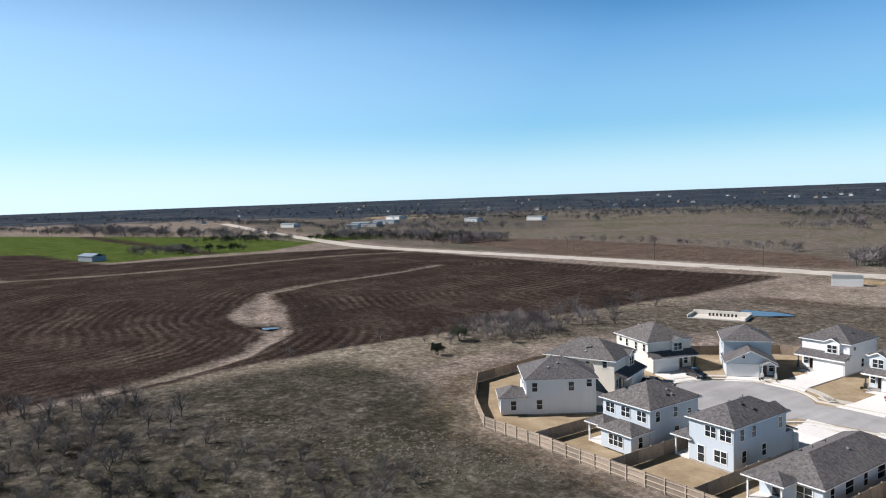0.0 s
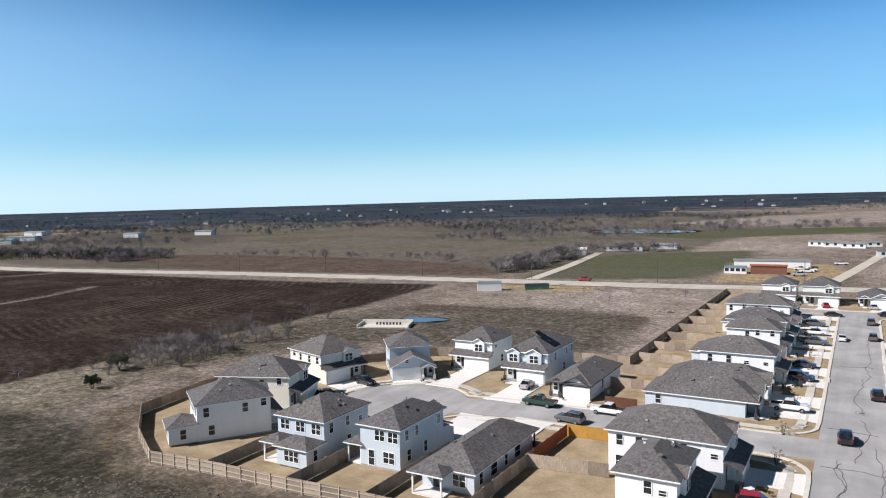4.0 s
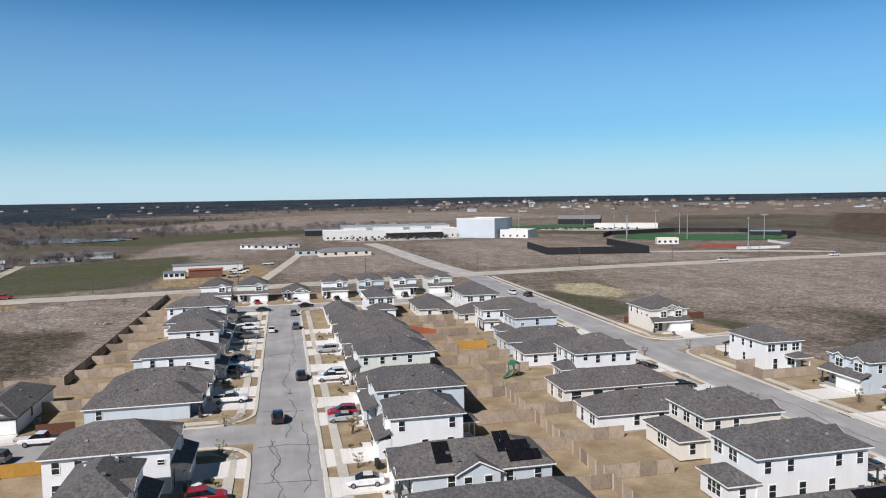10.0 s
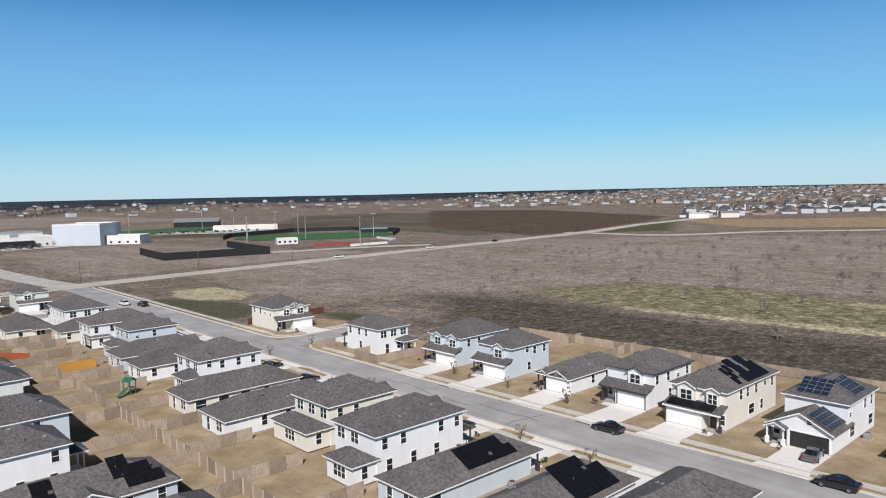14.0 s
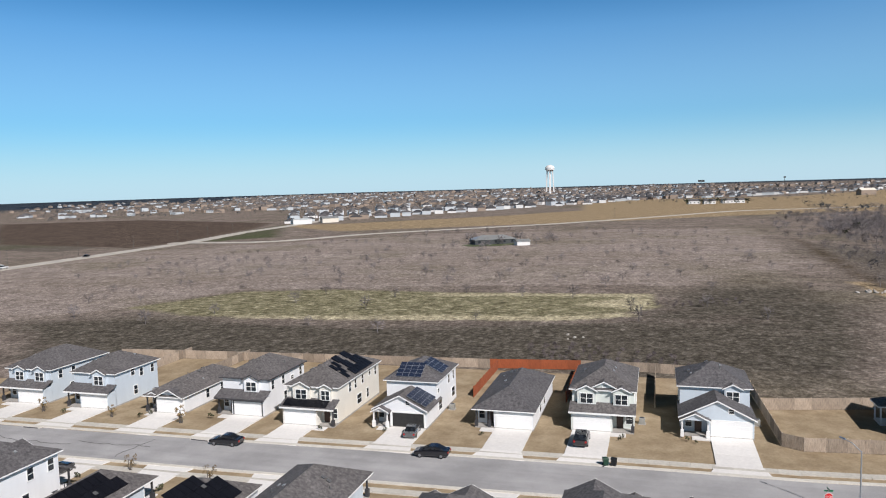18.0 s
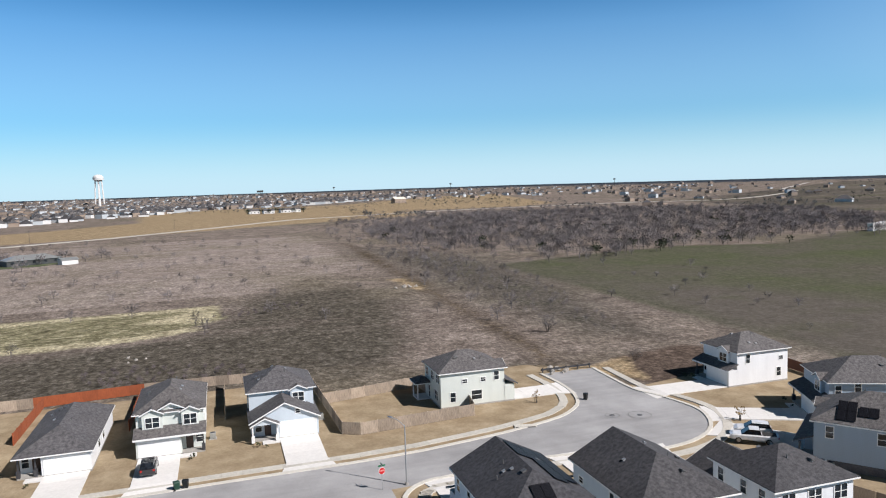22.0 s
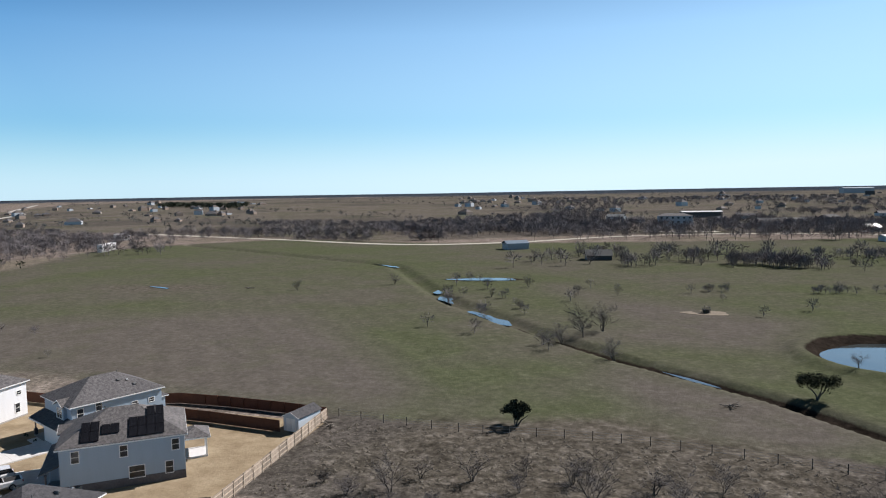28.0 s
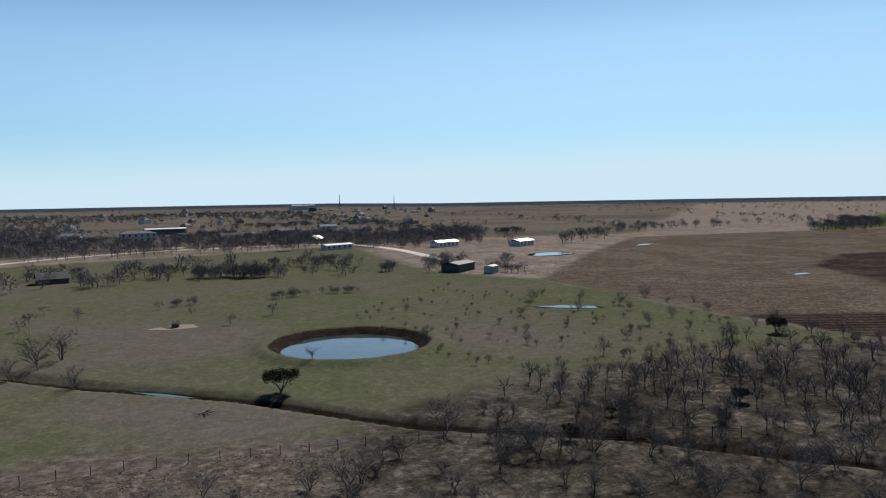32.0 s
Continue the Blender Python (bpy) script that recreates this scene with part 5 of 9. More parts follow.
house(99.6, 114, 3.4, 12, "W", 2, M_SAGE, -1, "shed", upper=((-2.2, 2.6), (2.6, 2.2)), seed=109, dormer=(0.2, 4.6))
house(100.5, 115, -12.1, -2.8, "W", 2, M_PALE, 1, "deep", upper=((2.4, 2.2),), seed=110)
house(104.2, 113, -44, -31.6, "S", 2, M_SAGE, -1, "shed", wings=((1.6, 4.6, 12.4, 14.6, "porch"),), label="pale sage two-storey house with small side porches", seed=111)
house(96.4, 105, -91, -79, "N", 2, M_WHITE, 1, "shed", seed=112)
house(82.5, 9.6, -80.9, 15, "N", 2, M_BLUE, 1, "shed", turn=155, wings=((-4.5, 0, 15, 18, "room"),), seed=113)
house(70.6, 10.6, -69.5, 15.6, "N", 2, M_BLUE, -1, "shed", turn=127.5, roof=M_ROOF, wings=((-4.8, -1.0, 15.6, 18.6, "porch"),), skirt=1.05, solar_on=((grid(2, 2) + [(2.2, 0.6), (3.2, 0.6)] + grid(4, 2, 5.2, 0) + grid(2, 1, 7.2, 2), "R", 4.0, 0.5),), seed=114)
house(53.2, 67.6, -44.4, -34.4, "E", 2, M_PALE, -1, "shed", roof=M_ROOF2, upper=(), seed=115, front_gable=True)
house(52, 65.9, -57.2, -47.9, "E", 2, M_WHITE, 1, "deep", upper=(), roof=M_ROOF2, wings=((-4.4, 0.4, 13.9, 17.1, "room"),), seed=116)
house(54.4, 69.9, -31.5, -21.9, "E", 2, M_PALE, 1, "shed", roof=M_ROOF2, upper=((-0.4, 4.6),), solar_on=((grid(9, 1, 0, 1) + grid(8, 1, 1, 0) + grid(4, 1, 5, 2), "L", 11.9, 0.5), (grid(2, 2), "B", 1.2, 0.5)), seed=117, front_gable=True)


# ---------------------------------------------------------------- kerbs, walks, drives
def arc(cx, cy, r, a0, a1, n=10):
    return [(cx + r * math.cos(radians(a0 + (a1 - a0) * k / n)), cy + r * math.sin(radians(a0 + (a1 - a0) * k / n))) for k in range(n + 1)]


KERBS = []
KERBS.append(([(-4.9, -6)] + [(-4.9, 40), (-4.9, 95)] + arc(-11.0, 96.6, 6.1, 0, 90, 6)[1:] + [(-30, 102.7), (-45, 102.4), (-56, 99.6)] + arc(-69, 102, 11.9, -20, -50, 3)[1:], 1))
KERBS.append(([(-4.9, 224), (-4.9, 180), (-4.9, 120)] + arc(-11.0, 118, 6.1, 0, -90, 6)[1:] + [(-30, 111.9), (-46, 111.4), (-54, 110.6)] + arc(-69, 102, 11.9, 42, 300, 26), -1))
KERBS.append(([(4.1, -6), (4.1, 60), (4.1, 140), (4.1, 219)] + arc(11.5, 219.2, 7.4, 180, 90, 6)[1:] + [(30, 227.4), (50, 228.6), (73, 231)], -1))
KERBS.append(([(-18, 235.6), (20, 235.6), (50, 237.6), (74, 240.6)], 1))
KERBS.append(([(74.2, 226), (74.2, 160), (74.6, 100), (75.8, 55), (77.5, 15), (78.5, -2)] + arc(72, -2.2, 6.4, 0, -90, 5)[1:] + [(40, -8.5), (8, -8.5)], -1))
KERBS.append(([(8, -17.5), (40, -17.5), (72, -17.5)] + arc(73, -24, 6.5, 80, 10, 5)[1:] + BULB_WEST, -1))
KERBS.append(([(83.9, 292), (83.8, 220), (83.8, 157)] + arc(90, 156.6, 6.2, 180, 270, 5)[1:] + [(100, 151), (110, 151.6)], 1))
KERBS.append(([(110, 142.4), (98, 141.6), (90, 141.2)] + arc(90, 135.2, 6.0, 90, 180, 5)[1:] + [(84.1, 100), (85.2, 55), (86.9, 15), (87.3, 0), (87.5, -15)] + BULB_EAST, 1))
M_KERB = surface("kerb_concrete", (0.60, 0.57, 0.51), 0.9, 4, 0.3, 0.15, 0.2, world_co=True)
n_slab = 0
for k, (line, out) in enumerate(KERBS):
    ribbon("kerb_%d" % (k + 1), line, 0.28, 0.16, M_KERB, "pale concrete kerb and gutter", "kerb", step=2.5, off=out * 0.28, soft=False)
    if k == 3:
        continue
    walk_root = tagged(new("sidewalk_%d" % (k + 1)), "pale concrete sidewalk of square slabs", "sidewalk", kind="structure")
    pts = []
    for a, b in zip(line, line[1:]):
        a, b = Vector(a), Vector(b)
        n = max(1, int((b - a).length / 0.3))
        pts += [a.lerp(b, i / n) for i in range(n)]
    pts.append(Vector(line[-1]))
    side = [(b - a).normalized() for a, b in zip(pts, pts[1:])]
    pts = [p + Vector((-d.y, d.x)) * out * 2.5 for p, d in zip(pts, side + side[-1:])]
    run = 0.0
    for a, b in zip(pts, pts[1:]):
        run += (b - a).length
        if run >= 2.46:
            run -= 2.46
            d = (b - a).normalized()
            q = b - d * run
            piece("slab", ("slab",), lambda bm: box(bm, -1.22, 1.22, -0.65, 0.65, -0.1, 0.13), M_WALK, walk_root, pose(q.x, q.y, 0, 0, 0, math.degrees(math.atan2(d.y, d.x))))

# storm drains in the kerb, and manhole covers in the turning head
for x, y, turn in ((84.9, 62.5, 88), (84.2, 92, 90), (91.9, -40.4, 75), (-5.2, 70, 90), (-5.2, 148, 90), (4.4, 122, 90), (74.2, 120, 90)):
    root = new("storm_drain")
    root.matrix_basis = pose(x, y, 0, 0, 0, turn)
    bm = bmesh.new()
    box(bm, -1.6, 1.6, -0.5, 0.5, 0.0, 0.2)
    part("lid", bm, M_KERB, root)
    # charcoal strips stand in for the shade inside the inlet
    for side in (-1, 1):
        bm = bmesh.new()
        box(bm, -1.4, 1.4, side * 0.5 - 0.02, side * 0.5 + 0.02, 0.04, 0.16)
        part("inlet_slot", bm, M_DARKTRIM, root)
    tagged(root, "concrete storm drain with dark strips for its kerb inlet", "drain")
for x, y, r0 in ((90.0, -58.0, 1.7), (91.4, -54.2, 1.1), (-68, 103, 1.2), (0.4, 128, 1.0)):
    root = new("manhole_cover")
    root.matrix_basis = pose(x, y, 0.055)
    vs, fs = [], []
    for k in range(32):
        c, sn = math.cos(k * math.pi / 16), math.sin(k * math.pi / 16)
        vs += [(r0 * c, r0 * sn, 0.008), ((r0 - 0.07) * c, (r0 - 0.07) * sn, 0.008)]
        fs.append((2 * k, (2 * k + 2) % 64, (2 * k + 3) % 64, 2 * k + 1))
    raw("tar_ring", vs, fs, M_OLDTAR, root)
    bm = bmesh.new()
    bmesh.ops.create_cone(bm, cap_ends=True, segments=20, radius1=0.42, radius2=0.40, depth=0.03)
    part("lid", bm, M_VENT, root)
    tagged(root, "iron manhole cover inside a tarred ring on the street", "manhole")

STREETS = [([(-0.4, -13), (-0.4, 230)], 4.5), ([(-18, 231), (20, 231), (50, 233), (79, 236)], 4.5), ([(-0.4, 107.5), (-45, 107), (-60, 104), (-68, 102)], 4.4), (EAST, 4.7), ([(79, 145), (112, 147)], 4.5), ([(-69, 102), (-69.1, 102)], 11.5), ([(88.5, -56), (88.6, -56)], 11.0), ([(85.4, -36), (86.3, -43), (86.5, -50)], 5.4), ([(96, -59.8), (116, -59.8)], 5.0)]
for spot, way, entry, turn in DRIVES:
    reach = 0.0
    while reach < 24 and min(float(away(spot.x + way.x * reach, spot.y + way.y * reach, l)) - h for l, h in STREETS) > 0.1:
        reach += 0.25
    if reach >= 24:
        continue
    d_root = tagged(new("driveway"), "bright concrete driveway in front of a garage", "driveway", kind="structure")
    d_root.matrix_basis = pose(spot.x, spot.y, 0, 0, 0, turn)
    rows = max(1, round(reach / 3.0))
    for i in range(rows):
        for s in (1,):
            bm = bmesh.new()
            y0, y1 = -reach * (i + 1) / rows, -reach * i / rows
            flare = 0.9 if i == rows - 1 else 0.0
            a, b = -2.65, 2.65
            solid(bm, [(a, y1 - 0.01, 0.15), (b, y1 - 0.01, 0.15), (b + s * flare, y0 + 0.01, 0.15 - 0.08 * (i == rows - 1)), (a - flare, y0 + 0.01, 0.15 - 0.08 * (i == rows - 1)), (a, y1 - 0.01, -0.1), (b, y1 - 0.01, -0.1), (b + s * flare, y0 + 0.01, -0.1), (a - flare, y0 + 0.01, -0.1)],
                  [f if s < 0 else f[::-1] for f in ((0, 1, 2, 3), (4, 7, 6, 5), (0, 4, 5, 1), (1, 5, 6, 2), (2, 6, 7, 3), (3, 7, 4, 0))])
            part("slab", bm, M_CONC, d_root)
    e = d_root.matrix_basis.inverted() @ entry
    bm = bmesh.new()
    s = 1 if e.x > 0 else -1
    box(bm, min(s * 2.67, e.x + s * 0.4), max(s * 2.67, e.x + s * 0.4), -1.5, -0.2, -0.1, 0.14)
    part("entry_walk", bm, M_CONC, d_root)

# tar-sealed cracks in the streets
rng = random.Random(5)
seal_root = tagged(new("crack_seal"), "dark tar seams winding along the worn asphalt", "road seam", kind="structure")


def seal(x, y, dx, dy, n):
    pts, p = [], Vector((x, y))
    for _ in range(n):
        pts.append((p.x, p.y))
        p = p + Vector((dx + rng.uniform(-0.45, 0.45), dy + rng.uniform(-0.45, 0.45)))
    ob = ribbon("tar_seam", pts, 0.03, 0.062, M_TAR, "", "", step=1.0, thick=0.03, soft=False, kind="")
    ob.parent = seal_root
    for key in ("label", "category"):
        if key in ob:
            del ob[key]


for x, y, n in ((-1.6, 62, 40), (0.9, 60, 22), (1.6, 84, 24), (-0.3, 104, 20), (0.4, 128, 24), (1.0, 150, 40), (-2.2, 88, 16), (2.4, 70, 12)):
    seal(x, y, 0.0, 1.05, n)
for x, y, n in ((-4, 74, 8), (-4, 88, 8), (-4.2, 101, 9), (-4, 118, 8), (-4, 160, 8)):
    seal(x, y, 1.0, 0.05, n)
for x, y, n in ((80.6, 80, 12), (79.8, 104, 22)):
    seal(x, y, 0.04, -1.05, n)
for x, y, n in ((76.5, 70, 9),):
    seal(x, y, 1.0, 0.1, n)


# ---------------------------------------------------------------- fences
M_RAIL = surface("fence_rail", (0.58, 0.47, 0.36), 0.9, 5, 0.5, 0.25, 0.3, random_k=0.2, stretch=(0.5, 3, 3))


def panel_make(length):
    n = max(2, round(length / 0.29))
    xs = [length * k / n for k in range(n + 1)]
    return lambda bm: lattice(bm, xs, [0.05, 1.83], lambda i, j: (0.022, 0.036, 0.028)[i % 3])


def fence(pts, material=None, rails=0, label="weathered cedar privacy fence", height_k=1.0):
    """A board fence: posts, panels, and rails on the side given (1 left of its run, -1 right, 0 none)."""
    material = material or M_FENCE
    root = tagged(new("fence"), label, "fence", "garden fences")
    for (ax, ay), (bx, by) in zip(pts, pts[1:]):
        d = Vector((bx - ax, by - ay))
        n = max(1, round(d.length / 2.4))
        L = d.length / n
        ang = math.degrees(math.atan2(d.y, d.x))
        d.normalize()
        key = round(L, 1)
        for k in range(n):
            q = Vector((ax, ay)) + d * L * k
            m = pose(q.x, q.y, 0, 0, 0, ang) @ Matrix.Diagonal((L / key, 1, height_k, 1))
            piece("panel", ("panel", key, material.name), panel_make(key), material, root, m)
            if math.hypot(q.x, q.y) > 125 and not rails:
                continue
            piece("post", ("fence_post", material.name), lambda bm: box(bm, -0.06, 0.06, 0.0, 0.12, 0, 1.9), material if not rails else M_RAIL, root, pose(q.x, q.y, 0, 0, 0, ang + (180 if rails < 0 else 0)))
        if rails:
            m = pose(ax, ay, 0, 0, 0, ang)
            for z in (0.35, 0.95, 1.6):
                bm = bmesh.new()
                y = 0.03 * rails
                box(bm, 0, L * n, min(y, y + 0.05 * rails), max(y, y + 0.05 * rails), z - 0.055, z + 0.055)
                part("rail", bm, M_RAIL, root).matrix_basis = m
    return root


fence([(-36, 64.4), (-49.7, 64.2), (-57.7, 63.6), (-72.5, 63.0), (-83.5, 62.0), (-94, 68), (-104.5, 76.4), (-107.5, 92.6)], rails=1, label="long weathered cedar fence with its rails to the field")
fence([(-73.4, 63.2), (-73.4, 75)])
fence([(-60.2, 63.8), (-60.0, 78)])
fence([(-48.8, 64.4), (-48.8, 79)])
fence([(-37.4, 64.6), (-37.2, 86)])
fence([(-37.2, 86), (-36.9, 97.6)], M_FENCE_RED, label="red-stained board fence round a garden")
fence([(-36.9, 97.8), (-28.6, 98.2)], M_FENCE_GOLD, label="new golden cedar fence of a garden")
fence([(-37.2, 84), (-26.8, 85.2)])
fence([(-107.5, 92.6), (-103, 112), (-92, 124), (-82, 136), (-66, 143), (-41.0, 145), (-40.2, 262), (-20, 262)], rails=1, label="long weathered boundary fence")
fence([(-36.5, 114.4), (-31.2, 114.6)], M_FENCE_DARK, label="dark brown stained garden fence panels")
for y in (127.4, 138, 149.8, 162.6, 175.2, 187.4, 200, 212.8, 225):
    fence([(-40.4, y), (-31.2, y)])
fence([(37.2, 40), (37.0, 92), (36.6, 125), (37.0, 190)], label="weathered cedar fence between back gardens")
for y, m in ((62, None), (75.9, None), (89.4, None), (102.4, None), (116.2, None), (128.2, None), (141, None), (153.4, None), (166, None), (178.6, None)):
    fence([(26.5, y), (37.0, y)], m)
for y in (53, 65, 78.2, 91.6, 104.6, 117.8, 132, 144.2, 156.6, 170.4, 183):
    fence([(37.2, y), (46.6, y)])
fence([(29.0, 89.2), (31.8, 89.2)], M_FENCE_RED, label="short red-stained fence panel")
fence([(37.6, 155.2), (44.6, 154.4)], M_FENCE_GOLD, label="new golden cedar fence of a garden")
fence([(31.0, 177.2), (36.2, 170.6)], M_FENCE_RED, label="orange-red stained fence of a garden")
fence([(14, 190.8), (60, 192.5)])
fence([(126.5, 112), (127.3, 104), (130, 60), (131.4, 31)], label="weathered cedar fence along the back gardens")
fence([(131.4, 31), (133.2, 14)], M_FENCE_RED, label="red-stained board fence round a garden")
fence([(133.2, 14), (133.4, 2), (131.5, -14)])
for y, m in ((97.4, None), (83, None), (69.4, None), (56.4, None), (43, None), (29.4, M_FENCE_RED), (14.2, M_FENCE_RED), (0.6, None)):
    fence([(112.5, y), (131.0, y)], m, label="red-stained board fence round a garden" if m else "weathered cedar privacy fence")
fence([(131.5, -14), (114.0, -14.6), (99, -15.2), (97.6, -17.6)])
fence([(97.6, -17.6), (99.4, -35.4)], label="pale new cedar fence beside the street")
fence([(99.4, -35.4), (104.2, -36.2)])
fence([(114.2, -14.6), (118, -31.5), (113, -32)])
fence([(84.5, 134.6), (89.6, 134.6)])
fence([(85.6, 113.8), (85.8, 122), (90, 122)])
fence([(102, 113.8), (85.6, 113.8)])
fence([(88, 173.5), (103, 174), (112, 174)], M_FENCE_DARK, label="dark brown stained garden fence panels")
fence([(46.2, -60), (45.8, -66.5), (47.4, -99.6)], rails=-1, label="cedar fence with pale rails towards the brush")
fence([(47.4, -99.6), (55.3, -100.7), (65.7, -101.6), (75.3, -101.7), (92, -96), (108, -97)], M_FENCE_DARK, label="long dark red-brown stained fence")
fence([(45.9, -66.8), (57.2, -62.6)])
fence([(69, -94.2), (64.4, -93.9), (51.6, -92.4)], M_FENCE_DARK, label="dark red-brown stained fence round a garden")


# ---------------------------------------------------------------- trees
def tube(vs, fs, a, b, ra, rb, n=4):
    d = b - a
    u = d.orthogonal().normalized()
    v = d.cross(u).normalized()
    base = len(vs)
    for p, r in ((a, ra), (b, rb)):
        for k in range(n):
            t = 2 * math.pi * k / n
            vs.append(tuple(p + u * (r * math.cos(t)) + v * (r * math.sin(t))))
    for k in range(n):
        fs.append((base + k, base + (k + 1) % n, base + n + (k + 1) % n, base + n + k))


def blade(vs, fs, a, b, w):
    """A thin two-sided sliver for the last twigs."""
    u = (b - a).orthogonal().normalized() * w
    k = len(vs)
    vs += [tuple(a - u), tuple(a + u), tuple(b)]
    fs.append((k, k + 1, k + 2))


def bare_tree(rng, tall, spread, stems=3, split=2, lean=0.35):
    """Limbs and twigs of a leafless tree: (trunk verts, faces), (crown verts, faces)."""
    tv, tf, cv, cf = [], [], [], []

    def grow(p, d, length, r, level):
        n = 3 if level == 0 else 2
        for k in range(n):
            d = (d + Vector((rng.gauss(0, 0.2), rng.gauss(0, 0.2), rng.gauss(0.05, 0.12)))).normalized()
            q = p + d * (length / n)
            r2 = r * 0.78
            tube(tv if level < 2 else cv, tf if level < 2 else cf, p, q, r, r2, 5 if level == 0 else 3)
            p, r = q, r2
            for _ in range(split if level < 2 else 5):
                a = rng.uniform(0, 2 * math.pi)
                side = (d * rng.uniform(0.3, 1.0) + Vector((math.cos(a) * spread, math.sin(a) * spread, rng.uniform(-0.15, 0.6)))).normalized()
                ln = length * rng.uniform(0.5, 0.85)
                if level < 2:
                    grow(p, side, ln, max(0.011, r * 0.58), level + 1)
                else:
                    blade(cv, cf, p, p + side * ln, 0.013)

    for s in range(stems):
        a = 2 * math.pi * s / stems + rng.uniform(-0.5, 0.5)
        grow(Vector((0.12 * math.cos(a), 0.12 * math.sin(a), -0.1)), Vector((math.cos(a) * lean, math.sin(a) * lean, 1)).normalized(), tall * 0.45, tall * 0.017, 0)
    return (tv, tf), (cv, cf)


def mesh_of(name, vf, material):
    me = bpy.data.meshes.new(name)
    me.from_pydata(vf[0], [], vf[1])
    me.materials.append(material)
    return me


def clump(rng, verts, faces, centre, r, n, leaf):
    """Small leaf blades strewn through a ball."""
    for _ in range(n):
        d = Vector((rng.gauss(0, 1), rng.gauss(0, 1), rng.gauss(0, 1))).normalized() * r * rng.random() ** 0.4
        p = centre + d
        a = Vector((rng.gauss(0, 1), rng.gauss(0, 1), rng.gauss(0, 1))).normalized()
        b = a.orthogonal().normalized() * leaf * 0.5
        a = a * leaf
        k = len(verts)
        verts += [tuple(p - a * 0.5), tuple(p + b), tuple(p + a * 0.5), tuple(p - b)]
        faces.append((k, k + 1, k + 2, k + 3))


def leafy_tree(rng, tall, wide, clumps, leaf, per, flat=0.6):
    tv, tf, cv, cf = [], [], [], []
    for s in range(3):
        p, d = Vector((rng.uniform(-0.15, 0.15), rng.uniform(-0.15, 0.15), -0.1)), Vector((rng.gauss(0, 0.3), rng.gauss(0, 0.3), 1)).normalized()
        r = tall * 0.035
        for k in range(4):
            q = p + d * tall * 0.17
            tube(tv, tf, p, q, r, r * 0.75, 6)
            p, r = q, r * 0.75
            d = (d + Vector((rng.gauss(0, 0.35), rng.gauss(0, 0.35), 0.1))).normalized()
    for _ in range(clumps):
        a, u = rng.uniform(0, 2 * math.pi), rng.random() ** 0.5
        c = Vector((math.cos(a) * u * wide, math.sin(a) * u * wide, tall * 0.62 + rng.uniform(-1, 1) * tall * 0.3 * flat * (1.1 - u * 0.6)))
        clump(rng, cv, cf, c, wide * rng.uniform(0.18, 0.34), per, leaf)
    return (tv, tf), (cv, cf)


def plant(name, meshes, x, y, size, turn, label, category="tree", group="", z=None):
    root = new(name)
    root.matrix_basis = pose(x, y, height(x, y) if z is None else z, 0, 0, turn) @ Matrix.Diagonal((size, size, size, 1))
    for n, me in zip(("trunk", "crown"), meshes):
        if me and len(me.polygons):
            o = new(n, me)
            o.parent = root
    return tagged(root, label, category, group)


M_JUNIPER = surface("juniper_foliage", (0.030, 0.040, 0.018), 0.95, 2.5, 0.6, 0.45, 0.0, random_k=0.3)
M_OLIVE = surface("shrub_foliage", (0.075, 0.082, 0.035), 0.95, 2.5, 0.6, 0.4, 0.0, random_k=0.3)
M_DRYLEAF = surface("dry_leaves", (0.30, 0.20, 0.075), 0.95, 2.5, 0.6, 0.4, 0.0, random_k=0.3)
M_HAZEWOOD = surface("far_bare_wood", (0.175, 0.155, 0.155), 1.0, 0.4, 0.05, 0.4, 0.0, world_co=True)

rng = random.Random(11)
BARE = []
for tall, spread, stems, split in ((4.6, 0.95, 3, 2), (4.0, 1.05, 4, 2), (5.2, 0.85, 2, 3), (3.4, 1.1, 4, 2), (4.4, 1.0, 3, 2), (3.0, 1.0, 5, 2)):
    a, b = bare_tree(rng, tall, spread, stems, split)
    BARE.append((mesh_of("trunk", a, M_BARK), mesh_of("crown", b, M_TWIG)))
JUNIPER = []
for k in range(2):
    a, b = leafy_tree(rng, 4.4, 2.1, 46, 0.20, 90, 0.9)
    JUNIPER.append((mesh_of("trunk", a, M_BARK), mesh_of("crown", b, M_JUNIPER)))
a, b = leafy_tree(rng, 5.2, 3.0, 60, 0.22, 80, 0.45)
FLAT_TREE = (mesh_of("trunk", a, M_BARK), mesh_of("crown", b, M_JUNIPER))
a, b = leafy_tree(rng, 1.1, 0.55, 10, 0.10, 34, 0.9)
BUSH = (mesh_of("trunk", a, M_BARK), mesh_of("crown", b, M_OLIVE))
a, b = leafy_tree(rng, 2.6, 0.75, 12, 0.12, 22, 1.0)
SAPLING = (mesh_of("trunk", a, M_BARK), mesh_of("crown", b, M_DRYLEAF))


def scatter(poly, n, gap, seed, ok=None):
    """Points in a polygon, no two nearer than gap."""
    r = random.Random(seed)
    xs, ys = [p[0] for p in poly], [p[1] for p in poly]
    out, tries = [], 0
    while len(out) < n and tries < n * 40:
        tries += 1
        x, y = r.uniform(min(xs), max(xs)), r.uniform(min(ys), max(ys))
        if float(inside(np.array(x), np.array(y), poly)) and (ok is None or ok(x, y)) and all((x - a) ** 2 + (y - b) ** 2 > gap * gap for a, b in out[-140:]):
            out.append((x, y))
    return out


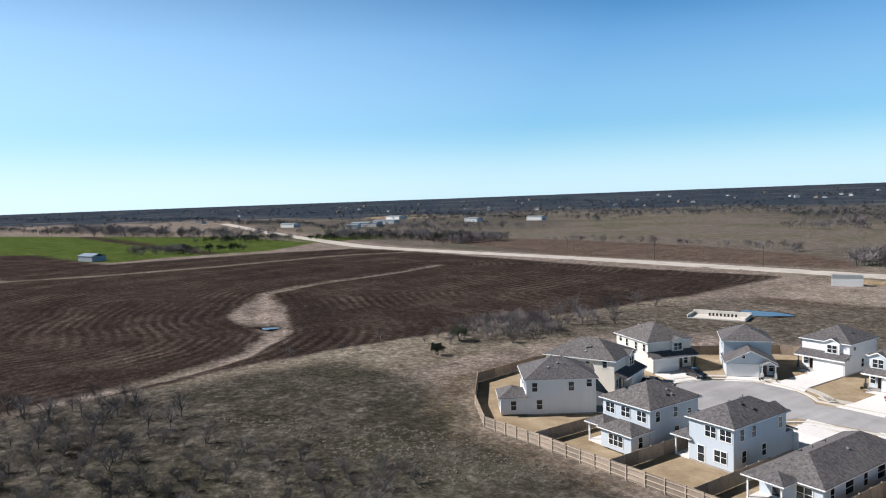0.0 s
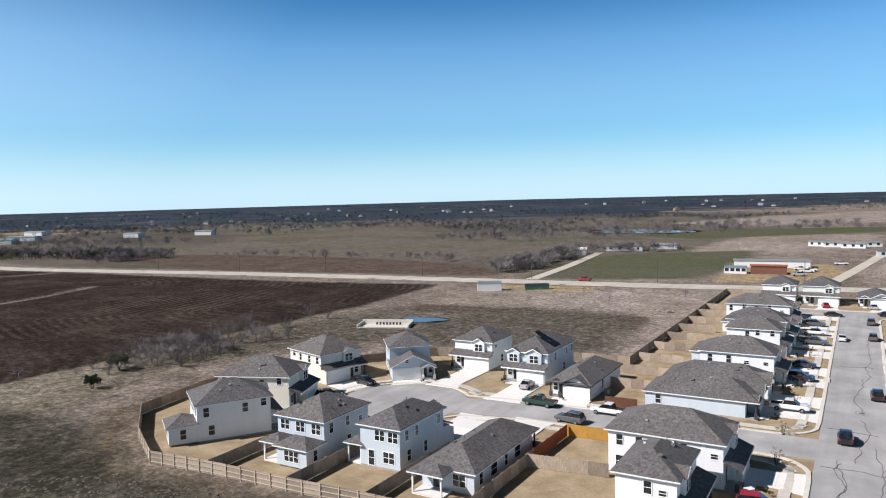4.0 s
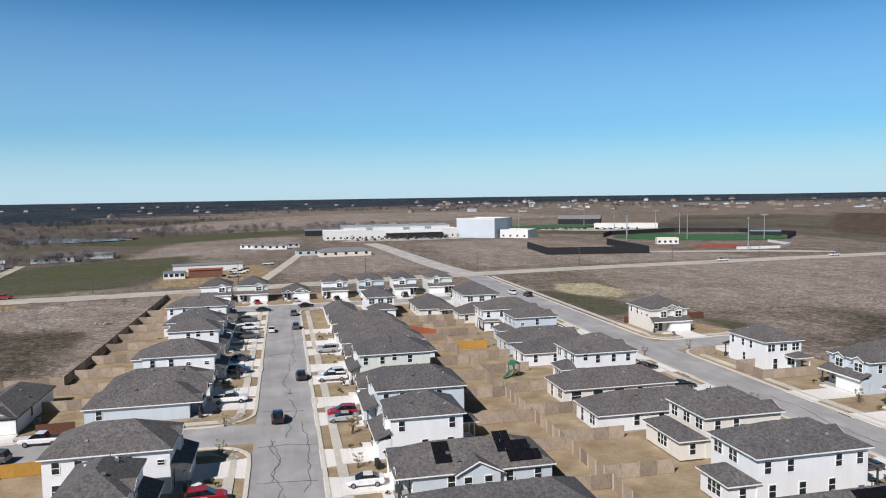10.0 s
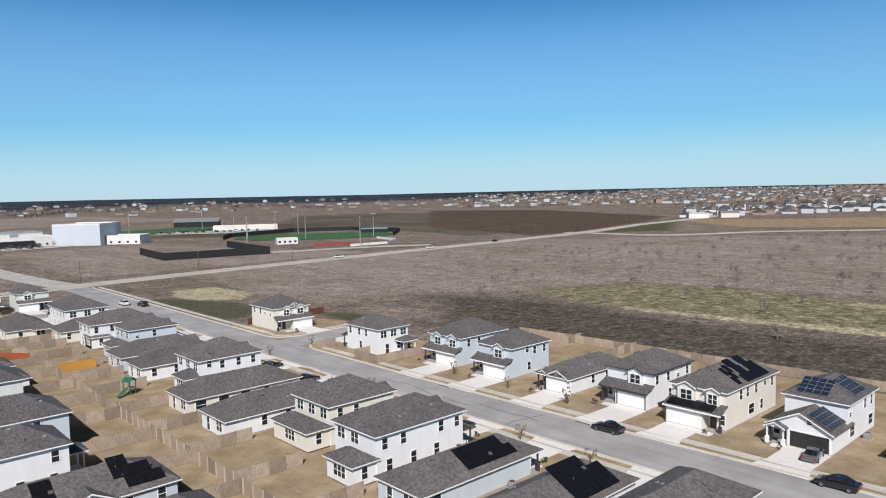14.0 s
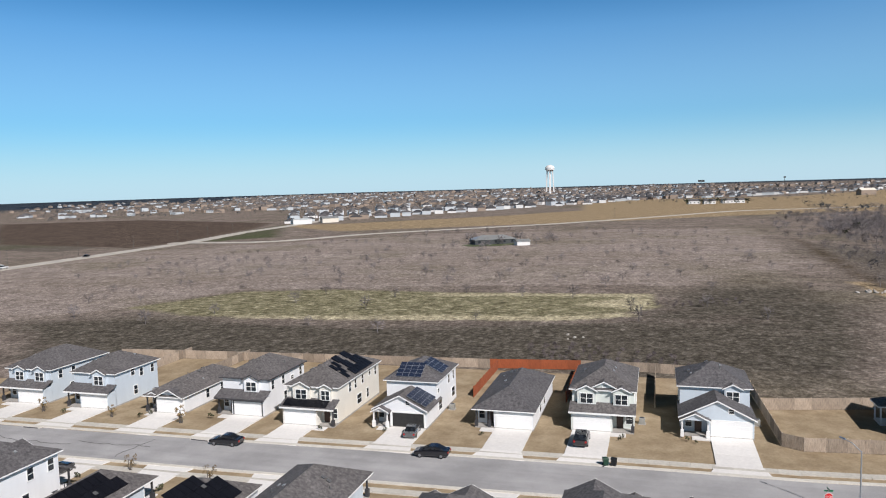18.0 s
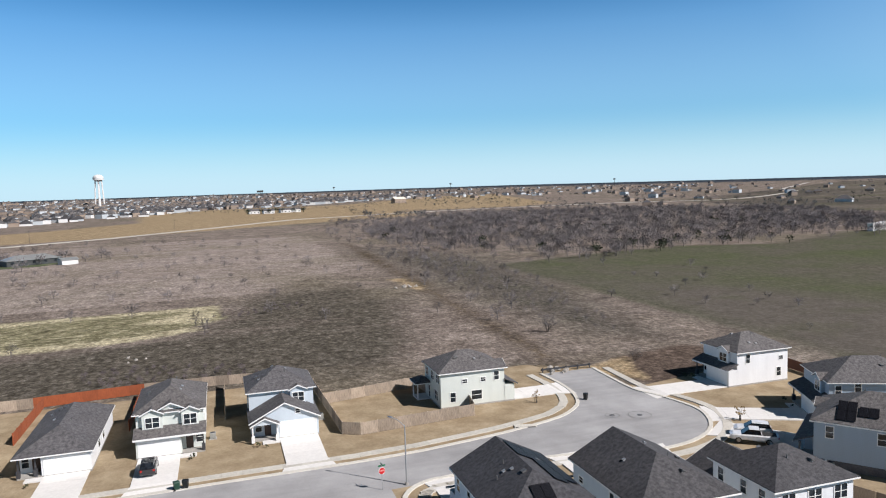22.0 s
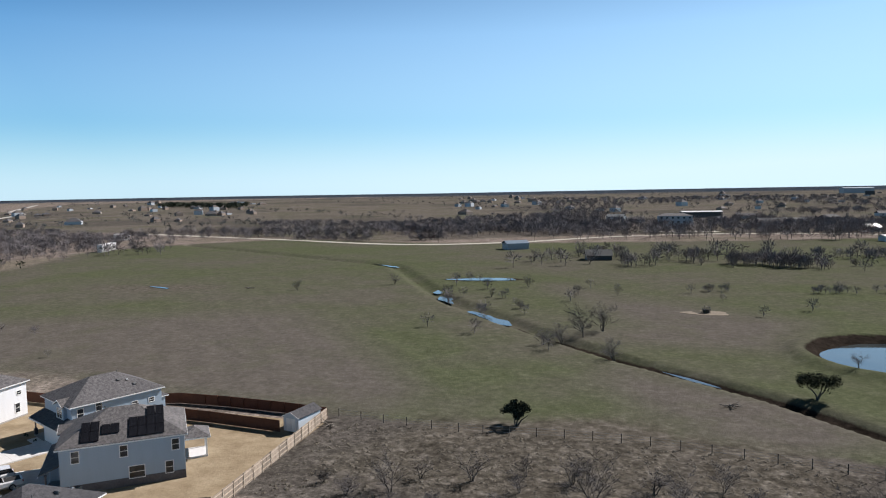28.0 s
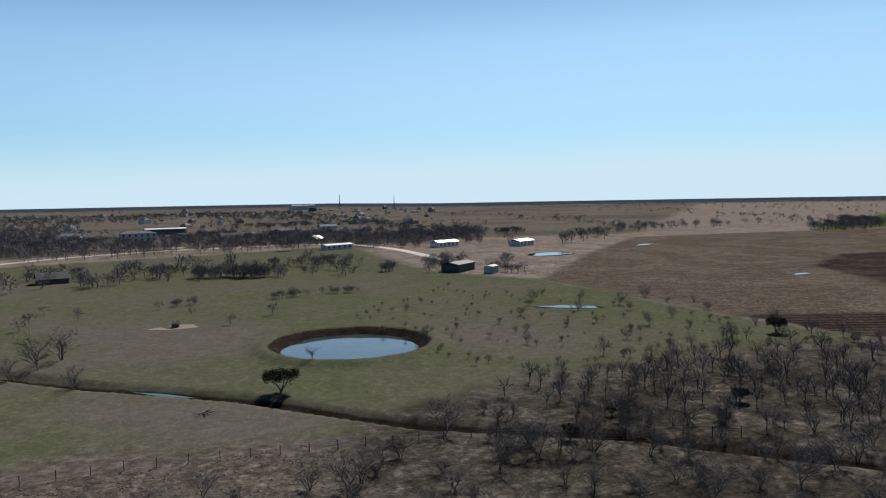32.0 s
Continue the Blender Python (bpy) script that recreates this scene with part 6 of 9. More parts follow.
BRUSH_WEST = [(-66, 30), (-72, 46), (-96, 36), (-128, 6), (-142, -40), (-110, -40), (-84, -8)]
BRUSH_SOUTH = [(-20, -76), (-28, -84), (-52, -100), (-78, -106), (-112, -112), (-150, -100), (-178, -60), (-120, -30), (-80, -36), (-40, -62)]
THICKET = [(-142, -4), (-141, 20), (-118, 28), (-86, 18), (-92, 2), (-110, -20)]
BRUSH_FRONT = [(-20, -66), (30, -66), (40, -76), (28, -84), (-10, -86), (-30, -84)]
rng = random.Random(21)
brush_spots = []
for poly, n, gap, seed in ((BRUSH_WEST, 120, 3.0, 1), (BRUSH_SOUTH, 210, 2.8, 2), (BRUSH_FRONT, 30, 4.5, 3), (THICKET, 80, 2.4, 9)):
    for x, y in scatter(poly, n, gap, seed):
        brush_spots.append((x, y, rng.uniform(0.5, 0.95) if poly in (BRUSH_WEST, THICKET) else rng.uniform(0.65, 1.15)))
brush_spots.sort(key=lambda q: math.hypot(q[0], q[1]))
for x, y, size in brush_spots[:230]:
    plant("mesquite_tree", rng.choice(BARE), x, y, size, rng.uniform(0, 360), "leafless grey mesquite tree in rough grass", "tree", "mesquite scrub")

# single trees that stand out
for x, y, s in ((18.3, -103, 0.95), (-147, -122, 1.0), (-58, -82, 0.55), (-93, -84, 0.6), (-70, -88, 0.4), (-128, 83, 0.7), (-137, 95, 0.9)):
    plant("juniper_tree", JUNIPER[int(abs(x)) % 2], x, y, s, x * 7, "dense dark green juniper tree", "tree")
plant("live_oak", FLAT_TREE, -27, -126, 1.0, 40, "flat-topped dark green tree beside the creek", "tree")
for x, y, s in ((18, -161, 1.1), (10, -176, 1.5), (6, -148, 1.1), (14, -168, 1.3), (22, -158, 0.8), (35, -205, 0.8), (48, -225, 0.7), (64, -262, 0.8), (90, -250, 0.9), (40, -250, 0.9), (120, -230, 0.8), (-66, -150, 0.9), (-38, -146, 0.6), (150, -72, 1.0), (118, -75, 0.6)):
    plant("creek_tree", BARE[int(x) % 6], x, y, s * 1.25, x * 31, "leafless grey tree along the creek", "tree", "creek trees")
rng = random.Random(31)
spots = []
for poly, n, gap, seed, size in (
        ([(-150, 92), (-128, 84), (-120, 118), (-138, 170), (-150, 160)], 20, 5, 4, 1.1),
        ([(-100, -170), (-75, -112), (-160, -100), (-170, -180), (-120, -230)], 34, 8, 5, 0.7),
        ([(60, -300), (20, -330), (-110, -300), (-120, -380), (40, -390)], 70, 6, 6, 1.4),
        ([(150, 110), (180, -60), (300, -60), (420, 100), (300, 230), (170, 180)], 60, 14, 7, 0.75),
        ([(250, -110), (150, -62), (330, -70), (400, -100)], 26, 9, 8, 0.9),
        ([(420, 130), (380, 90), (420, 50), (480, 90)], 12, 9, 9, 1.3),
        ([(-60, -200), (60, -210), (50, -260), (-60, -260)], 14, 9, 10, 0.7),
        ([(-120, 215), (-60, 200), (-50, 250), (-110, 250)], 10, 10, 12, 0.5)):
    for x, y in scatter(poly, n, gap, seed):
        spots.append((x, y, size * rng.uniform(0.7, 1.25)))
for x, y, s in spots[:70]:
    plant("bare_tree", rng.choice(BARE), x, y, s, rng.uniform(0, 360), "leafless grey-brown tree standing in the fields", "tree", "field trees")

# young street trees and shrubs in front gardens
for x, y in ((9.2, 103.5), (8.6, 90), (-9, 128), (-9, 141), (-8.6, 155), (-9, 168), (-9, 181), (71.5, 79), (73, 64.5), (71.8, 52), (90.8, 83.2), (90.6, 70.2), (91, 97), (86.6, 140), (101.5, -46.5), (82.4, -69.5), (74.4, 137), (73.8, 100), (-9, 99), (-9.4, 112)):
    plant("sapling", SAPLING, x, y, 0.9 + (int(x * 7) % 5) * 0.08, x * 13, "young street tree with thin brown leaves", "tree", "street saplings")
rng = random.Random(41)
for spot, way, entry, turn in DRIVES:
    for k in range(rng.choice((1, 1, 2))):
        u, w = rng.uniform(0.8, 3.5), rng.uniform(-1.6, 1.6)
        x, y = entry.x + way.x * u - way.y * w, entry.y + way.y * u + way.x * w
        plant("garden_shrub", (None, BUSH[1]), x, y, rng.uniform(0.5, 1.0), rng.uniform(0, 360), "small olive-green foundation shrub", "shrub", "garden shrubs", 0.0)


# ---------------------------------------------------------------- woods and hedges far off, as joined masses
def wood_mass(name, places, label, material, leafy=False, tall=5.0, limbs=4, blades=64, slim=0.026):
    """Many small trees in one mesh: a stem, a few limbs and a cloud of thin twig slivers each."""
    r = random.Random(len(places))
    forms = []
    for _ in range(6):
        v, f = [], []
        tube(v, f, Vector((0, 0, -0.3)), Vector((r.uniform(-.2, .2), r.uniform(-.2, .2), tall * 0.4)), 0.14, 0.09, 3)
        for _ in range(limbs):
            a, u = r.uniform(0, 6.28), r.uniform(0.3, 1.0)
            tube(v, f, Vector((0, 0, tall * r.uniform(0.15, 0.4))), Vector((math.cos(a) * u * tall * 0.42, math.sin(a) * u * tall * 0.42, tall * r.uniform(0.55, 1.0))), 0.07, 0.02, 3)
        for _ in range(blades):
            d = Vector((r.gauss(0, 1), r.gauss(0, 1), r.gauss(0, 0.8))).normalized() * r.random() ** 0.45
            p = Vector((d.x * tall * 0.46, d.y * tall * 0.46, tall * 0.58 + d.z * tall * 0.40))
            way = (d + Vector((r.gauss(0, 0.5), r.gauss(0, 0.5), 0.5))).normalized()
            blade(v, f, p, p + way * tall * (0.16 if leafy else 0.26), tall * (0.07 if leafy else slim))
        forms.append((np.array(v), [np.array(q) for q in f]))
    vs, fs, base = [], [], 0
    for x, y, s in places:
        fv, ff = r.choice(forms)
        c, si = math.cos(x * 3.1), math.sin(x * 3.1)
        p = fv * s
        vs.append(np.stack([p[:, 0] * c - p[:, 1] * si + x, p[:, 0] * si + p[:, 1] * c + y, p[:, 2] + height(x, y)], 1))
        fs += [tuple((q + base).tolist()) for q in ff]
        base += len(fv)
    me = bpy.data.meshes.new(name)
    me.from_pydata(np.concatenate(vs).tolist(), [], fs)
    me.materials.append(material)
    return tagged(new(name, me), label, "trees", kind="stuff")


def strew(poly, n, seed, lo=0.7, hi=1.3):
    r = random.Random(seed)
    return [(x, y, r.uniform(lo, hi)) for x, y in scatter(poly, n, 2.5, seed)]


def along(line, n, wide, seed, lo=0.7, hi=1.3):
    r = random.Random(seed)
    pts = smooth_line(line, 3.0)
    out = []
    for _ in range(n):
        p = pts[int(r.random() ** 1.0 * (len(pts) - 1))]
        out.append((p.x + r.gauss(0, wide), p.y + r.gauss(0, wide), r.uniform(lo, hi)))
    return out


WOOD = [(470, -95), (374, -112), (320, -128), (280, -160), (300, -205), (318, -265), (330, -330), (345, -430), (560, -560), (700, -440), (760, -260), (640, -170), (560, -110)]
FRINGE = [(470, -60), (340, -80), (250, -110), (262, -165), (285, -210), (300, -330), (360, -440), (700, -600), (900, -400), (900, -200), (700, -90)]
wood_mass("mesquite_thicket", [(x, y, 0.85 * q) for x, y, q in brush_spots[230:]] + strew([(-62, -112), (-80, -118), (-104, -130), (-150, -122), (-190, -70), (-120, -40), (-70, -66), (-58, -92)], 150, 93, 0.3, 0.8) + strew([(-62, -200), (-118, -250), (-158, -130), (-130, -118), (-90, -112), (-66, -118)], 110, 94, 0.16, 0.38), "leafless mesquite thicket at the far side of the brush", M_TWIG, limbs=9, blades=170, slim=0.009)
wood_mass("woodland", strew(WOOD, 2300, 51, 0.8, 1.4) + strew(FRINGE, 700, 52, 0.5, 1.1) + strew([(743, -110), (480, -96), (336, -100), (377, -152), (389, -192), (590, -291), (810, -263)], 500, 75, 0.5, 0.9), "bare grey winter woodland beyond the pasture", M_HAZEWOOD, blades=100, slim=0.015)
wood_mass("fallow_scrub", strew([(405, -78), (195, -74), (157, -80), (140, -88), (230, -108), (295, -114), (350, -108)], 240, 76, 0.18, 0.42), "low twiggy mauve-grey scrub on the fallow", M_HAZEWOOD, blades=110, slim=0.012)
wood_mass("bramble_patch", strew([(150, 28), (153, 17), (146, -4), (138, -6), (138, 22)], 90, 77, 0.16, 0.28) + strew([(206, 4), (222, -22), (212, -24), (204, -4)], 40, 78, 0.14, 0.24), "low purple-grey bramble patch in the field", surface("bramble_stems", (0.13, 0.105, 0.11), 0.95, 3, 0.6, 0.3, 0.0), blades=120, slim=0.02)
wood_mass("field_thicket", [(x, y, 0.9 * q) for x, y, q in spots[70:]] + strew([(240, 190), (330, 260), (560, 140), (520, -40), (300, -50), (240, 40)], 130, 91, 0.35, 0.8) + strew([(190, 170), (240, 240), (330, 280), (300, 120)], 30, 92, 0.3, 0.6), "leafless grey-brown scrub trees in the fields", M_HAZEWOOD)
wood_mass("field_edge_bushes", strew([(-138, 93), (-128, 109), (-126, 119), (-140, 124), (-150, 116)], 46, 95, 0.5, 1.0) + strew([(-135, 125), (-129, 133), (-138, 140)], 12, 96, 0.5, 0.8) + along([(-150, 60), (-146, 90), (-140, 150)], 26, 4, 97, 0.2, 0.45), "dense grey bushes at the edge of the ploughland", M_HAZEWOOD, limbs=7, blades=150, slim=0.011)
wood_mass("juniper_wood", strew(WOOD, 110, 53, 0.7, 1.2) + along([(-521, 121), (-487, 154)], 26, 6, 79, 0.8, 1.3) + along([(-596, 166), (-594, 218)], 30, 8, 80, 0.9, 1.4) + along([(-567, 233), (-475, 283), (-420, 290)], 60, 7, 81, 0.8, 1.3) + along([(300, -190), (320, -240), (300, -290)], 14, 10, 82, 0.8, 1.2) + strew([(1100, -1420), (760, -1210), (900, -1500), (1200, -1600)], 300, 54, 1.6, 2.4), "dark junipers among the bare woods", M_JUNIPER, True, limbs=2)
wood_mass("hedgerow", along([(-146, 300), (-142, 345), (-150, 410)], 150, 4.0, 55, 0.9, 1.5) + along([(-369, 336), (-296, 345), (-229, 353), (-184, 340)], 46, 2.5, 56, 0.6, 1.1) + along([(-408, 276), (-406, 303), (-401, 324)], 70, 5, 83, 0.9, 1.4) + along([(-700, 330), (-600, 400), (-520, 430)], 90, 14, 84, 0.9, 1.5) + along([(-560, 262), (-470, 300), (-420, 300)], 160, 9, 57, 1.0, 1.7)
          + along([(-660, 200), (-560, 225)], 50, 6, 58) + along([(-520, 95), (-500, 130)], 40, 5, 59, 0.8, 1.4) + along([(-1100, 120), (-800, 160), (-640, 240)], 200, 14, 60, 1.2, 2.2)
          + along([(-330, 640), (-250, 660), (-190, 690)], 130, 14, 71, 0.7, 1.2) + along([(-900, 700), (-400, 760), (100, 800)], 240, 18, 72, 1.0, 1.6) + along([(-130, 690), (-60, 720), (60, 740)], 60, 12, 73, 0.9, 1.4), "grey bare hedgerows along the field edges", M_HAZEWOOD)
wood_mass("farm_trees", along([(180, -470), (330, -505), (400, -470)], 150, 9, 61, 1.0, 1.7) + strew([(60, -470), (-260, -480), (-330, -620), (-100, -700), (120, -600)], 620, 62, 1.0, 1.9) + strew([(110, -480), (300, -540), (420, -700), (150, -640)], 360, 63, 0.8, 1.4)
          + along([(-160, -330), (-140, -300), (-190, -320)], 30, 6, 64, 0.8, 1.3) + along([(-300, -420), (-420, -520), (-640, -560)], 60, 12, 65, 1.0, 1.8) + along([(-560, -420), (-700, -470), (-760, -540)], 120, 10, 66, 1.2, 1.8)
          + along([(-145, 425), (-100, 450)], 30, 8, 67, 0.8, 1.4) + along([(-300, 520), (-160, 600), (-100, 760)], 120, 14, 68, 1.0, 1.6)
          + strew([(260, -340), (420, -330), (470, -480), (330, -450)], 130, 74, 0.8, 1.4) + strew([(63, -543), (18, -569), (37, -1194), (-122, -1500), (-273, -1004), (-264, -540), (-319, -607), (-387, -1267), (-418, -1800), (276, -1800)], 900, 85, 1.0, 1.8) + strew([(241, -567), (143, -495), (28, -532), (40, -765), (114, -836), (208, -712)], 520, 86, 0.9, 1.5) + along([(-160, -478), (-190, -470), (-250, -450)], 40, 8, 87, 0.9, 1.5), "bare trees round farmsteads and lanes", M_HAZEWOOD, blades=90, slim=0.022)
# hedges and thickets standing in the pasture and beside the farm road
rows = []
for k, (line, n, wide, lo, hi) in enumerate((
        ([(245, -471), (186, -458)], 60, 2.5, 0.5, 0.8), ([(152, -468), (136, -475)], 40, 3.0, 0.6, 1.0), ([(180, -544), (124, -561), (33, -572)], 170, 16, 0.8, 1.5), ([(187, -680), (124, -773), (52, -895)], 150, 30, 0.9, 1.5),
        ([(260, -631), (217, -619)], 70, 10, 0.7, 1.1), ([(31, -363), (14, -368)], 16, 4, 0.6, 1.1), ([(11, -325), (-1, -317)], 9, 3, 0.9, 1.3), ([(-12, -340), (-33, -366)], 16, 5, 0.8, 1.3), ([(-39, -335), (-68, -319)], 70, 3.5, 0.8, 1.25),) + (
        ([(-79, -363), (-113, -376)], 26, 5, 0.7, 1.1), ([(-96, -553), (-175, -614)], 150, 16, 1.1, 1.8), ([(-149, -855), (-252, -914)], 60, 25, 1.0, 1.6), ([(-165, -520), (-210, -523), (-301, -560)], 90, 8, 1.0, 2.0),
        ([(-118, -316), (-123, -310)], 9, 3, 0.8, 1.1), ([(-163, -288), (-166, -271)], 12, 3, 0.7, 1.1), ([(-324, -570), (-345, -564)], 22, 5, 1.0, 1.4), ([(-52, -249), (-65, -250)], 14, 1.2, 0.35, 0.6), ([(-72, -252), (-84, -250)], 14, 1.2, 0.35, 0.6),) + (
        ([(-21, -248), (-29, -250)], 10, 1.2, 0.35, 0.6), ([(40, -150), (60, -262)], 14, 7, 0.5, 0.9), ([(120, -120), (240, -160)], 14, 12, 0.35, 0.7))):
    rows += along(line, n, wide, 300 + k, lo, hi)
wood_mass("pasture_thicket", rows, "grey bare thickets and hedges in the cattle pasture", M_HAZEWOOD, limbs=6, blades=110, slim=0.016)
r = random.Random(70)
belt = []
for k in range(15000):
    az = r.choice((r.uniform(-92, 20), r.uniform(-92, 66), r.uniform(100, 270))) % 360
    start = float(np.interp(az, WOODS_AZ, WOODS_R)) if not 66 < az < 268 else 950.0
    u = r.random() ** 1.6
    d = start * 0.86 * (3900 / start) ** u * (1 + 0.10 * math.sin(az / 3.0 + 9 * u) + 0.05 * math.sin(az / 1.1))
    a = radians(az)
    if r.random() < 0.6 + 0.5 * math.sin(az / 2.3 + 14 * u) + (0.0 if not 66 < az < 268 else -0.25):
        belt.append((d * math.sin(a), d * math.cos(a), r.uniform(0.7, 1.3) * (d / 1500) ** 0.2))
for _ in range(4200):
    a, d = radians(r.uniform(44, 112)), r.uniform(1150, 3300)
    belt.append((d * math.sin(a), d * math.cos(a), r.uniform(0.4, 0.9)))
# the trees' base colour carries the blue of distance haze
wood_mass("distant_woods", belt, "distant winter woods towards the horizon, blue haze in their colour", surface("distant_wood_hazed", (0.055, 0.064, 0.072), 1.0, 0.2, 0.01, 0.4, 0.0, world_co=True), True, 6.0, 0, 26)

# tufts of tall dry grass in the near brush
r = random.Random(81)
tv, tf = [], []
for poly, n in (([(45, -99), (-29, -97), (-26, -66), (44, -64)], 1300), ([(-120, 30), (-84, 58), (-60, 60), (-70, 46)], 500), (BRUSH_WEST, 500)):
    for x, y in scatter(poly, n, 0.4, n):
        z = height(x, y)
        s = r.uniform(0.35, 0.85)
        for j in range(5):
            a = j * 1.26 + r.uniform(-0.4, 0.4)
            k = len(tv)
            ca, sa, l = math.cos(a), math.sin(a), s * r.uniform(0.35, 0.6)
            tv += [(x + ca * l - sa * 0.2 * s, y + sa * l + ca * 0.2 * s, z + 0.02), (x + ca * l + sa * 0.2 * s, y + sa * l - ca * 0.2 * s, z + 0.02), (x - ca * 0.08, y - sa * 0.08, z + 0.26 * s)]
            tf.append((k, k + 1, k + 2))
M_TUFT = surface("dry_tufts", (0.13, 0.112, 0.085), 1.0, 1.2, 0.1, 0.45, 0.0, world_co=True)
me = bpy.data.meshes.new("dry_grass")
me.from_pydata(tv, [], tf)
me.materials.append(M_TUFT)
tagged(new("dry_grass", me), "tussocks of tall straw-coloured winter grass", "grass", kind="stuff")


# ---------------------------------------------------------------- vehicles
P_BLACK, P_WHITE, P_SILVER, P_RED, P_BLUE, P_GREEN, P_GREY = (paint("car_" + n, c) for n, c in (("black", (0.012, 0.012, 0.015)), ("white", (0.72, 0.72, 0.72)), ("silver", (0.38, 0.39, 0.40)), ("red", (0.30, 0.015, 0.02)), ("blue", (0.02, 0.03, 0.08)), ("green", (0.012, 0.045, 0.035)), ("grey", (0.09, 0.095, 0.10))))
M_LIGHT = surface("headlight_lens", (0.7, 0.72, 0.74), 0.15, 8, 2, 0.1, 0.0)
M_TAIL = surface("tail_lens", (0.35, 0.01, 0.01), 0.2, 8, 2, 0.1, 0.0)
M_CARGLASS = glass_dark("car_glass", (0.012, 0.014, 0.017), 0.05)


def loft(bm, rings):
    rows = [[bm.verts.new(p) for p in ring] for ring in rings]
    n = len(rows[0])
    for a, b in zip(rows, rows[1:]):
        for k in range(n):
            bm.faces.new((a[k], a[(k + 1) % n], b[(k + 1) % n], b[k]))
    bm.faces.new(rows[0][::-1])
    bm.faces.new(rows[-1])


def section(x, hw, lo, hi, c=0.12):
    return [(x, -hw + c, lo), (x, hw - c, lo), (x, hw, lo + c), (x, hw, hi - c), (x, hw - c, hi), (x, -hw + c, hi), (x, -hw, hi - c), (x, -hw, lo + c)]


# x back to front: body stations (x, half width, low, high), cabin stations, wheel places
CARS = {
    "sedan": (((-2.35, 0.78, 0.42, 0.92), (-2.2, 0.88, 0.30, 1.02), (-1.2, 0.91, 0.24, 1.02), (0.6, 0.91, 0.24, 0.98), (1.6, 0.89, 0.26, 0.90), (2.2, 0.84, 0.32, 0.76), (2.35, 0.7, 0.42, 0.62)), ((-1.75, 0.72, 0.98, 1.04), (-1.0, 0.68, 0.95, 1.42), (0.2, 0.68, 0.95, 1.45), (1.15, 0.74, 0.92, 0.99)), (-1.42, 1.42), 0.33),
    "suv": (((-2.35, 0.84, 0.45, 1.05), (-2.25, 0.93, 0.34, 1.15), (-1.0, 0.96, 0.30, 1.15), (0.8, 0.96, 0.30, 1.12), (1.9, 0.93, 0.32, 1.05), (2.35, 0.82, 0.42, 0.85)), ((-2.25, 0.80, 1.10, 1.15), (-2.0, 0.76, 1.1, 1.72), (0.1, 0.76, 1.1, 1.76), (1.05, 0.82, 1.05, 1.13)), (-1.4, 1.45), 0.37),
    "pickup": (((-2.95, 0.94, 0.55, 1.10), (-2.8, 0.98, 0.48, 1.14), (-0.9, 0.98, 0.42, 1.14), (1.2, 0.98, 0.42, 1.16), (2.5, 0.96, 0.44, 1.12), (2.9, 0.86, 0.52, 0.95)), ((-0.95, 0.84, 1.1, 1.16), (-0.7, 0.78, 1.1, 1.82), (0.6, 0.78, 1.1, 1.84), (1.5, 0.86, 1.1, 1.18)), (-1.8, 1.85), 0.40),
}
CAR_MESH = {}


def wheel_make(r):
    def make(bm):
        bmesh.ops.create_cone(bm, cap_ends=True, segments=16, radius1=r, radius2=r, depth=0.24, matrix=Matrix.Rotation(radians(90), 4, "X"))
        bmesh.ops.bevel(bm, geom=[e for e in bm.edges if len(e.link_faces) == 2 and any(len(f.verts) > 4 for f in e.link_faces)], offset=0.04, segments=1, affect="EDGES")
    return make


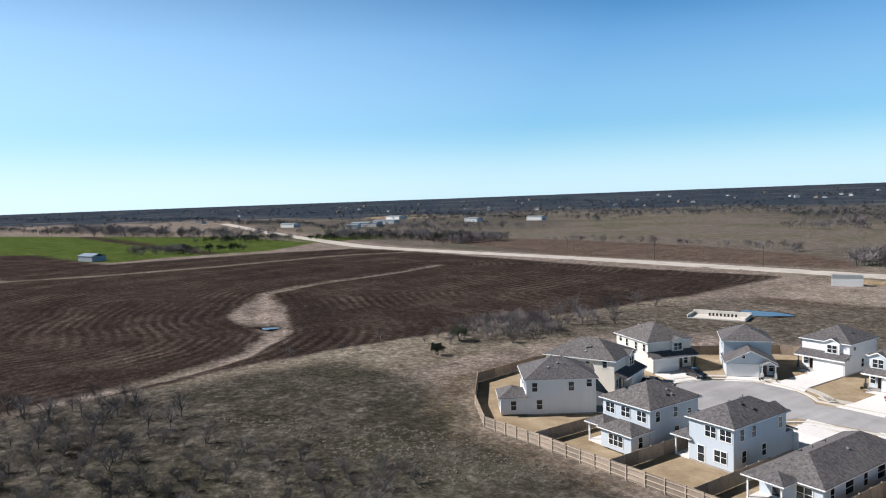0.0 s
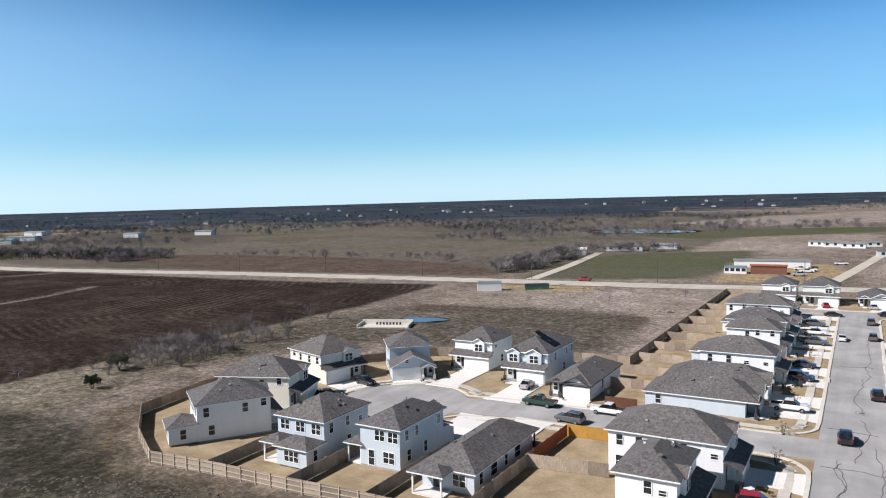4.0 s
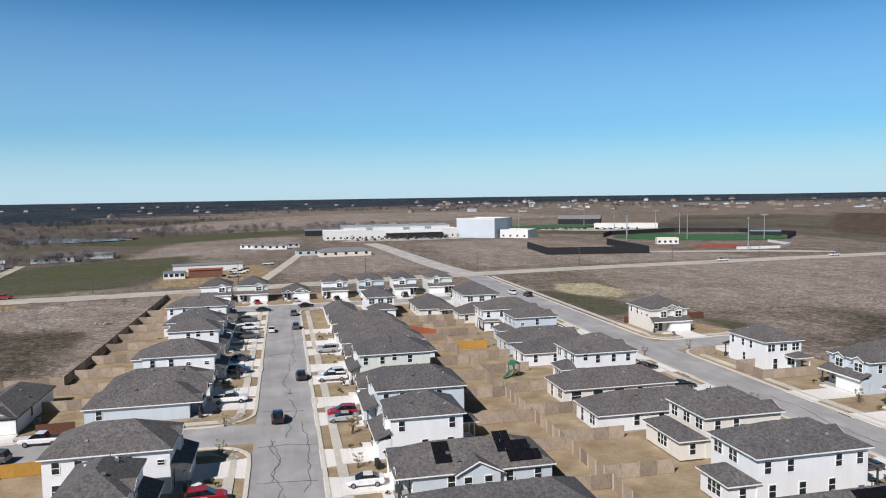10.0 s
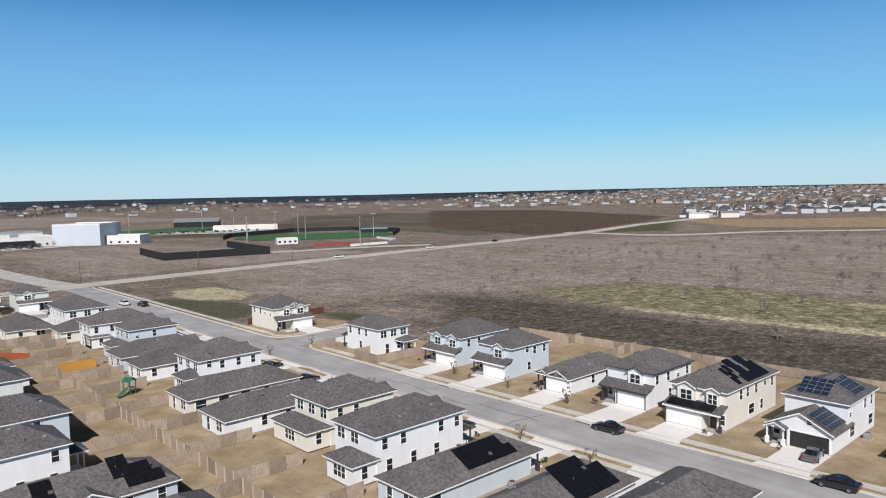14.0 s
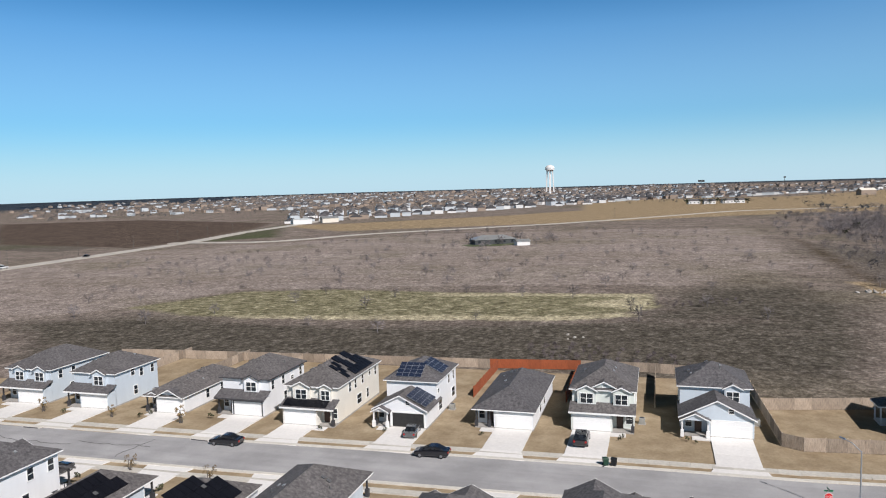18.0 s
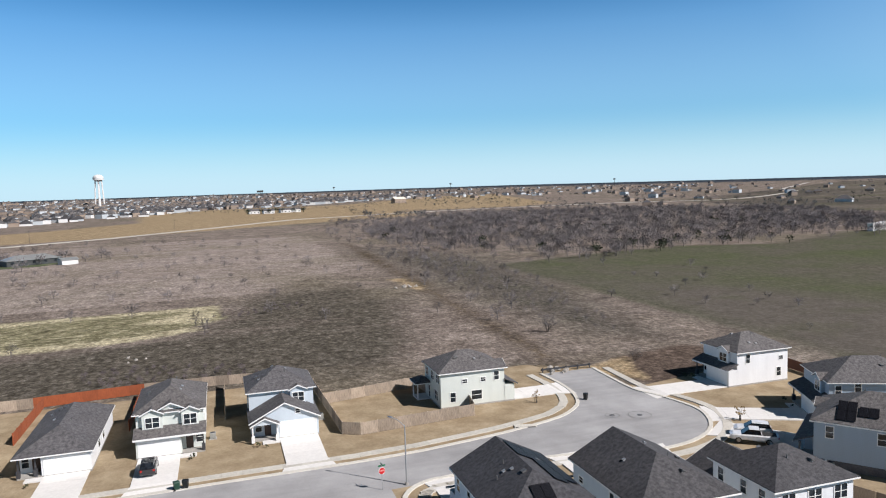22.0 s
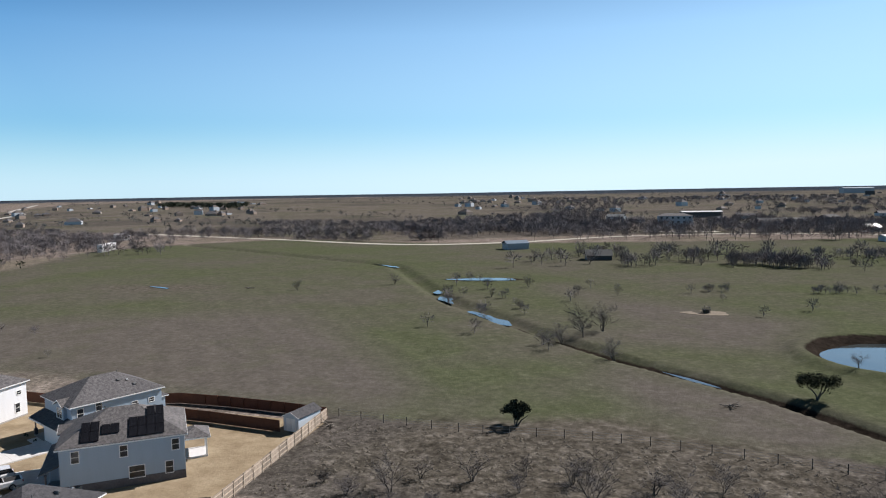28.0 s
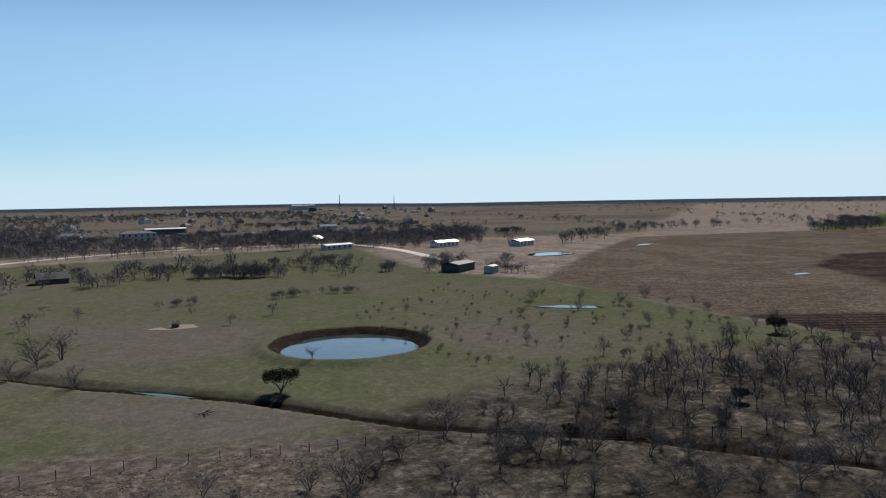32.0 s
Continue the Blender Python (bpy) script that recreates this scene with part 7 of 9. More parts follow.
def car(kind, colour, x, y, turn, label, z=0.06, plain=False):
    body, cabin, axles, r = CARS[kind]
    root = new(kind if kind != "suv" else "sport_utility_vehicle")
    root.matrix_basis = pose(x, y, z, 0, 0, turn)
    up = 0.0

    def body_make(bm):
        loft(bm, [section(*s) for s in body])

    def roof_make(bm):
        c = cabin
        loft(bm, [section(c[1][0] + 0.05, c[1][1] - 0.02, c[1][3] - 0.03, c[1][3] + 0.03, 0.02), section((c[1][0] + c[2][0]) / 2, c[1][1] + 0.01, c[1][3] - 0.02, c[2][3] + 0.05, 0.03), section(c[2][0], c[2][1] - 0.02, c[2][3] - 0.03, c[2][3] + 0.02, 0.02)])

    def glass_make(bm):
        loft(bm, [section(a, b, c, d, min(0.1, (d - c) * 0.4)) for a, b, c, d in cabin])

    def pillar_make(bm):
        (ax, aw, al, ah), (bx, bw, bl, bh) = cabin[1], cabin[2]
        for s in (-1, 1):
            for px in (bx - 0.45 * (bx - ax), ax + 0.02):
                box(bm, px - 0.06, px + 0.06, s * (aw + 0.012) - 0.012, s * (aw + 0.012) + 0.012, al + 0.02, ah - 0.03)

    piece("body", ("body", kind, colour.name), body_make, colour, root, Matrix.Identity(4))
    piece("glazing", ("cabin", kind), glass_make, M_CARGLASS, root, Matrix.Identity(4))
    piece("roof_panel", ("roof_panel", kind, colour.name), roof_make, colour, root, Matrix.Identity(4))
    for ax in axles:
        for s in (-1, 1):
            tyre = piece("tyre", ("tyre", r), wheel_make(r), M_TYRE, root, pose(ax, s * (body[2][1] - 0.10), r))
            if not plain:
                piece("rim", ("rim", r), lambda bm: bmesh.ops.create_cone(bm, cap_ends=True, segments=12, radius1=r * 0.62, radius2=r * 0.5, depth=0.27, matrix=Matrix.Rotation(radians(90), 4, "X")), M_RIM, tyre, Matrix.Identity(4))
    f, b = body[-2], body[1]
    for s in () if plain else (-1, 1):
        piece("headlight", ("headlight",), lambda bm: box(bm, -0.1, 0.1, -0.2, 0.2, -0.07, 0.07), M_LIGHT, root, pose(f[0] + 0.02, s * (f[1] - 0.28), f[3] - 0.12))
        piece("tail_light", ("tail_light",), lambda bm: box(bm, -0.06, 0.06, -0.12, 0.12, -0.12, 0.12), M_TAIL, root, pose(body[0][0] + 0.02, s * (body[0][1] - 0.1), body[0][3] - 0.14))
    if kind == "pickup":
        piece("truck_bed", ("truck_bed",), lambda bm: box(bm, -2.72, -1.02, -0.80, 0.80, 1.10, 1.155), M_NEARBLACK, root, Matrix.Identity(4))
    return tagged(root, label, {"suv": "car", "sedan": "car", "pickup": "pickup truck"}[kind], "parked vehicles")


for kind, col, x, y, turn, label in (
        ("suv", P_BLACK, -1.6, 112.5, 92, "black sport utility vehicle on the street"), ("suv", P_BLACK, 2.6, 138, 92, "dark green-black vehicle parked at the kerb"), ("sedan", P_WHITE, -3.6, 189, 90, "white sedan parked at the kerb"), ("suv", P_GREY, 2.6, 192, 90, "dark grey car parked at the kerb"),
        ("suv", P_GREY, 2.4, 214, 90, "dark grey car parked at the kerb"), ("sedan", P_BLACK, -6.5, 224, 10, "black sedan near the street corner"), ("sedan", P_BLACK, 6.5, 229, 20, "black sedan near the street corner"),
        ("pickup", P_GREEN, -46.5, 110.2, 178, "dark green pickup truck at the kerb"), ("pickup", P_WHITE, -34.6, 110.4, 178, "white pickup truck at the kerb"), ("suv", P_GREY, -38.8, 103.9, 172, "grey sport utility vehicle at the kerb"),
        ("sedan", P_SILVER, -52.8, 119.4, 95, "silver sedan on a driveway"), ("suv", P_BLACK, -81.5, 97.5, 20, "black vehicle in the shade of a house"), ("sedan", P_BLACK, -81.5, 108.5, -15, "black sedan on a driveway"),
        ("sedan", P_BLACK, 84.0, 57.8, 92, "black sedan parked at the kerb"), ("sedan", P_BLACK, 86.0, 28.4, 93, "black hatchback parked at the kerb"), ("suv", P_BLACK, 94.6, 10.0, 0, "black sport utility vehicle on a driveway"), ("sedan", P_GREY, 93.2, 33.6, 8, "dark grey car backed out of an open garage")) + (
        ("suv", P_RED, -9.4, 83.6, 5, "red sport utility vehicle on a driveway"), ("sedan", P_WHITE, -9.2, 80.8, 5, "white sedan on a driveway"), ("sedan", P_WHITE, 8.8, 84.0, 178, "white sports coupe on a driveway"),
        ("pickup", P_WHITE, 8.2, 134.6, 180, "white pickup truck on a driveway"), ("suv", P_WHITE, 8.6, 137.4, 180, "white vehicle on a driveway"), ("suv", P_RED, 8.4, 112.2, 178, "dark red vehicle on a driveway"), ("sedan", P_SILVER, 8.2, 109.4, 178, "silver sedan on a driveway"), ("suv", P_SILVER, 8.8, 159.6, 180, "silver vehicle on a driveway"),
        ("pickup", P_WHITE, -9.6, 124.6, 0, "white pickup truck on a driveway"), ("suv", P_BLUE, -9.4, 145.6, 0, "dark blue vehicle on a driveway"), ("sedan", P_BLUE, -9.6, 156.8, 0, "dark blue sedan on a shaded driveway"), ("pickup", P_GREY, -9.0, 181, 0, "grey pickup truck on a driveway"), ("pickup", P_WHITE, -9.6, 193, 0, "white pickup truck on a driveway"), ("suv", P_GREY, -10, 206, 0, "grey vehicle on a driveway"), ("sedan", P_RED, -9, 240.4, 100, "red sedan on a driveway"),
        ("sedan", P_SILVER, 3.4, 241.2, 95, "silver sedan on a driveway"), ("sedan", P_BLACK, 17, 240.8, 95, "black sedan on a driveway"), ("suv", P_BLACK, 40.2, 241, 92, "black vehicle on a driveway"),
        ("pickup", P_WHITE, 74.7, -65.2, 53, "white pickup on a driveway"), ("suv", P_WHITE, 77.0, -67.0, 53, "white sport utility vehicle on a driveway"), ("suv", P_BLACK, 69.5, 73.0, 0, "black vehicle in front of a house"), ("sedan", P_BLACK, 68.6, 112.6, 0, "black sedan in front of a house"), ("sedan", P_BLACK, 69, 126.6, 0, "black sedan in front of a house"),
        ("suv", P_WHITE, 77.2, 236, 91, "white vehicle on the street"), ("suv", P_BLACK, 80.6, 229, 91, "black vehicle on the street"), ("pickup", P_RED, -98, 281, 175, "red truck on the country road"), ("sedan", P_BLACK, 340, 321.8, 185, "black car on the country road"), ("pickup", P_WHITE, 280, 317.4, 184, "white pickup on the country road"), ("pickup", P_WHITE, 212, 313.4, 184, "white pickup on the country road")):
    far = abs(x) + abs(y) > 320 or y > 270
    car(kind, col, x, y, turn, label, 0.13 if far else (0.165 if "driveway" in label else 0.05))


# ---------------------------------------------------------------- street furniture and garden clutter
M_BIN = surface("bin_plastic_green", (0.012, 0.05, 0.03), 0.5, 10, 2, 0.2, 0.1)
M_BINK = surface("bin_plastic_black", (0.012, 0.013, 0.014), 0.5, 10, 2, 0.2, 0.1)
M_SIGNRED = surface("sign_red", (0.55, 0.015, 0.02), 0.5, 10, 2, 0.08, 0.0)
M_SIGNGREEN = surface("sign_green", (0.01, 0.16, 0.07), 0.5, 10, 2, 0.08, 0.0)
M_AC = surface("condenser_metal", (0.28, 0.28, 0.26), 0.6, 10, 2, 0.2, 0.3)
M_TIN = surface("roof_tin", (0.50, 0.51, 0.50), 0.4, 2, 0.3, 0.15, 0.1, 0.6)
M_PLAY = surface("playset_green", (0.02, 0.12, 0.08), 0.6, 6, 1, 0.2, 0.1)


def bin_at(x, y, turn, m, label):
    root = new("wheelie_bin")
    root.matrix_basis = pose(x, y, 0.06, 0, 0, turn)
    piece("tub", ("tub", m.name), lambda bm: solid(bm, [(-.24, -.28, .08), (.24, -.28, .08), (.24, .28, .08), (-.24, .28, .08), (-.3, -.34, .95), (.3, -.34, .95), (.3, .34, .95), (-.3, .34, .95)], [(3, 2, 1, 0), (4, 5, 6, 7), (0, 1, 5, 4), (1, 2, 6, 5), (2, 3, 7, 6), (3, 0, 4, 7)]), m, root, Matrix.Identity(4))
    piece("lid", ("lid", m.name), lambda bm: solid(bm, [(-.32, -.37, .95), (.32, -.37, .95), (.32, .37, .95), (-.32, .37, .95), (-.28, -.33, 1.03), (.28, -.33, 1.03), (.28, .33, 1.07), (-.28, .33, 1.07)], [(3, 2, 1, 0), (4, 5, 6, 7), (0, 1, 5, 4), (1, 2, 6, 5), (2, 3, 7, 6), (3, 0, 4, 7)]), m, root, Matrix.Identity(4))
    for s in (-0.27, 0.27):
        piece("wheel", ("bin_wheel",), lambda bm: bmesh.ops.create_cone(bm, cap_ends=True, segments=10, radius1=0.11, radius2=0.11, depth=0.05, matrix=Matrix.Rotation(radians(90), 4, "Y")), M_TYRE, root, pose(s, 0.3, 0.11))
    tagged(root, label, "bin", "wheelie bins")


for x, y, t, m in ((87.4, 6.4, 20, M_BIN), (87.5, 5.4, -10, M_BINK), (99.8, -54.4, 40, M_BINK), (11, 89.6, 0, M_BIN), (11.1, 88.8, 5, M_BINK), (-71, 91.6, 10, M_BINK), (3.6, 241, 0, M_BINK)):
    bin_at(x, y, t, m, "dark green wheelie bin by the kerb" if m is M_BIN else "black wheelie bin by the kerb")

lamp = new("street_lamp")
lamp.matrix_basis = pose(78.8, -19.4, 0, 0, 0, 49)
bm = bmesh.new()
bmesh.ops.create_cone(bm, cap_ends=True, segments=12, radius1=0.11, radius2=0.06, depth=7.2, matrix=Matrix.Translation((0, 0, 3.6)))
part("pole", bm, M_GALV, lamp, "galvanised steel pole")
bm = bmesh.new()
bmesh.ops.create_cone(bm, cap_ends=True, segments=12, radius1=0.22, radius2=0.2, depth=0.3, matrix=Matrix.Translation((0, 0, 0.15)))
part("base", bm, M_FOUND, lamp)
vs, fs = [], []
tube(vs, fs, Vector((0, 0, 7.1)), Vector((0.9, 0, 7.75)), 0.05, 0.045, 8)
tube(vs, fs, Vector((0.88, 0, 7.74)), Vector((1.7, 0, 7.95)), 0.045, 0.04, 8)
raw("arm", vs, fs, M_GALV, lamp)
bm = bmesh.new()
solid(bm, [(1.6, -.14, 7.9), (2.25, -.1, 8.0), (2.25, .1, 8.0), (1.6, .14, 7.9), (1.65, -.08, 8.05), (2.2, -.06, 8.1), (2.2, .06, 8.1), (1.65, .08, 8.05)], [(3, 2, 1, 0), (4, 5, 6, 7), (0, 1, 5, 4), (1, 2, 6, 5), (2, 3, 7, 6), (3, 0, 4, 7)])
part("lamp_head", bm, M_ALU, lamp)
tagged(lamp, "galvanised street lamp with a single arm", "street lamp")

stop = new("stop_sign")
stop.matrix_basis = pose(78.4, -16.4, 0, 0, 0, 278)
vs, fs = [], []
tube(vs, fs, Vector((0, 0, 0)), Vector((0, 0, 3.2)), 0.035, 0.035, 8)
raw("post", vs, fs, M_GALV, stop)
bm = bmesh.new()
bmesh.ops.create_cone(bm, cap_ends=True, segments=8, radius1=0.42, radius2=0.42, depth=0.02, matrix=Matrix.Translation((0, -0.045, 2.35)) @ Matrix.Rotation(radians(90), 4, "X") @ Matrix.Rotation(radians(22.5), 4, "Z"))
plate = part("plate", bm, M_TRIM, stop, "white-edged octagon")
bm = bmesh.new()
bmesh.ops.create_cone(bm, cap_ends=True, segments=8, radius1=0.385, radius2=0.385, depth=0.02, matrix=Matrix.Translation((0, -0.06, 2.35)) @ Matrix.Rotation(radians(90), 4, "X") @ Matrix.Rotation(radians(22.5), 4, "Z"))
part("face", bm, M_SIGNRED, plate, "red octagon")
cu = bpy.data.curves.new("word", "FONT")
cu.body, cu.size, cu.align_x, cu.align_y, cu.extrude = "STOP", 0.26, "CENTER", "CENTER", 0.004
word = new("word", cu)
word.parent, word.matrix_basis = plate, pose(0, -0.076, 2.35, 90, 0, 0)
cu.materials.append(M_TRIM)
for z, ang in ((2.95, 0), (3.12, 90)):
    bm = bmesh.new()
    box(bm, -0.45, 0.45, -0.01, 0.01, z - 0.08, z + 0.08)
    part("street_name_blade", bm, M_SIGNGREEN, stop, "green street name blade").matrix_basis = pose(0, 0, 0, 0, 0, ang)
tagged(stop, "red stop sign under green street name blades", "road sign")


def condenser(x, y, turn=0):
    root = new("air_conditioner")
    root.matrix_basis = pose(x, y, 0, 0, 0, turn)
    piece("pad", ("ac_pad",), lambda bm: box(bm, -0.55, 0.55, -0.55, 0.55, 0, 0.09), M_FOUND, root, Matrix.Identity(4))
    piece("casing", ("ac_case",), lambda bm: (box(bm, -0.42, 0.42, -0.42, 0.42, 0.09, 0.9), bmesh.ops.bevel(bm, geom=bm.edges[:], offset=0.06, segments=1, affect="EDGES")), M_AC, root, Matrix.Identity(4))
    piece("fan_guard", ("ac_fan",), lambda bm: bmesh.ops.create_cone(bm, cap_ends=True, segments=14, radius1=0.34, radius2=0.3, depth=0.06, matrix=Matrix.Translation((0, 0, 0.92))), M_DARKTRIM, root, Matrix.Identity(4))
    tagged(root, "grey air-conditioning condenser on a pad beside a house", "air conditioner", "air conditioners")


for x, y in ((104, 71.4), (104, 85.4), (103.5, 57.6), (105.5, 31.2), (104.4, 2.4), (107, -13.2), (60, 54.4), (58, 79.8), (20, 63.6), (20, 90.4), (-50, 128), (-38.6, 122), (66.2, -66.6), (64.6, -67.4), (-38.2, 84)):
    condenser(x, y)

shed = new("garden_shed")
shed.matrix_basis = pose(49.4, -95.3, 0, 0, 0, -12)
bm = bmesh.new()
box(bm, -1.4, 1.4, -2.6, 2.6, 0.1, 2.3)
part("wall", bm, M_PALE, shed)
bm = bmesh.new()
gable_wall(bm, -1.4, 1.4, -2.6, 2.3, 0.5)
gable_wall(bm, -1.4, 1.4, 2.48, 2.3, 0.5)
part("gable_wall", bm, M_PALE, shed)
bm = bmesh.new()
gable(bm, -1.4, 1.4, -2.6, 2.6, 2.3, 0.5, 0.2, 0.08)
part("roof", bm, M_ROOF2, shed)
bm = bmesh.new()
rake(bm, -1.4, 1.4, 2.83, 2.3, 0.5, 0.2, 0.08)
part("rake_board", bm, M_TRIM, shed)
for s in (-0.42, 0.42):
    piece("door", ("shed_door",), lambda b: lattice(b, [-0.4, -0.3, 0.3, 0.4], [0, 0.1, 0.9, 1.0, 1.75, 1.85], lambda i, j: 0.05 if i != 1 or j % 2 == 0 else 0.02), M_TRIM, shed, pose(s, 2.6, 0.2, 0, 0, 180))
tagged(shed, "pale blue garden shed with white double doors", "shed")

tower = new("playset")
tower.matrix_basis = pose(42.4, 128.6, 0, 0, 0, 30)
for sx in (-0.7, 0.7):
    for sy in (-0.7, 0.7):
        bm = bmesh.new()
        box(bm, sx - 0.06, sx + 0.06, sy - 0.06, sy + 0.06, 0, 2.4)
        part("post", bm, M_PLAY, tower)
bm = bmesh.new()
box(bm, -0.8, 0.8, -0.8, 0.8, 1.1, 1.2)
part("deck", bm, M_FENCE, tower)
bm = bmesh.new()
gable(bm, -0.8, 0.8, -0.8, 0.8, 2.4, 0.8, 0.1, 0.06)
part("roof", bm, M_PLAY, tower, "green canopy")
bm = bmesh.new()
solid(bm, [(-2.9, -.3, .2), (-2.9, .3, .2), (-0.8, .3, 1.25), (-0.8, -.3, 1.25), (-2.9, -.3, .28), (-2.9, .3, .28), (-0.8, .3, 1.33), (-0.8, -.3, 1.33)], [(0, 1, 2, 3), (7, 6, 5, 4), (0, 4, 5, 1), (1, 5, 6, 2), (2, 6, 7, 3), (3, 7, 4, 0)])
part("slide", bm, M_PLAY, tower, "green slide")
tagged(tower, "dark green garden playset with a slide", "playset")


# ---------------------------------------------------------------- water
def water(name):
    m, t, b = nodes_of(name)
    co = t.nodes.new("ShaderNodeNewGeometry").outputs["Position"]
    t.links.new(ramp(t, tex_noise(t, co, 0.15, 3), (0.35, (0.035, 0.045, 0.05)), (0.65, (0.06, 0.07, 0.07))), b.inputs["Base Color"])
    b.inputs["Roughness"].default_value = 0.06
    bump(t, b, tex_noise(t, co, 2.0, 3), 0.06, 0.05)
    return m


M_WATER = water("pond_water")
disc("water_pond", POND[0], POND[1], POND[2] + 1.0, -0.75, M_WATER, "round cattle pond with muddy banks", "pond", 64, ragged=0.03, thick=0.05)
for k, (x, y, a, b, turn) in enumerate(POOLS):
    disc("water_pool_%d" % (k + 1), x, y, a, height(x, y) + 0.11, M_WATER, "shallow pool of standing water in the field", "pool", 40, b, 0.03, radians(turn), 0.12)


def stream(name, first, last, half, z=-0.62):
    """Water along part of the creek bed, tapering at both ends."""
    line = smooth_line(CREEK, 1.5)
    cut = line[int(first * (len(line) - 1)):int(last * (len(line) - 1)) + 1]
    vs, fs = [], []
    for k, p in enumerate(cut):
        s = k / (len(cut) - 1)
        d = (cut[min(k + 1, len(cut) - 1)] - cut[max(k - 1, 0)]).normalized()
        w = max(0.05, half * math.sin(math.pi * s) ** 0.6 * (1 + 0.35 * math.sin(p.x * 0.4) + 0.2 * math.sin(p.y * 0.9)))
        side = 0.5 * math.sin(p.y * 0.25)
        vs += [(p.x - d.y * (side + w), p.y + d.x * (side + w), z), (p.x - d.y * (side - w), p.y + d.x * (side - w), z)]
        if k:
            fs.append((2 * k - 2, 2 * k - 1, 2 * k + 1, 2 * k))
    me = bpy.data.meshes.new(name)
    me.from_pydata(vs, [], fs)
    me.materials.append(M_WATER)
    tagged(new(name, me), "narrow stretch of water in the creek bed", "creek", kind="structure")


for k, (first, last, half) in enumerate(((0.30, 0.345, 1.6), (0.352, 0.385, 2.0), (0.395, 0.425, 2.4), (0.455, 0.475, 1.5), (0.487, 0.515, 2.0), (0.53, 0.575, 2.2), (0.66, 0.68, 0.6))):
    stream("water_creek_%d" % (k + 1), first, last, half)


# ---------------------------------------------------------------- far buildings
M_STUCCO = surface("stucco_white", (0.66, 0.655, 0.64), 0.8, 2, 0.1, 0.08, 0.1)
M_STUCCO2 = surface("stucco_cream", (0.66, 0.61, 0.52), 0.8, 2, 0.1, 0.08, 0.1)
M_BRICKRED = surface("wall_brick_red", (0.30, 0.09, 0.05), 0.85, 4, 0.3, 0.25, 0.2)
M_BARN = surface("barn_steel", (0.30, 0.33, 0.36), 0.5, 2, 0.2, 0.15, 0.1, 0.3)
M_DKBARN = surface("barn_dark", (0.05, 0.055, 0.055), 0.7, 2, 0.2, 0.25, 0.1)
M_TURF = surface("sports_turf", (0.03, 0.11, 0.03), 0.95, 1.5, 0.08, 0.2, 0.1, world_co=True)
M_TRACK = surface("clay_red", (0.30, 0.055, 0.035), 0.9, 1.5, 0.08, 0.15, 0.1, world_co=True)
M_SCREEN = surface("windscreen_black", (0.012, 0.013, 0.016), 0.8, 2, 0.2, 0.3, 0.1)
M_BLUEROOF = surface("roof_blue_steel", (0.20, 0.26, 0.32), 0.5, 2, 0.2, 0.15, 0.1, 0.2)
M_ORANGE = surface("container_rust", (0.17, 0.07, 0.045), 0.7, 2, 0.2, 0.25, 0.2)
M_TOWNTAN = surface("brick_tan", (0.30, 0.235, 0.185), 0.9, 3, 0.2, 0.2, 0.2)
M_BROWNROOF = shingles("shingles_brown", (0.085, 0.07, 0.06), (0.19, 0.165, 0.145))


def hall(name, x, y, w, d, h, turn, wall, roof, label, category="building", roofs="gable", pitch=0.2, windows=0, z=None, rows=1, over=0.4, sides=(0, 1)):
    """A plain building: walls, roof, and rows of windows along its long sides."""
    root = new(name)
    root.matrix_basis = pose(x, y, (height(x, y) if z is None else z) - 0.1, 0, 0, turn)
    bm = bmesh.new()
    box(bm, -w / 2, w / 2, -d / 2, d / 2, -1.0, h)
    part("wall", bm, wall, root)
    bm = bmesh.new()
    if roofs == "hip":
        hip(bm, -w / 2, w / 2, -d / 2, d / 2, h, pitch, over)
    elif roofs == "flat":
        lattice_roof(bm, w, d, h)
    else:
        axis = "x" if w > d else "y"
        gable(bm, -w / 2, w / 2, -d / 2, d / 2, h, pitch, over, 0.15, axis)
        if axis == "y":
            gable_wall(bm, -w / 2, w / 2, -d / 2, h, pitch)
            gable_wall(bm, -w / 2, w / 2, d / 2 - 0.12, h, pitch)
    part("roof", bm, roof, root)
    for s in sides:
        for j in range(rows):
            for k in range(windows):
                wx = -w / 2 + w * (k + 0.5) / windows
                piece("window", ("far_window",), lambda b: box(b, -0.8, 0.8, -0.03, 0.04, 0.1, 1.5), M_GLASS, root, pose(wx, -d / 2 if s == 0 else d / 2, 1.0 + j * 3.4, 0, 0, 0 if s == 0 else 180))
    return tagged(root, label, category)


def lattice_roof(bm, w, d, h):
    """A flat roof behind a low parapet."""
    t = 0.3
    xs, ys = [-w / 2 - 0.05, -w / 2 + t, w / 2 - t, w / 2 + 0.05], [-d / 2 - 0.05, -d / 2 + t, d / 2 - t, d / 2 + 0.05]
    for i in range(3):
        for j in range(3):
            box(bm, xs[i], xs[i + 1], ys[j], ys[j + 1], h - 0.2, h + (0.05 if i == 1 and j == 1 else 0.7))
    bmesh.ops.remove_doubles(bm, verts=bm.verts[:], dist=1e-4)


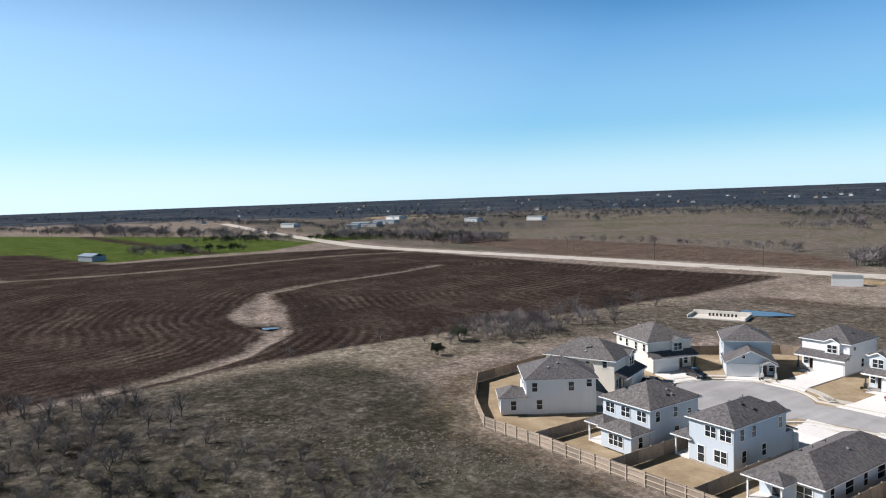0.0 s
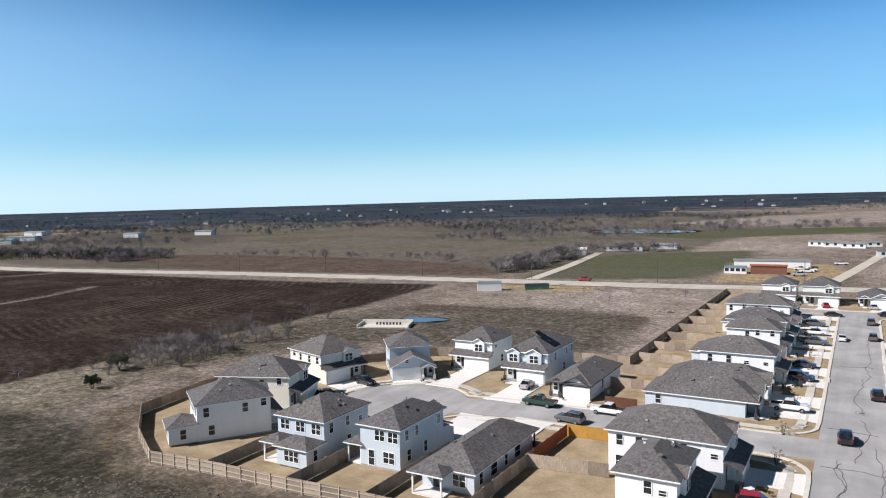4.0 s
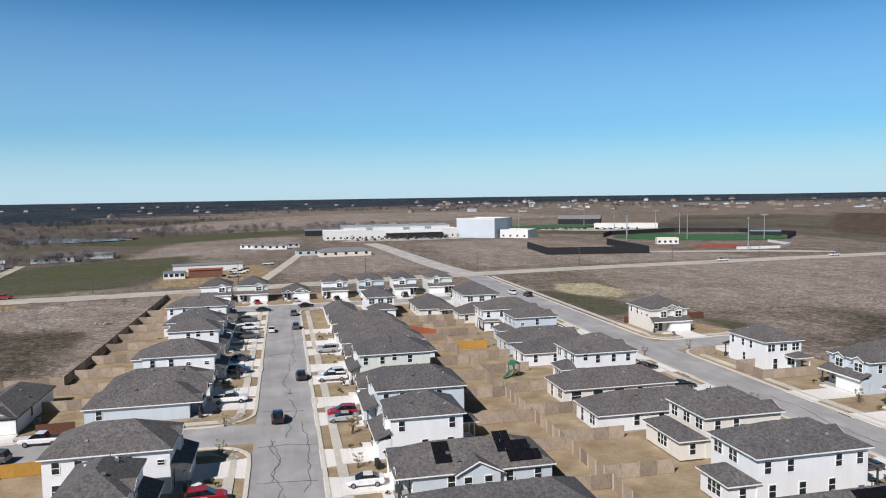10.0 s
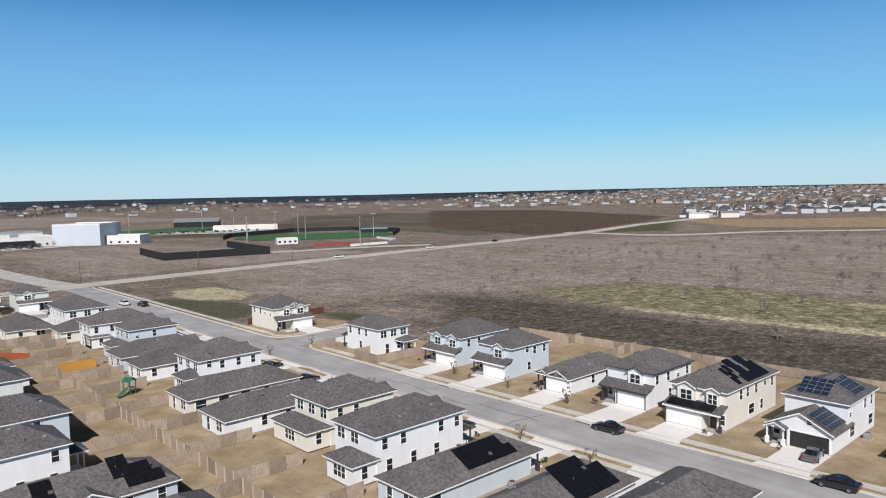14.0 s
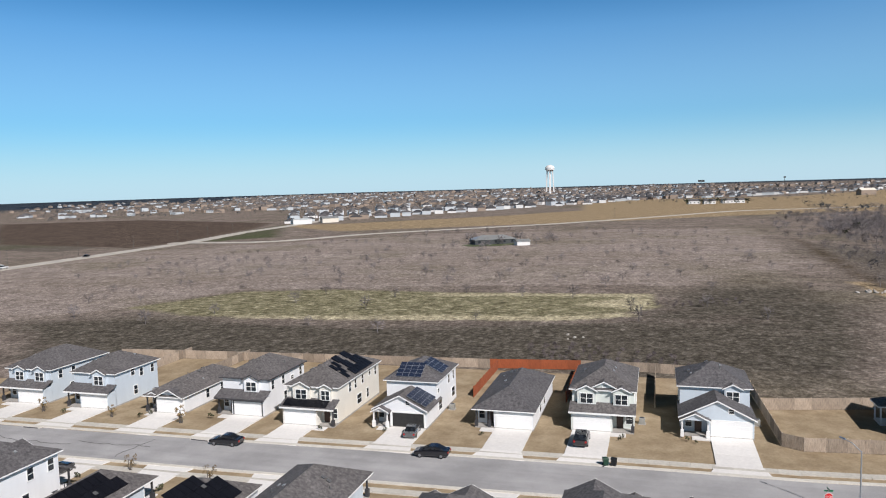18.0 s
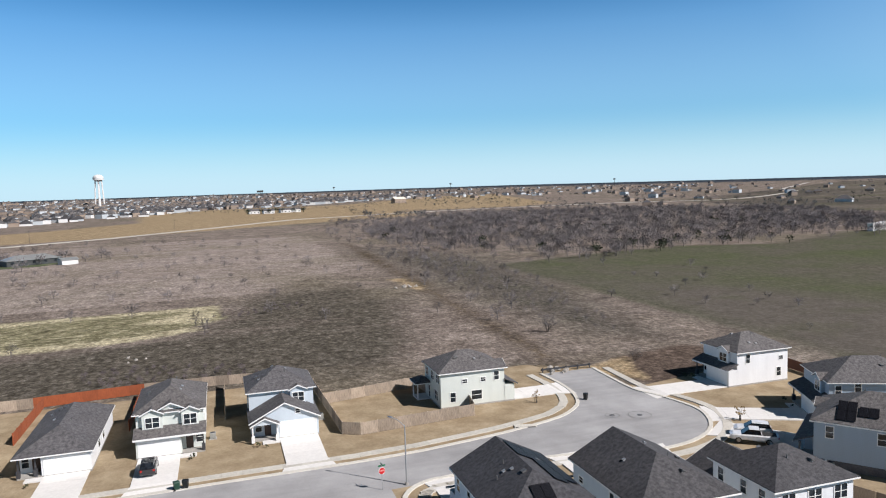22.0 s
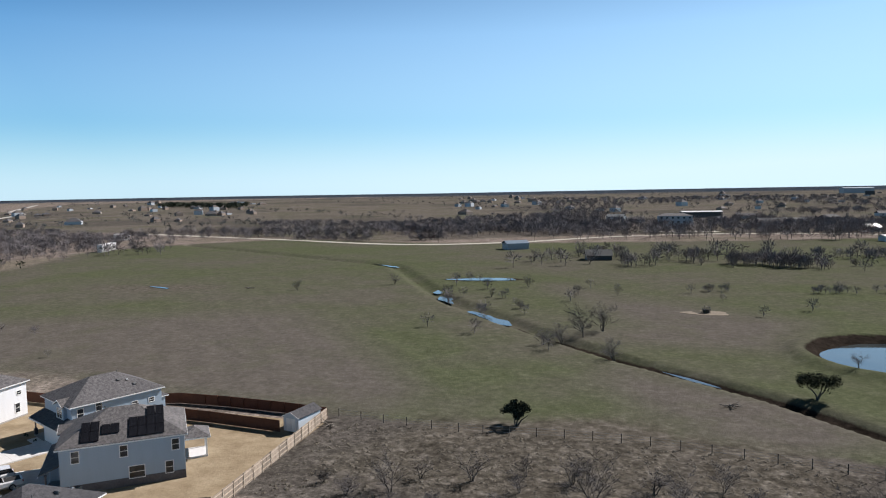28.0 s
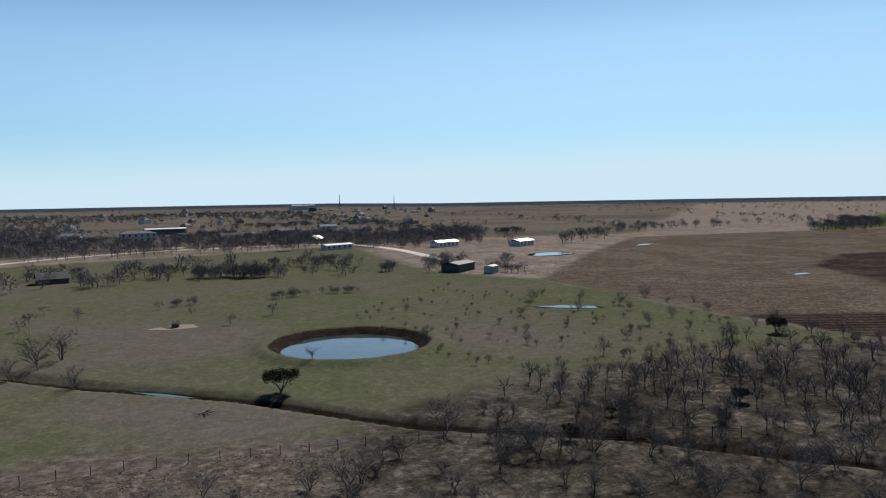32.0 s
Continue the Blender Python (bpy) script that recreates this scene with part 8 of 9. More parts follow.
# school
hall("school", 88, 588, 112, 30, 6.4, 0, M_STUCCO, M_STUCCO, "long low white school building with dark windows", "school", "flat", windows=22, rows=1)
# closed near-black block; the porch's shade is its wall colour
hall("school_porch_shade", 104, 570, 46, 5, 5.2, 0, M_SCREEN, M_STUCCO, "entrance porch of the school, its shade put into near-black walls", "porch", "flat")
hall("school", 96, 622, 92, 30, 8.6, 0, M_STUCCO, M_TIN, "white upper wing of the school", "school", "flat", windows=18, rows=2)
hall("school_hall", 162, 566, 34, 34, 15.0, -42, surface("panel_pale_blue", (0.50, 0.55, 0.60), 0.5, 1, 0.1, 0.1, 0.05), M_STUCCO, "tall white windowless auditorium of the school", "school", "flat")
hall("school_annex", 184, 545, 24, 18, 6.0, -42, M_STUCCO, M_STUCCO, "low white annex of the school", "school", "flat", windows=4)
hall("school_canopy", 42, 650, 46, 14, 5.0, 0, M_SCREEN, M_BLUEROOF, "dark school wing with a blue roof", "school", "flat", windows=8)
disc("parking_school", 96, 552, 52, 0.55, M_HWY, "pale car park in front of the school", "car park", 40, 12)
r = random.Random(91)
for k in range(24):
    car(r.choice(("sedan", "suv", "pickup")), r.choice((P_BLACK, P_WHITE, P_SILVER, P_GREY, P_GREY, P_BLUE)), 56 + (k % 12) * 6.4 + r.uniform(-.3, .3), 548 + 7 * (k // 12), 90, "car parked in front of the school", height(80, 550) + 0.5, True)
for k, (x, y) in enumerate(((50, 612), (64, 624), (80, 616), (96, 628), (112, 620), (128, 612), (70, 592), (100, 586), (120, 594))):
    hall("roof_unit", x, y, 5, 3, 1.6, 0, M_BARN, M_ALU, "steel air handling unit on the school roof", "roof unit", "flat", z=height(x, y) + (8.6 if y > 606 else 6.4))
for k in range(16):
    x, y = 40 + k * 7.0 + r.uniform(-2, 2), 563 + r.uniform(-2, 2)
    plant("schoolyard_tree", BARE[k % 6], x, y, 0.9, k * 50, "small bare tree in front of the school", "tree", "schoolyard trees")
# sports ground
ribbon("pitch_black_screen", [(152, 432), (146, 381), (203, 370), (211, 441)], 0.2, 4.2, M_SCREEN, "black windscreen fence round a ball field", "fence", step=6, thick=4.3, soft=False, kind="structure")
disc("pitch_court", 180, 404, 24, 0.12, M_HWY, "pale hard court inside the black screens", "sports field", 32, 26)
ribbon("path_sports", [(150, 386), (196, 380), (236, 370), (270, 358), (300, 340)], 4.5, 0.12, M_HWY, "pale concrete apron beside the ball fields", "path", step=6)
disc("pitch_north", 260, 690, 62, 1.0, M_TURF, "green football field", "sports field", 40, 36, turn=radians(10))
disc("pitch_south", 306, 484, 62, 0.5, M_TURF, "green artificial turf field", "sports field", 40, 38, turn=radians(-30))
disc("pitch_clay", 268, 400, 16, 0.30, M_TRACK, "red clay running apron", "sports field", 32, 12)
ribbon("pitch_wall", [(262, 374), (290, 372), (312, 390), (318, 420)], 0.2, 1.6, M_STUCCO, "low white wall round the turf field", "wall", step=6, thick=1.6, soft=False)
ribbon("pitch_dark_wall", [(243, 514), (262, 540), (330, 558), (372, 528), (380, 470), (345, 435)], 0.2, 3.4, M_SCREEN, "dark green screen behind the turf field", "fence", step=8, thick=5, soft=False)
disc("parking_sports", 300, 610, 70, 0.7, M_HWY, "pale sports car park", "car park", 40, 22, turn=radians(-30))
for k in range(28):
    u, v = k % 14, k // 14
    x, y = 245 + u * 5.2 + v * 4, 642 - u * 2.6 - v * 9
    car(r.choice(("sedan", "suv", "pickup")), r.choice((P_BLACK, P_WHITE, P_SILVER, P_GREY, P_BLUE)), x, y, 60, "car parked at the sports ground", height(x, y) + 0.55, True)
# closed near-black walls stand for the shade under the roof
hall("pavilion", 323, 744, 46, 18, 6.0, -30, M_SCREEN, M_TIN, "sports pavilion with a pale pitched roof, near-black walls for its shaded open sides", "pavilion", "gable", 0.4)
hall("grandstand", 326, 640, 60, 10, 4.0, -30, M_STUCCO, M_STUCCO2, "long low pale grandstand", "grandstand", "flat")
hall("press_box", 250, 432, 14, 7, 3.6, -20, M_STUCCO, M_STUCCO2, "small white press box beside the field", "building", "flat", windows=4)
hall("dugout", 361, 480, 22, 6, 3.6, -40, M_SCREEN, M_BLUEROOF, "dark dugout with a blue roof", "dugout", "flat")


def mast(x, y, h, label="tall steel floodlight mast of the sports ground", heads=4):
    root = new("floodlight_mast")
    root.matrix_basis = pose(x, y, height(x, y) - 0.2, 0, 0, (x * 7) % 360)
    piece("pole", ("mast", h), lambda bm: bmesh.ops.create_cone(bm, cap_ends=True, segments=8, radius1=0.32, radius2=0.16, depth=h, matrix=Matrix.Translation((0, 0, h / 2))), M_GALV, root, Matrix.Identity(4))
    piece("crossbar", ("crossbar", h), lambda bm: box(bm, -2.4, 2.4, -0.12, 0.12, h - 0.6, h - 0.3), M_GALV, root, Matrix.Identity(4))
    for k in range(heads):
        piece("floodlight", ("floodlight",), lambda bm: box(bm, -0.4, 0.4, -0.3, 0.3, -0.1, 0.6), M_ALU, root, pose(-1.95 + 1.3 * k, 0, h - 0.3))
    tagged(root, label, "floodlight", "floodlight masts")


for x, y, h in ((283, 577, 18), (262, 512, 19), (264, 366, 19), (284, 463, 19), (312, 520, 19), (240, 470, 18), (330, 440, 18), (220, 650, 20), (300, 680, 20), (330, 590, 18)):
    mast(x, y, h)


def pole(x, y, h=9.0, bars=1):
    root = new("utility_pole")
    root.matrix_basis = pose(x, y, height(x, y) - 0.2, 0, 0, 8 if y > 0 else 75)
    piece("pole", ("utility_pole", h), lambda bm: bmesh.ops.create_cone(bm, cap_ends=True, segments=7, radius1=0.16, radius2=0.1, depth=h, matrix=Matrix.Translation((0, 0, h / 2))), M_BARK, root, Matrix.Identity(4))
    piece("crossarm", ("crossarm", h), lambda bm: box(bm, -0.06, 0.06, -1.1, 1.1, h - 0.7, h - 0.55), M_BARK, root, Matrix.Identity(4))
    tagged(root, "weathered wooden utility pole with a crossarm", "utility pole", "utility poles")


for k in range(22):
    x = -330 + k * 52.0
    y = float(np.interp(x, [p[0] for p in HIGHWAY], [p[1] for p in HIGHWAY])) + 11
    pole(x, y)
for x, y in ((-10, -560), (-60, -548), (-100, -540), (24, -520), (70, -462), (130, -446), (620, 140), (560, 205), (720, 40), (840, -60)):
    pole(x, y, 10)

# farmsteads and sheds
hall("farmhouse", -128, 444, 22, 12, 3.2, 10, M_GREY, M_BROWNROOF, "grey farmhouse among bare trees", "house", "hip", 0.45, windows=4)
hall("farmhouse", -108, 464, 16, 8, 2.6, 0, M_GREY, M_TIN, "low grey farm outbuilding", "shed", "gable", 0.25)
hall("white_shed", -146, 409, 9, 7, 3.2, 15, M_STUCCO, M_STUCCO, "small white shed beside the lane", "shed", "gable", 0.3)
hall("storage_container", -121.5, 241, 9.0, 2.9, 2.9, 30, M_STUCCO, M_TIN, "white storage container on a dirt pad", "container", "flat")
hall("equipment_trailer", -106, 250, 9, 2.6, 1.6, 30, M_PLAY, M_DKBARN, "dark green farm trailer on dirt", "trailer", "flat")
hall("work_shed", -34, 332, 14, 6, 3.6, 4, M_ORANGE, M_BRICKRED, "rust-red open work shed", "shed", "gable", 0.12)
hall("site_office", -47, 330, 9, 4, 2.6, 4, M_STUCCO, M_BLUEROOF, "white site cabin with blue panels", "cabin", "flat", windows=4)
hall("site_store", -36, 362, 32, 6, 3.2, 6, M_STUCCO, M_TIN, "white steel store in a yard", "shed", "gable", 0.15)
for x, y, c in ((-23, 350, P_WHITE), (-19, 346, P_WHITE), (-22, 326, P_SILVER), (-20, 340, P_WHITE), (-8, 380, P_WHITE)):
    car("pickup", c, x, y, 10, "truck parked in the dirt yard", 0.06, True)
hall("roadside_house", 35, 424, 30, 12, 3.0, 5, M_STUCCO2, M_TIN, "long low house with a pale metal roof", "house", "hip", 0.3, windows=5)
hall("roadside_house", 14, 436, 14, 9, 3.2, 5, M_GREY, M_BROWNROOF, "low dark house beside the lane", "house", "hip", 0.35, windows=3)
for x, y in ((-14, 500), (-4, 492), (-22, 505), (4, 506)):
    hall("mobile_home", x, y, 13, 5, 2.8, (x * 9) % 50 - 20, M_STUCCO, M_TIN, "white mobile home in a yard", "mobile home", "gable", 0.2, windows=3)
hall("ranch_house", 424, 96, 26, 12, 3.0, -60, M_DKBARN, M_TIN, "low dark ranch house with a pale roof on a green lawn", "house", "hip", 0.35, windows=5)
hall("ranch_shed", 412, 76, 8, 6, 2.6, -60, M_STUCCO, M_TIN, "small white shed beside the ranch house", "shed", "gable", 0.3)
disc("lawn_ranch", 416, 94, 20, 0.06, surface("lawn_watered", (0.075, 0.092, 0.036), 1.0, 1.5, 0.2, 0.3, 0.1, world_co=True), "watered green lawn round the ranch house", "lawn", 40, 10, turn=radians(-60), ragged=0.1, thick=0.03)
hall("white_trailer", 327, -374, 22, 3.2, 4.0, 110, M_STUCCO, M_STUCCO, "long white semi-trailer parked at the farm", "trailer", "flat")
hall("white_cabin", 392, -464, 10, 7, 3.2, 60, M_STUCCO, M_TIN, "small white cabin beside the lane", "cabin", "gable", 0.5, windows=2)
hall("steel_shed", 72, -404, 13, 9, 3.6, 30, M_BARN, M_BLUEROOF, "grey-blue steel shed in the pasture", "shed", "gable", 0.3)
hall("old_barn", 22, -348, 12, 8, 2.4, 10, M_DKBARN, M_DKBARN, "dark weathered barn among trees", "barn", "gable", 0.6)
# dark closed walls in place of open, shaded sides
hall("open_pavilion", -55, -796, 40, 16, 6.0, 8, M_DKBARN, M_STUCCO, "pavilion with a long white roof, dark walls for its shaded open sides", "pavilion", "gable", 0.1)
hall("grey_apartment", -22, -606, 26, 12, 10.0, 5, M_BARN, M_ROOF, "grey three-storey building among trees", "building", "hip", 0.3, windows=6, rows=3, sides=(1,))
hall("farmhouse", -92, -600, 18, 11, 4.6, 0, M_GREY, M_ROOF, "grey farmhouse with a pitched roof", "house", "gable", 0.6, windows=3)
hall("long_barn", -148, -298, 16, 9, 3.6, 35, M_DKBARN, M_DKBARN, "long dark barn beside the pasture", "barn", "gable", 0.2)
hall("white_tank_shed", -156, -281, 6, 4, 3.2, 35, M_BARN, M_STUCCO, "small shed with a bright roof", "shed", "gable", 0.2)
hall("white_farmhouse", -262, -428, 20, 9, 3.4, 30, M_GREY, M_TIN, "long low house with a bright metal roof", "house", "gable", 0.25, windows=4)
hall("mobile_home", -142, -472, 22, 6, 3.2, 20, M_GREY, M_TIN, "long grey mobile home among trees", "mobile home", "gable", 0.25, windows=5)
hall("white_house", -213, -450, 22, 8, 3.4, 25, M_STUCCO, M_TIN, "white house with a metal roof", "house", "gable", 0.3, windows=5)
for x, y, w, t in ((-30, -640, 16, 10), (-62, -690, 14, 40), (-120, -660, 18, -15), (-160, -720, 14, 25), (10, -700, 16, 5), (-200, -650, 13, 60), (-95, -760, 20, 0), (-150, -560, 12, 30), (30, -760, 18, -20), (-230, -800, 22, 12)):
    hall("farmhouse", x, y, w, 9, 3.2, t, M_GREY if x % 20 else M_TOWNTAN, M_ROOF if x % 3 else M_TIN, "low house with a pitched roof among bare trees", "house", "gable", 0.45, windows=3)
disc("yard_gravel", -28, -560, 26, height(-28, -560) + 0.1, M_GRAVEL, "bare sandy yard beside the farm road", "yard", 40, 9, 0.05, ragged=0.12)
hall("farm_shed", -496, 65, 17, 9, 3.4, 20, M_BARN, M_BLUEROOF, "steel farm shed with a pale roof", "shed", "gable", 0.3)
for x, y, w, d, t in ((-735, 385, 70, 18, 30), (-690, 505, 36, 16, 20), (-770, 430, 60, 16, 30), (-830, 330, 44, 14, 24), (-700, 350, 30, 12, 40), (-900, 520, 60, 18, 10), (-640, 560, 40, 14, 20)):
    hall("warehouse", x, y, w * 0.5, d * 0.8, 4.6, t, M_STUCCO, M_TIN, "long pale steel warehouse", "warehouse", "gable", 0.12)
hall("hangar", -546, -2169, 80, 26, 14, 15, M_BARN, M_BARN, "large blue-grey hangar near the horizon", "hangar", "gable", 0.15)
hall("white_store", 690, 366, 20, 14, 5.0, -50, M_STUCCO, M_TIN, "white flat-roofed store beside the road", "store", "flat")
hall("white_store", 715, 345, 18, 12, 5.0, -50, M_STUCCO2, M_TIN, "pale pitched-roof store beside the road", "store", "gable", 0.3)
hall("large_frame_house", 1355, -336, 26, 14, 8, -70, M_TOWNTAN, M_STUCCO2, "pale timber building under construction", "building", "gable", 0.5)
for x, y in ((1075, -70), (1090, -95), (1085, -50), (1095, -110)):
    hall("farmhouse", x, y, 16, 10, 4.5, -80, M_STUCCO, M_ROOF, "white house among trees by the road", "house", "gable", 0.5, windows=3)
wood_mass("yard_trees", [(1080 + 22 * math.sin(k * 2.2), -80 + 40 * math.cos(k * 1.7), 1.6) for k in range(16)], "dark trees round a roadside house", M_JUNIPER, True)

# concrete basin by the field pool
basin = new("concrete_basin")
basin.matrix_basis = pose(-114.6, 162.4, 0, 0, 0, 22)
for n, a, b, c, d in (("basin_floor", -7, 7, -3.5, 3.5),):
    bm = bmesh.new()
    box(bm, a, b, c, d, -0.3, 0.1)
    part(n, bm, M_KERB, basin)
for a, b, c, d, h in ((-7.3, 7.3, 3.2, 3.5, 1.3), (-7.3, -7.0, -3.5, 3.5, 0.9), (7.0, 7.3, -3.5, 3.5, 0.9), (-7.3, 7.3, -3.5, -3.3, 0.3)):
    bm = bmesh.new()
    box(bm, a, b, c, d, -0.3, h)
    part("basin_wall", bm, M_KERB, basin)
for k in range(8):
    bm = bmesh.new()
    box(bm, -3 + k * 0.95, -2.55 + k * 0.95, 1.6, 2.0, 0.1, 0.8)
    part("baffle_block", bm, M_NEARBLACK, basin, "dark baffle block")
tagged(basin, "pale concrete outfall basin with dark baffle blocks", "basin")

# end of the unfinished street
barrier = new("road_barrier")
barrier.matrix_basis = pose(117.0, -59.8, 0, 0, 0, 90)
for x in (-4.8, -2.4, 0.0, 2.4, 4.8):
    bm = bmesh.new()
    box(bm, x - 0.08, x + 0.08, -0.08, 0.08, 0, 1.0)
    part("post", bm, M_DARKTRIM, barrier)
bm = bmesh.new()
box(bm, -5.1, 5.1, -0.12, -0.08, 0.45, 0.8)
part("rail", bm, M_DARKTRIM, barrier)
tagged(barrier, "low dark barrier at the end of the unfinished street", "barrier")

# rubble, hay, fallen wood
M_ROCK = surface("rubble", (0.40, 0.37, 0.33), 0.95, 3, 0.5, 0.3, 0.4)
M_LOG = surface("dead_wood", (0.16, 0.14, 0.12), 0.95, 4, 0.6, 0.35, 0.4)


def rubble(x, y, n, r, label, m=None, size=0.6):
    root = tagged(new("rubble_heap"), label, "rubble")
    root.matrix_basis = pose(x, y, height(x, y))
    q = random.Random(int(abs(x) * 7 + abs(y)))
    for k in range(n):
        bm = bmesh.new()
        bmesh.ops.create_icosphere(bm, subdivisions=1, radius=size * q.uniform(0.5, 1.2))
        for v in bm.verts:
            v.co = v.co * q.uniform(0.7, 1.25)
            v.co.z *= 0.6
        o = part("stone", bm, m or M_ROCK, root)
        o.matrix_basis = pose(q.gauss(0, r), q.gauss(0, r), 0.15, q.uniform(0, 90), 0, q.uniform(0, 360))


rubble(238, -62, 14, 2.0, "pale heap of broken concrete in the field")
rubble(118, -58, 10, 1.6, "rubble at the end of the unfinished street")
rubble(161, 18, 4, 1.6, "scattered pale stones in the dark field", size=0.5)
rubble(-50, 215, 6, 1.2, "small pale heap of gravel", size=0.9)
for x, y, t in ((-13, -119, 20), (46, -96.5, 70), (56, -262, 10), (140, -232, 40)):
    root = tagged(new("fallen_branches"), "grey tangle of fallen branches", "deadwood")
    root.matrix_basis = pose(x, y, height(x, y) + 0.2, 0, 0, t)
    q = random.Random(int(abs(x) * 3))
    for k in range(9):
        vs, fs = [], []
        a = q.uniform(0, 6.28)
        tube(vs, fs, Vector((q.gauss(0, 0.6), q.gauss(0, 0.6), 0)), Vector((math.cos(a) * q.uniform(1.5, 3.2), math.sin(a) * q.uniform(1, 2), q.uniform(0, 0.6))), 0.09, 0.03, 5)
        raw("branch", vs, fs, M_LOG, root)
disc("dirt_feeding_spot", -16, -206, 6.0, 0.05, surface("trodden_earth", (0.24, 0.195, 0.14), 1.0, 1.5, 0.2, 0.3, 0.3, world_co=True), "worn sandy patch round a hay feeder", "bare patch", 32, 3.5, 0.03, ragged=0.12)
feeder = new("hay_feeder")
feeder.matrix_basis = pose(-16, -206, 0.02)
bm = bmesh.new()
bmesh.ops.create_cone(bm, cap_ends=True, segments=16, radius1=0.9, radius2=0.8, depth=1.0, matrix=Matrix.Translation((0, 0, 0.5)))
part("hay", bm, surface("hay_dark", (0.05, 0.04, 0.025), 0.95, 5, 1, 0.4, 0.5), feeder)
for k in range(10):
    a = 2 * math.pi * k / 10
    bm = bmesh.new()
    box(bm, math.cos(a) * 1.1 - 0.03, math.cos(a) * 1.1 + 0.03, math.sin(a) * 1.1 - 0.03, math.sin(a) * 1.1 + 0.03, 0, 1.3)
    part("bar", bm, M_DARKTRIM, feeder)
tagged(feeder, "dark round hay feeder in the pasture", "hay feeder")

# wire fence of the pasture
wire = tagged(new("wire_fence"), "wire fence on thin posts along the pasture", "fence")
line = smooth_line([(46, -101), (26, -98.5), (3, -99), (-20, -95), (-42, -90), (-60, -84), (-80, -72)], 3.4)
for k, p in enumerate(line):
    piece("post", ("wire_post",), lambda bm: box(bm, -0.05, 0.05, -0.05, 0.05, 0, 1.35), M_BARK, wire, pose(p.x, p.y, height(p.x, p.y)))
for z in (0.4, 0.8, 1.2):
    vs, fs = [], []
    for a, b in zip(line, line[1:]):
        tube(vs, fs, Vector((a.x, a.y, height(a.x, a.y) + z)), Vector((b.x, b.y, height(b.x, b.y) + z)), 0.012, 0.012, 3)
    raw("wire", vs, fs, M_GALV, wire)

# water tower on the rise
tw = new("water_tower")
tw.matrix_basis = pose(2077, 297, height(2077, 297) - 2)
for k in range(6):
    a = 2 * math.pi * k / 6
    vs, fs = [], []
    tube(vs, fs, Vector((13 * math.cos(a), 13 * math.sin(a), 0)), Vector((9 * math.cos(a), 9 * math.sin(a), 70)), 1.1, 1.0, 8)
    raw("leg", vs, fs, M_STUCCO, tw)
vs, fs = [], []
tube(vs, fs, Vector((0, 0, 0)), Vector((0, 0, 70)), 2.2, 2.2, 12)
raw("riser", vs, fs, M_STUCCO, tw)
bm = bmesh.new()
bmesh.ops.create_uvsphere(bm, u_segments=24, v_segments=12, radius=13.5)
for v in bm.verts:
    v.co.z = v.co.z * 0.72 + 77
part("tank", bm, M_STUCCO, tw, "white rounded tank")
bm = bmesh.new()
bmesh.ops.create_cone(bm, cap_ends=True, segments=24, radius1=14.4, radius2=14.4, depth=1.0, matrix=Matrix.Translation((0, 0, 73)))
part("balcony", bm, M_STUCCO, tw)
tagged(tw, "white water tower on tall legs above the town", "water tower")
for x, y, h, w in ((2700, -150, 26, 22), (2700, -420, 30, 7), (2750, -900, 30, 9), (2500, -1500, 30, 8), (-400, -1500, 16, 16)):
    root = new("billboard" if w > 10 else "distant_tower")
    root.matrix_basis = pose(x, y, height(x, y) - 1, 0, 0, math.degrees(math.atan2(-x, y)) + 180)
    bm = bmesh.new()
    box(bm, -0.7, 0.7, -0.7, 0.7, 0, h)
    part("pole", bm, M_DKBARN, root)
    bm = bmesh.new()
    box(bm, -w / 2, w / 2, -0.8, 0.8, h - (7 if w > 10 else 5), h)
    part("sign_panel" if w > 10 else "tank", bm, M_DKBARN, root)
    tagged(root, "dark billboard on a pole near the horizon" if w > 10 else "slim dark tower near the horizon", "billboard" if w > 10 else "tower")
for x, y, h in ((-690, -2252, 46), (-860, -2200, 44)):
    root = new("radio_mast")
    root.matrix_basis = pose(x, y, height(x, y))
    vs, fs = [], []
    tube(vs, fs, Vector((0, 0, 0)), Vector((0, 0, h)), 1.6, 0.6, 6)
    raw("mast", vs, fs, M_DKBARN, root)
    bm = bmesh.new()
    box(bm, -3.5, 3.5, -3.5, 3.5, 0, 5)
    part("base_hut", bm, M_STUCCO2, root)
    tagged(root, "slim dark mast near the horizon", "mast")


# ---------------------------------------------------------------- the town on the rise
def town_house(x, y, turn, w, d, h, wall, roof, k):
    root = new("town_house")
    root.matrix_basis = pose(x, y, height(x, y) - 0.2, 0, 0, turn)
    piece("wall", ("town_wall", k, wall.name), lambda bm: box(bm, -w / 2, w / 2, -d / 2, d / 2, -1, h), wall, root, Matrix.Identity(4))
    piece("roof", ("town_roof", k, roof.name), lambda bm: hip(bm, -w / 2, w / 2, -d / 2, d / 2, h, 0.5, 0.4), roof, root, Matrix.Identity(4))
    tagged(root, "pale house of the distant town with a dark roof", "house", "town houses")


r = random.Random(101)
SIZES = ((14, 10, 3.0), (11, 12, 5.6), (15, 11, 3.0), (11, 11, 5.2))
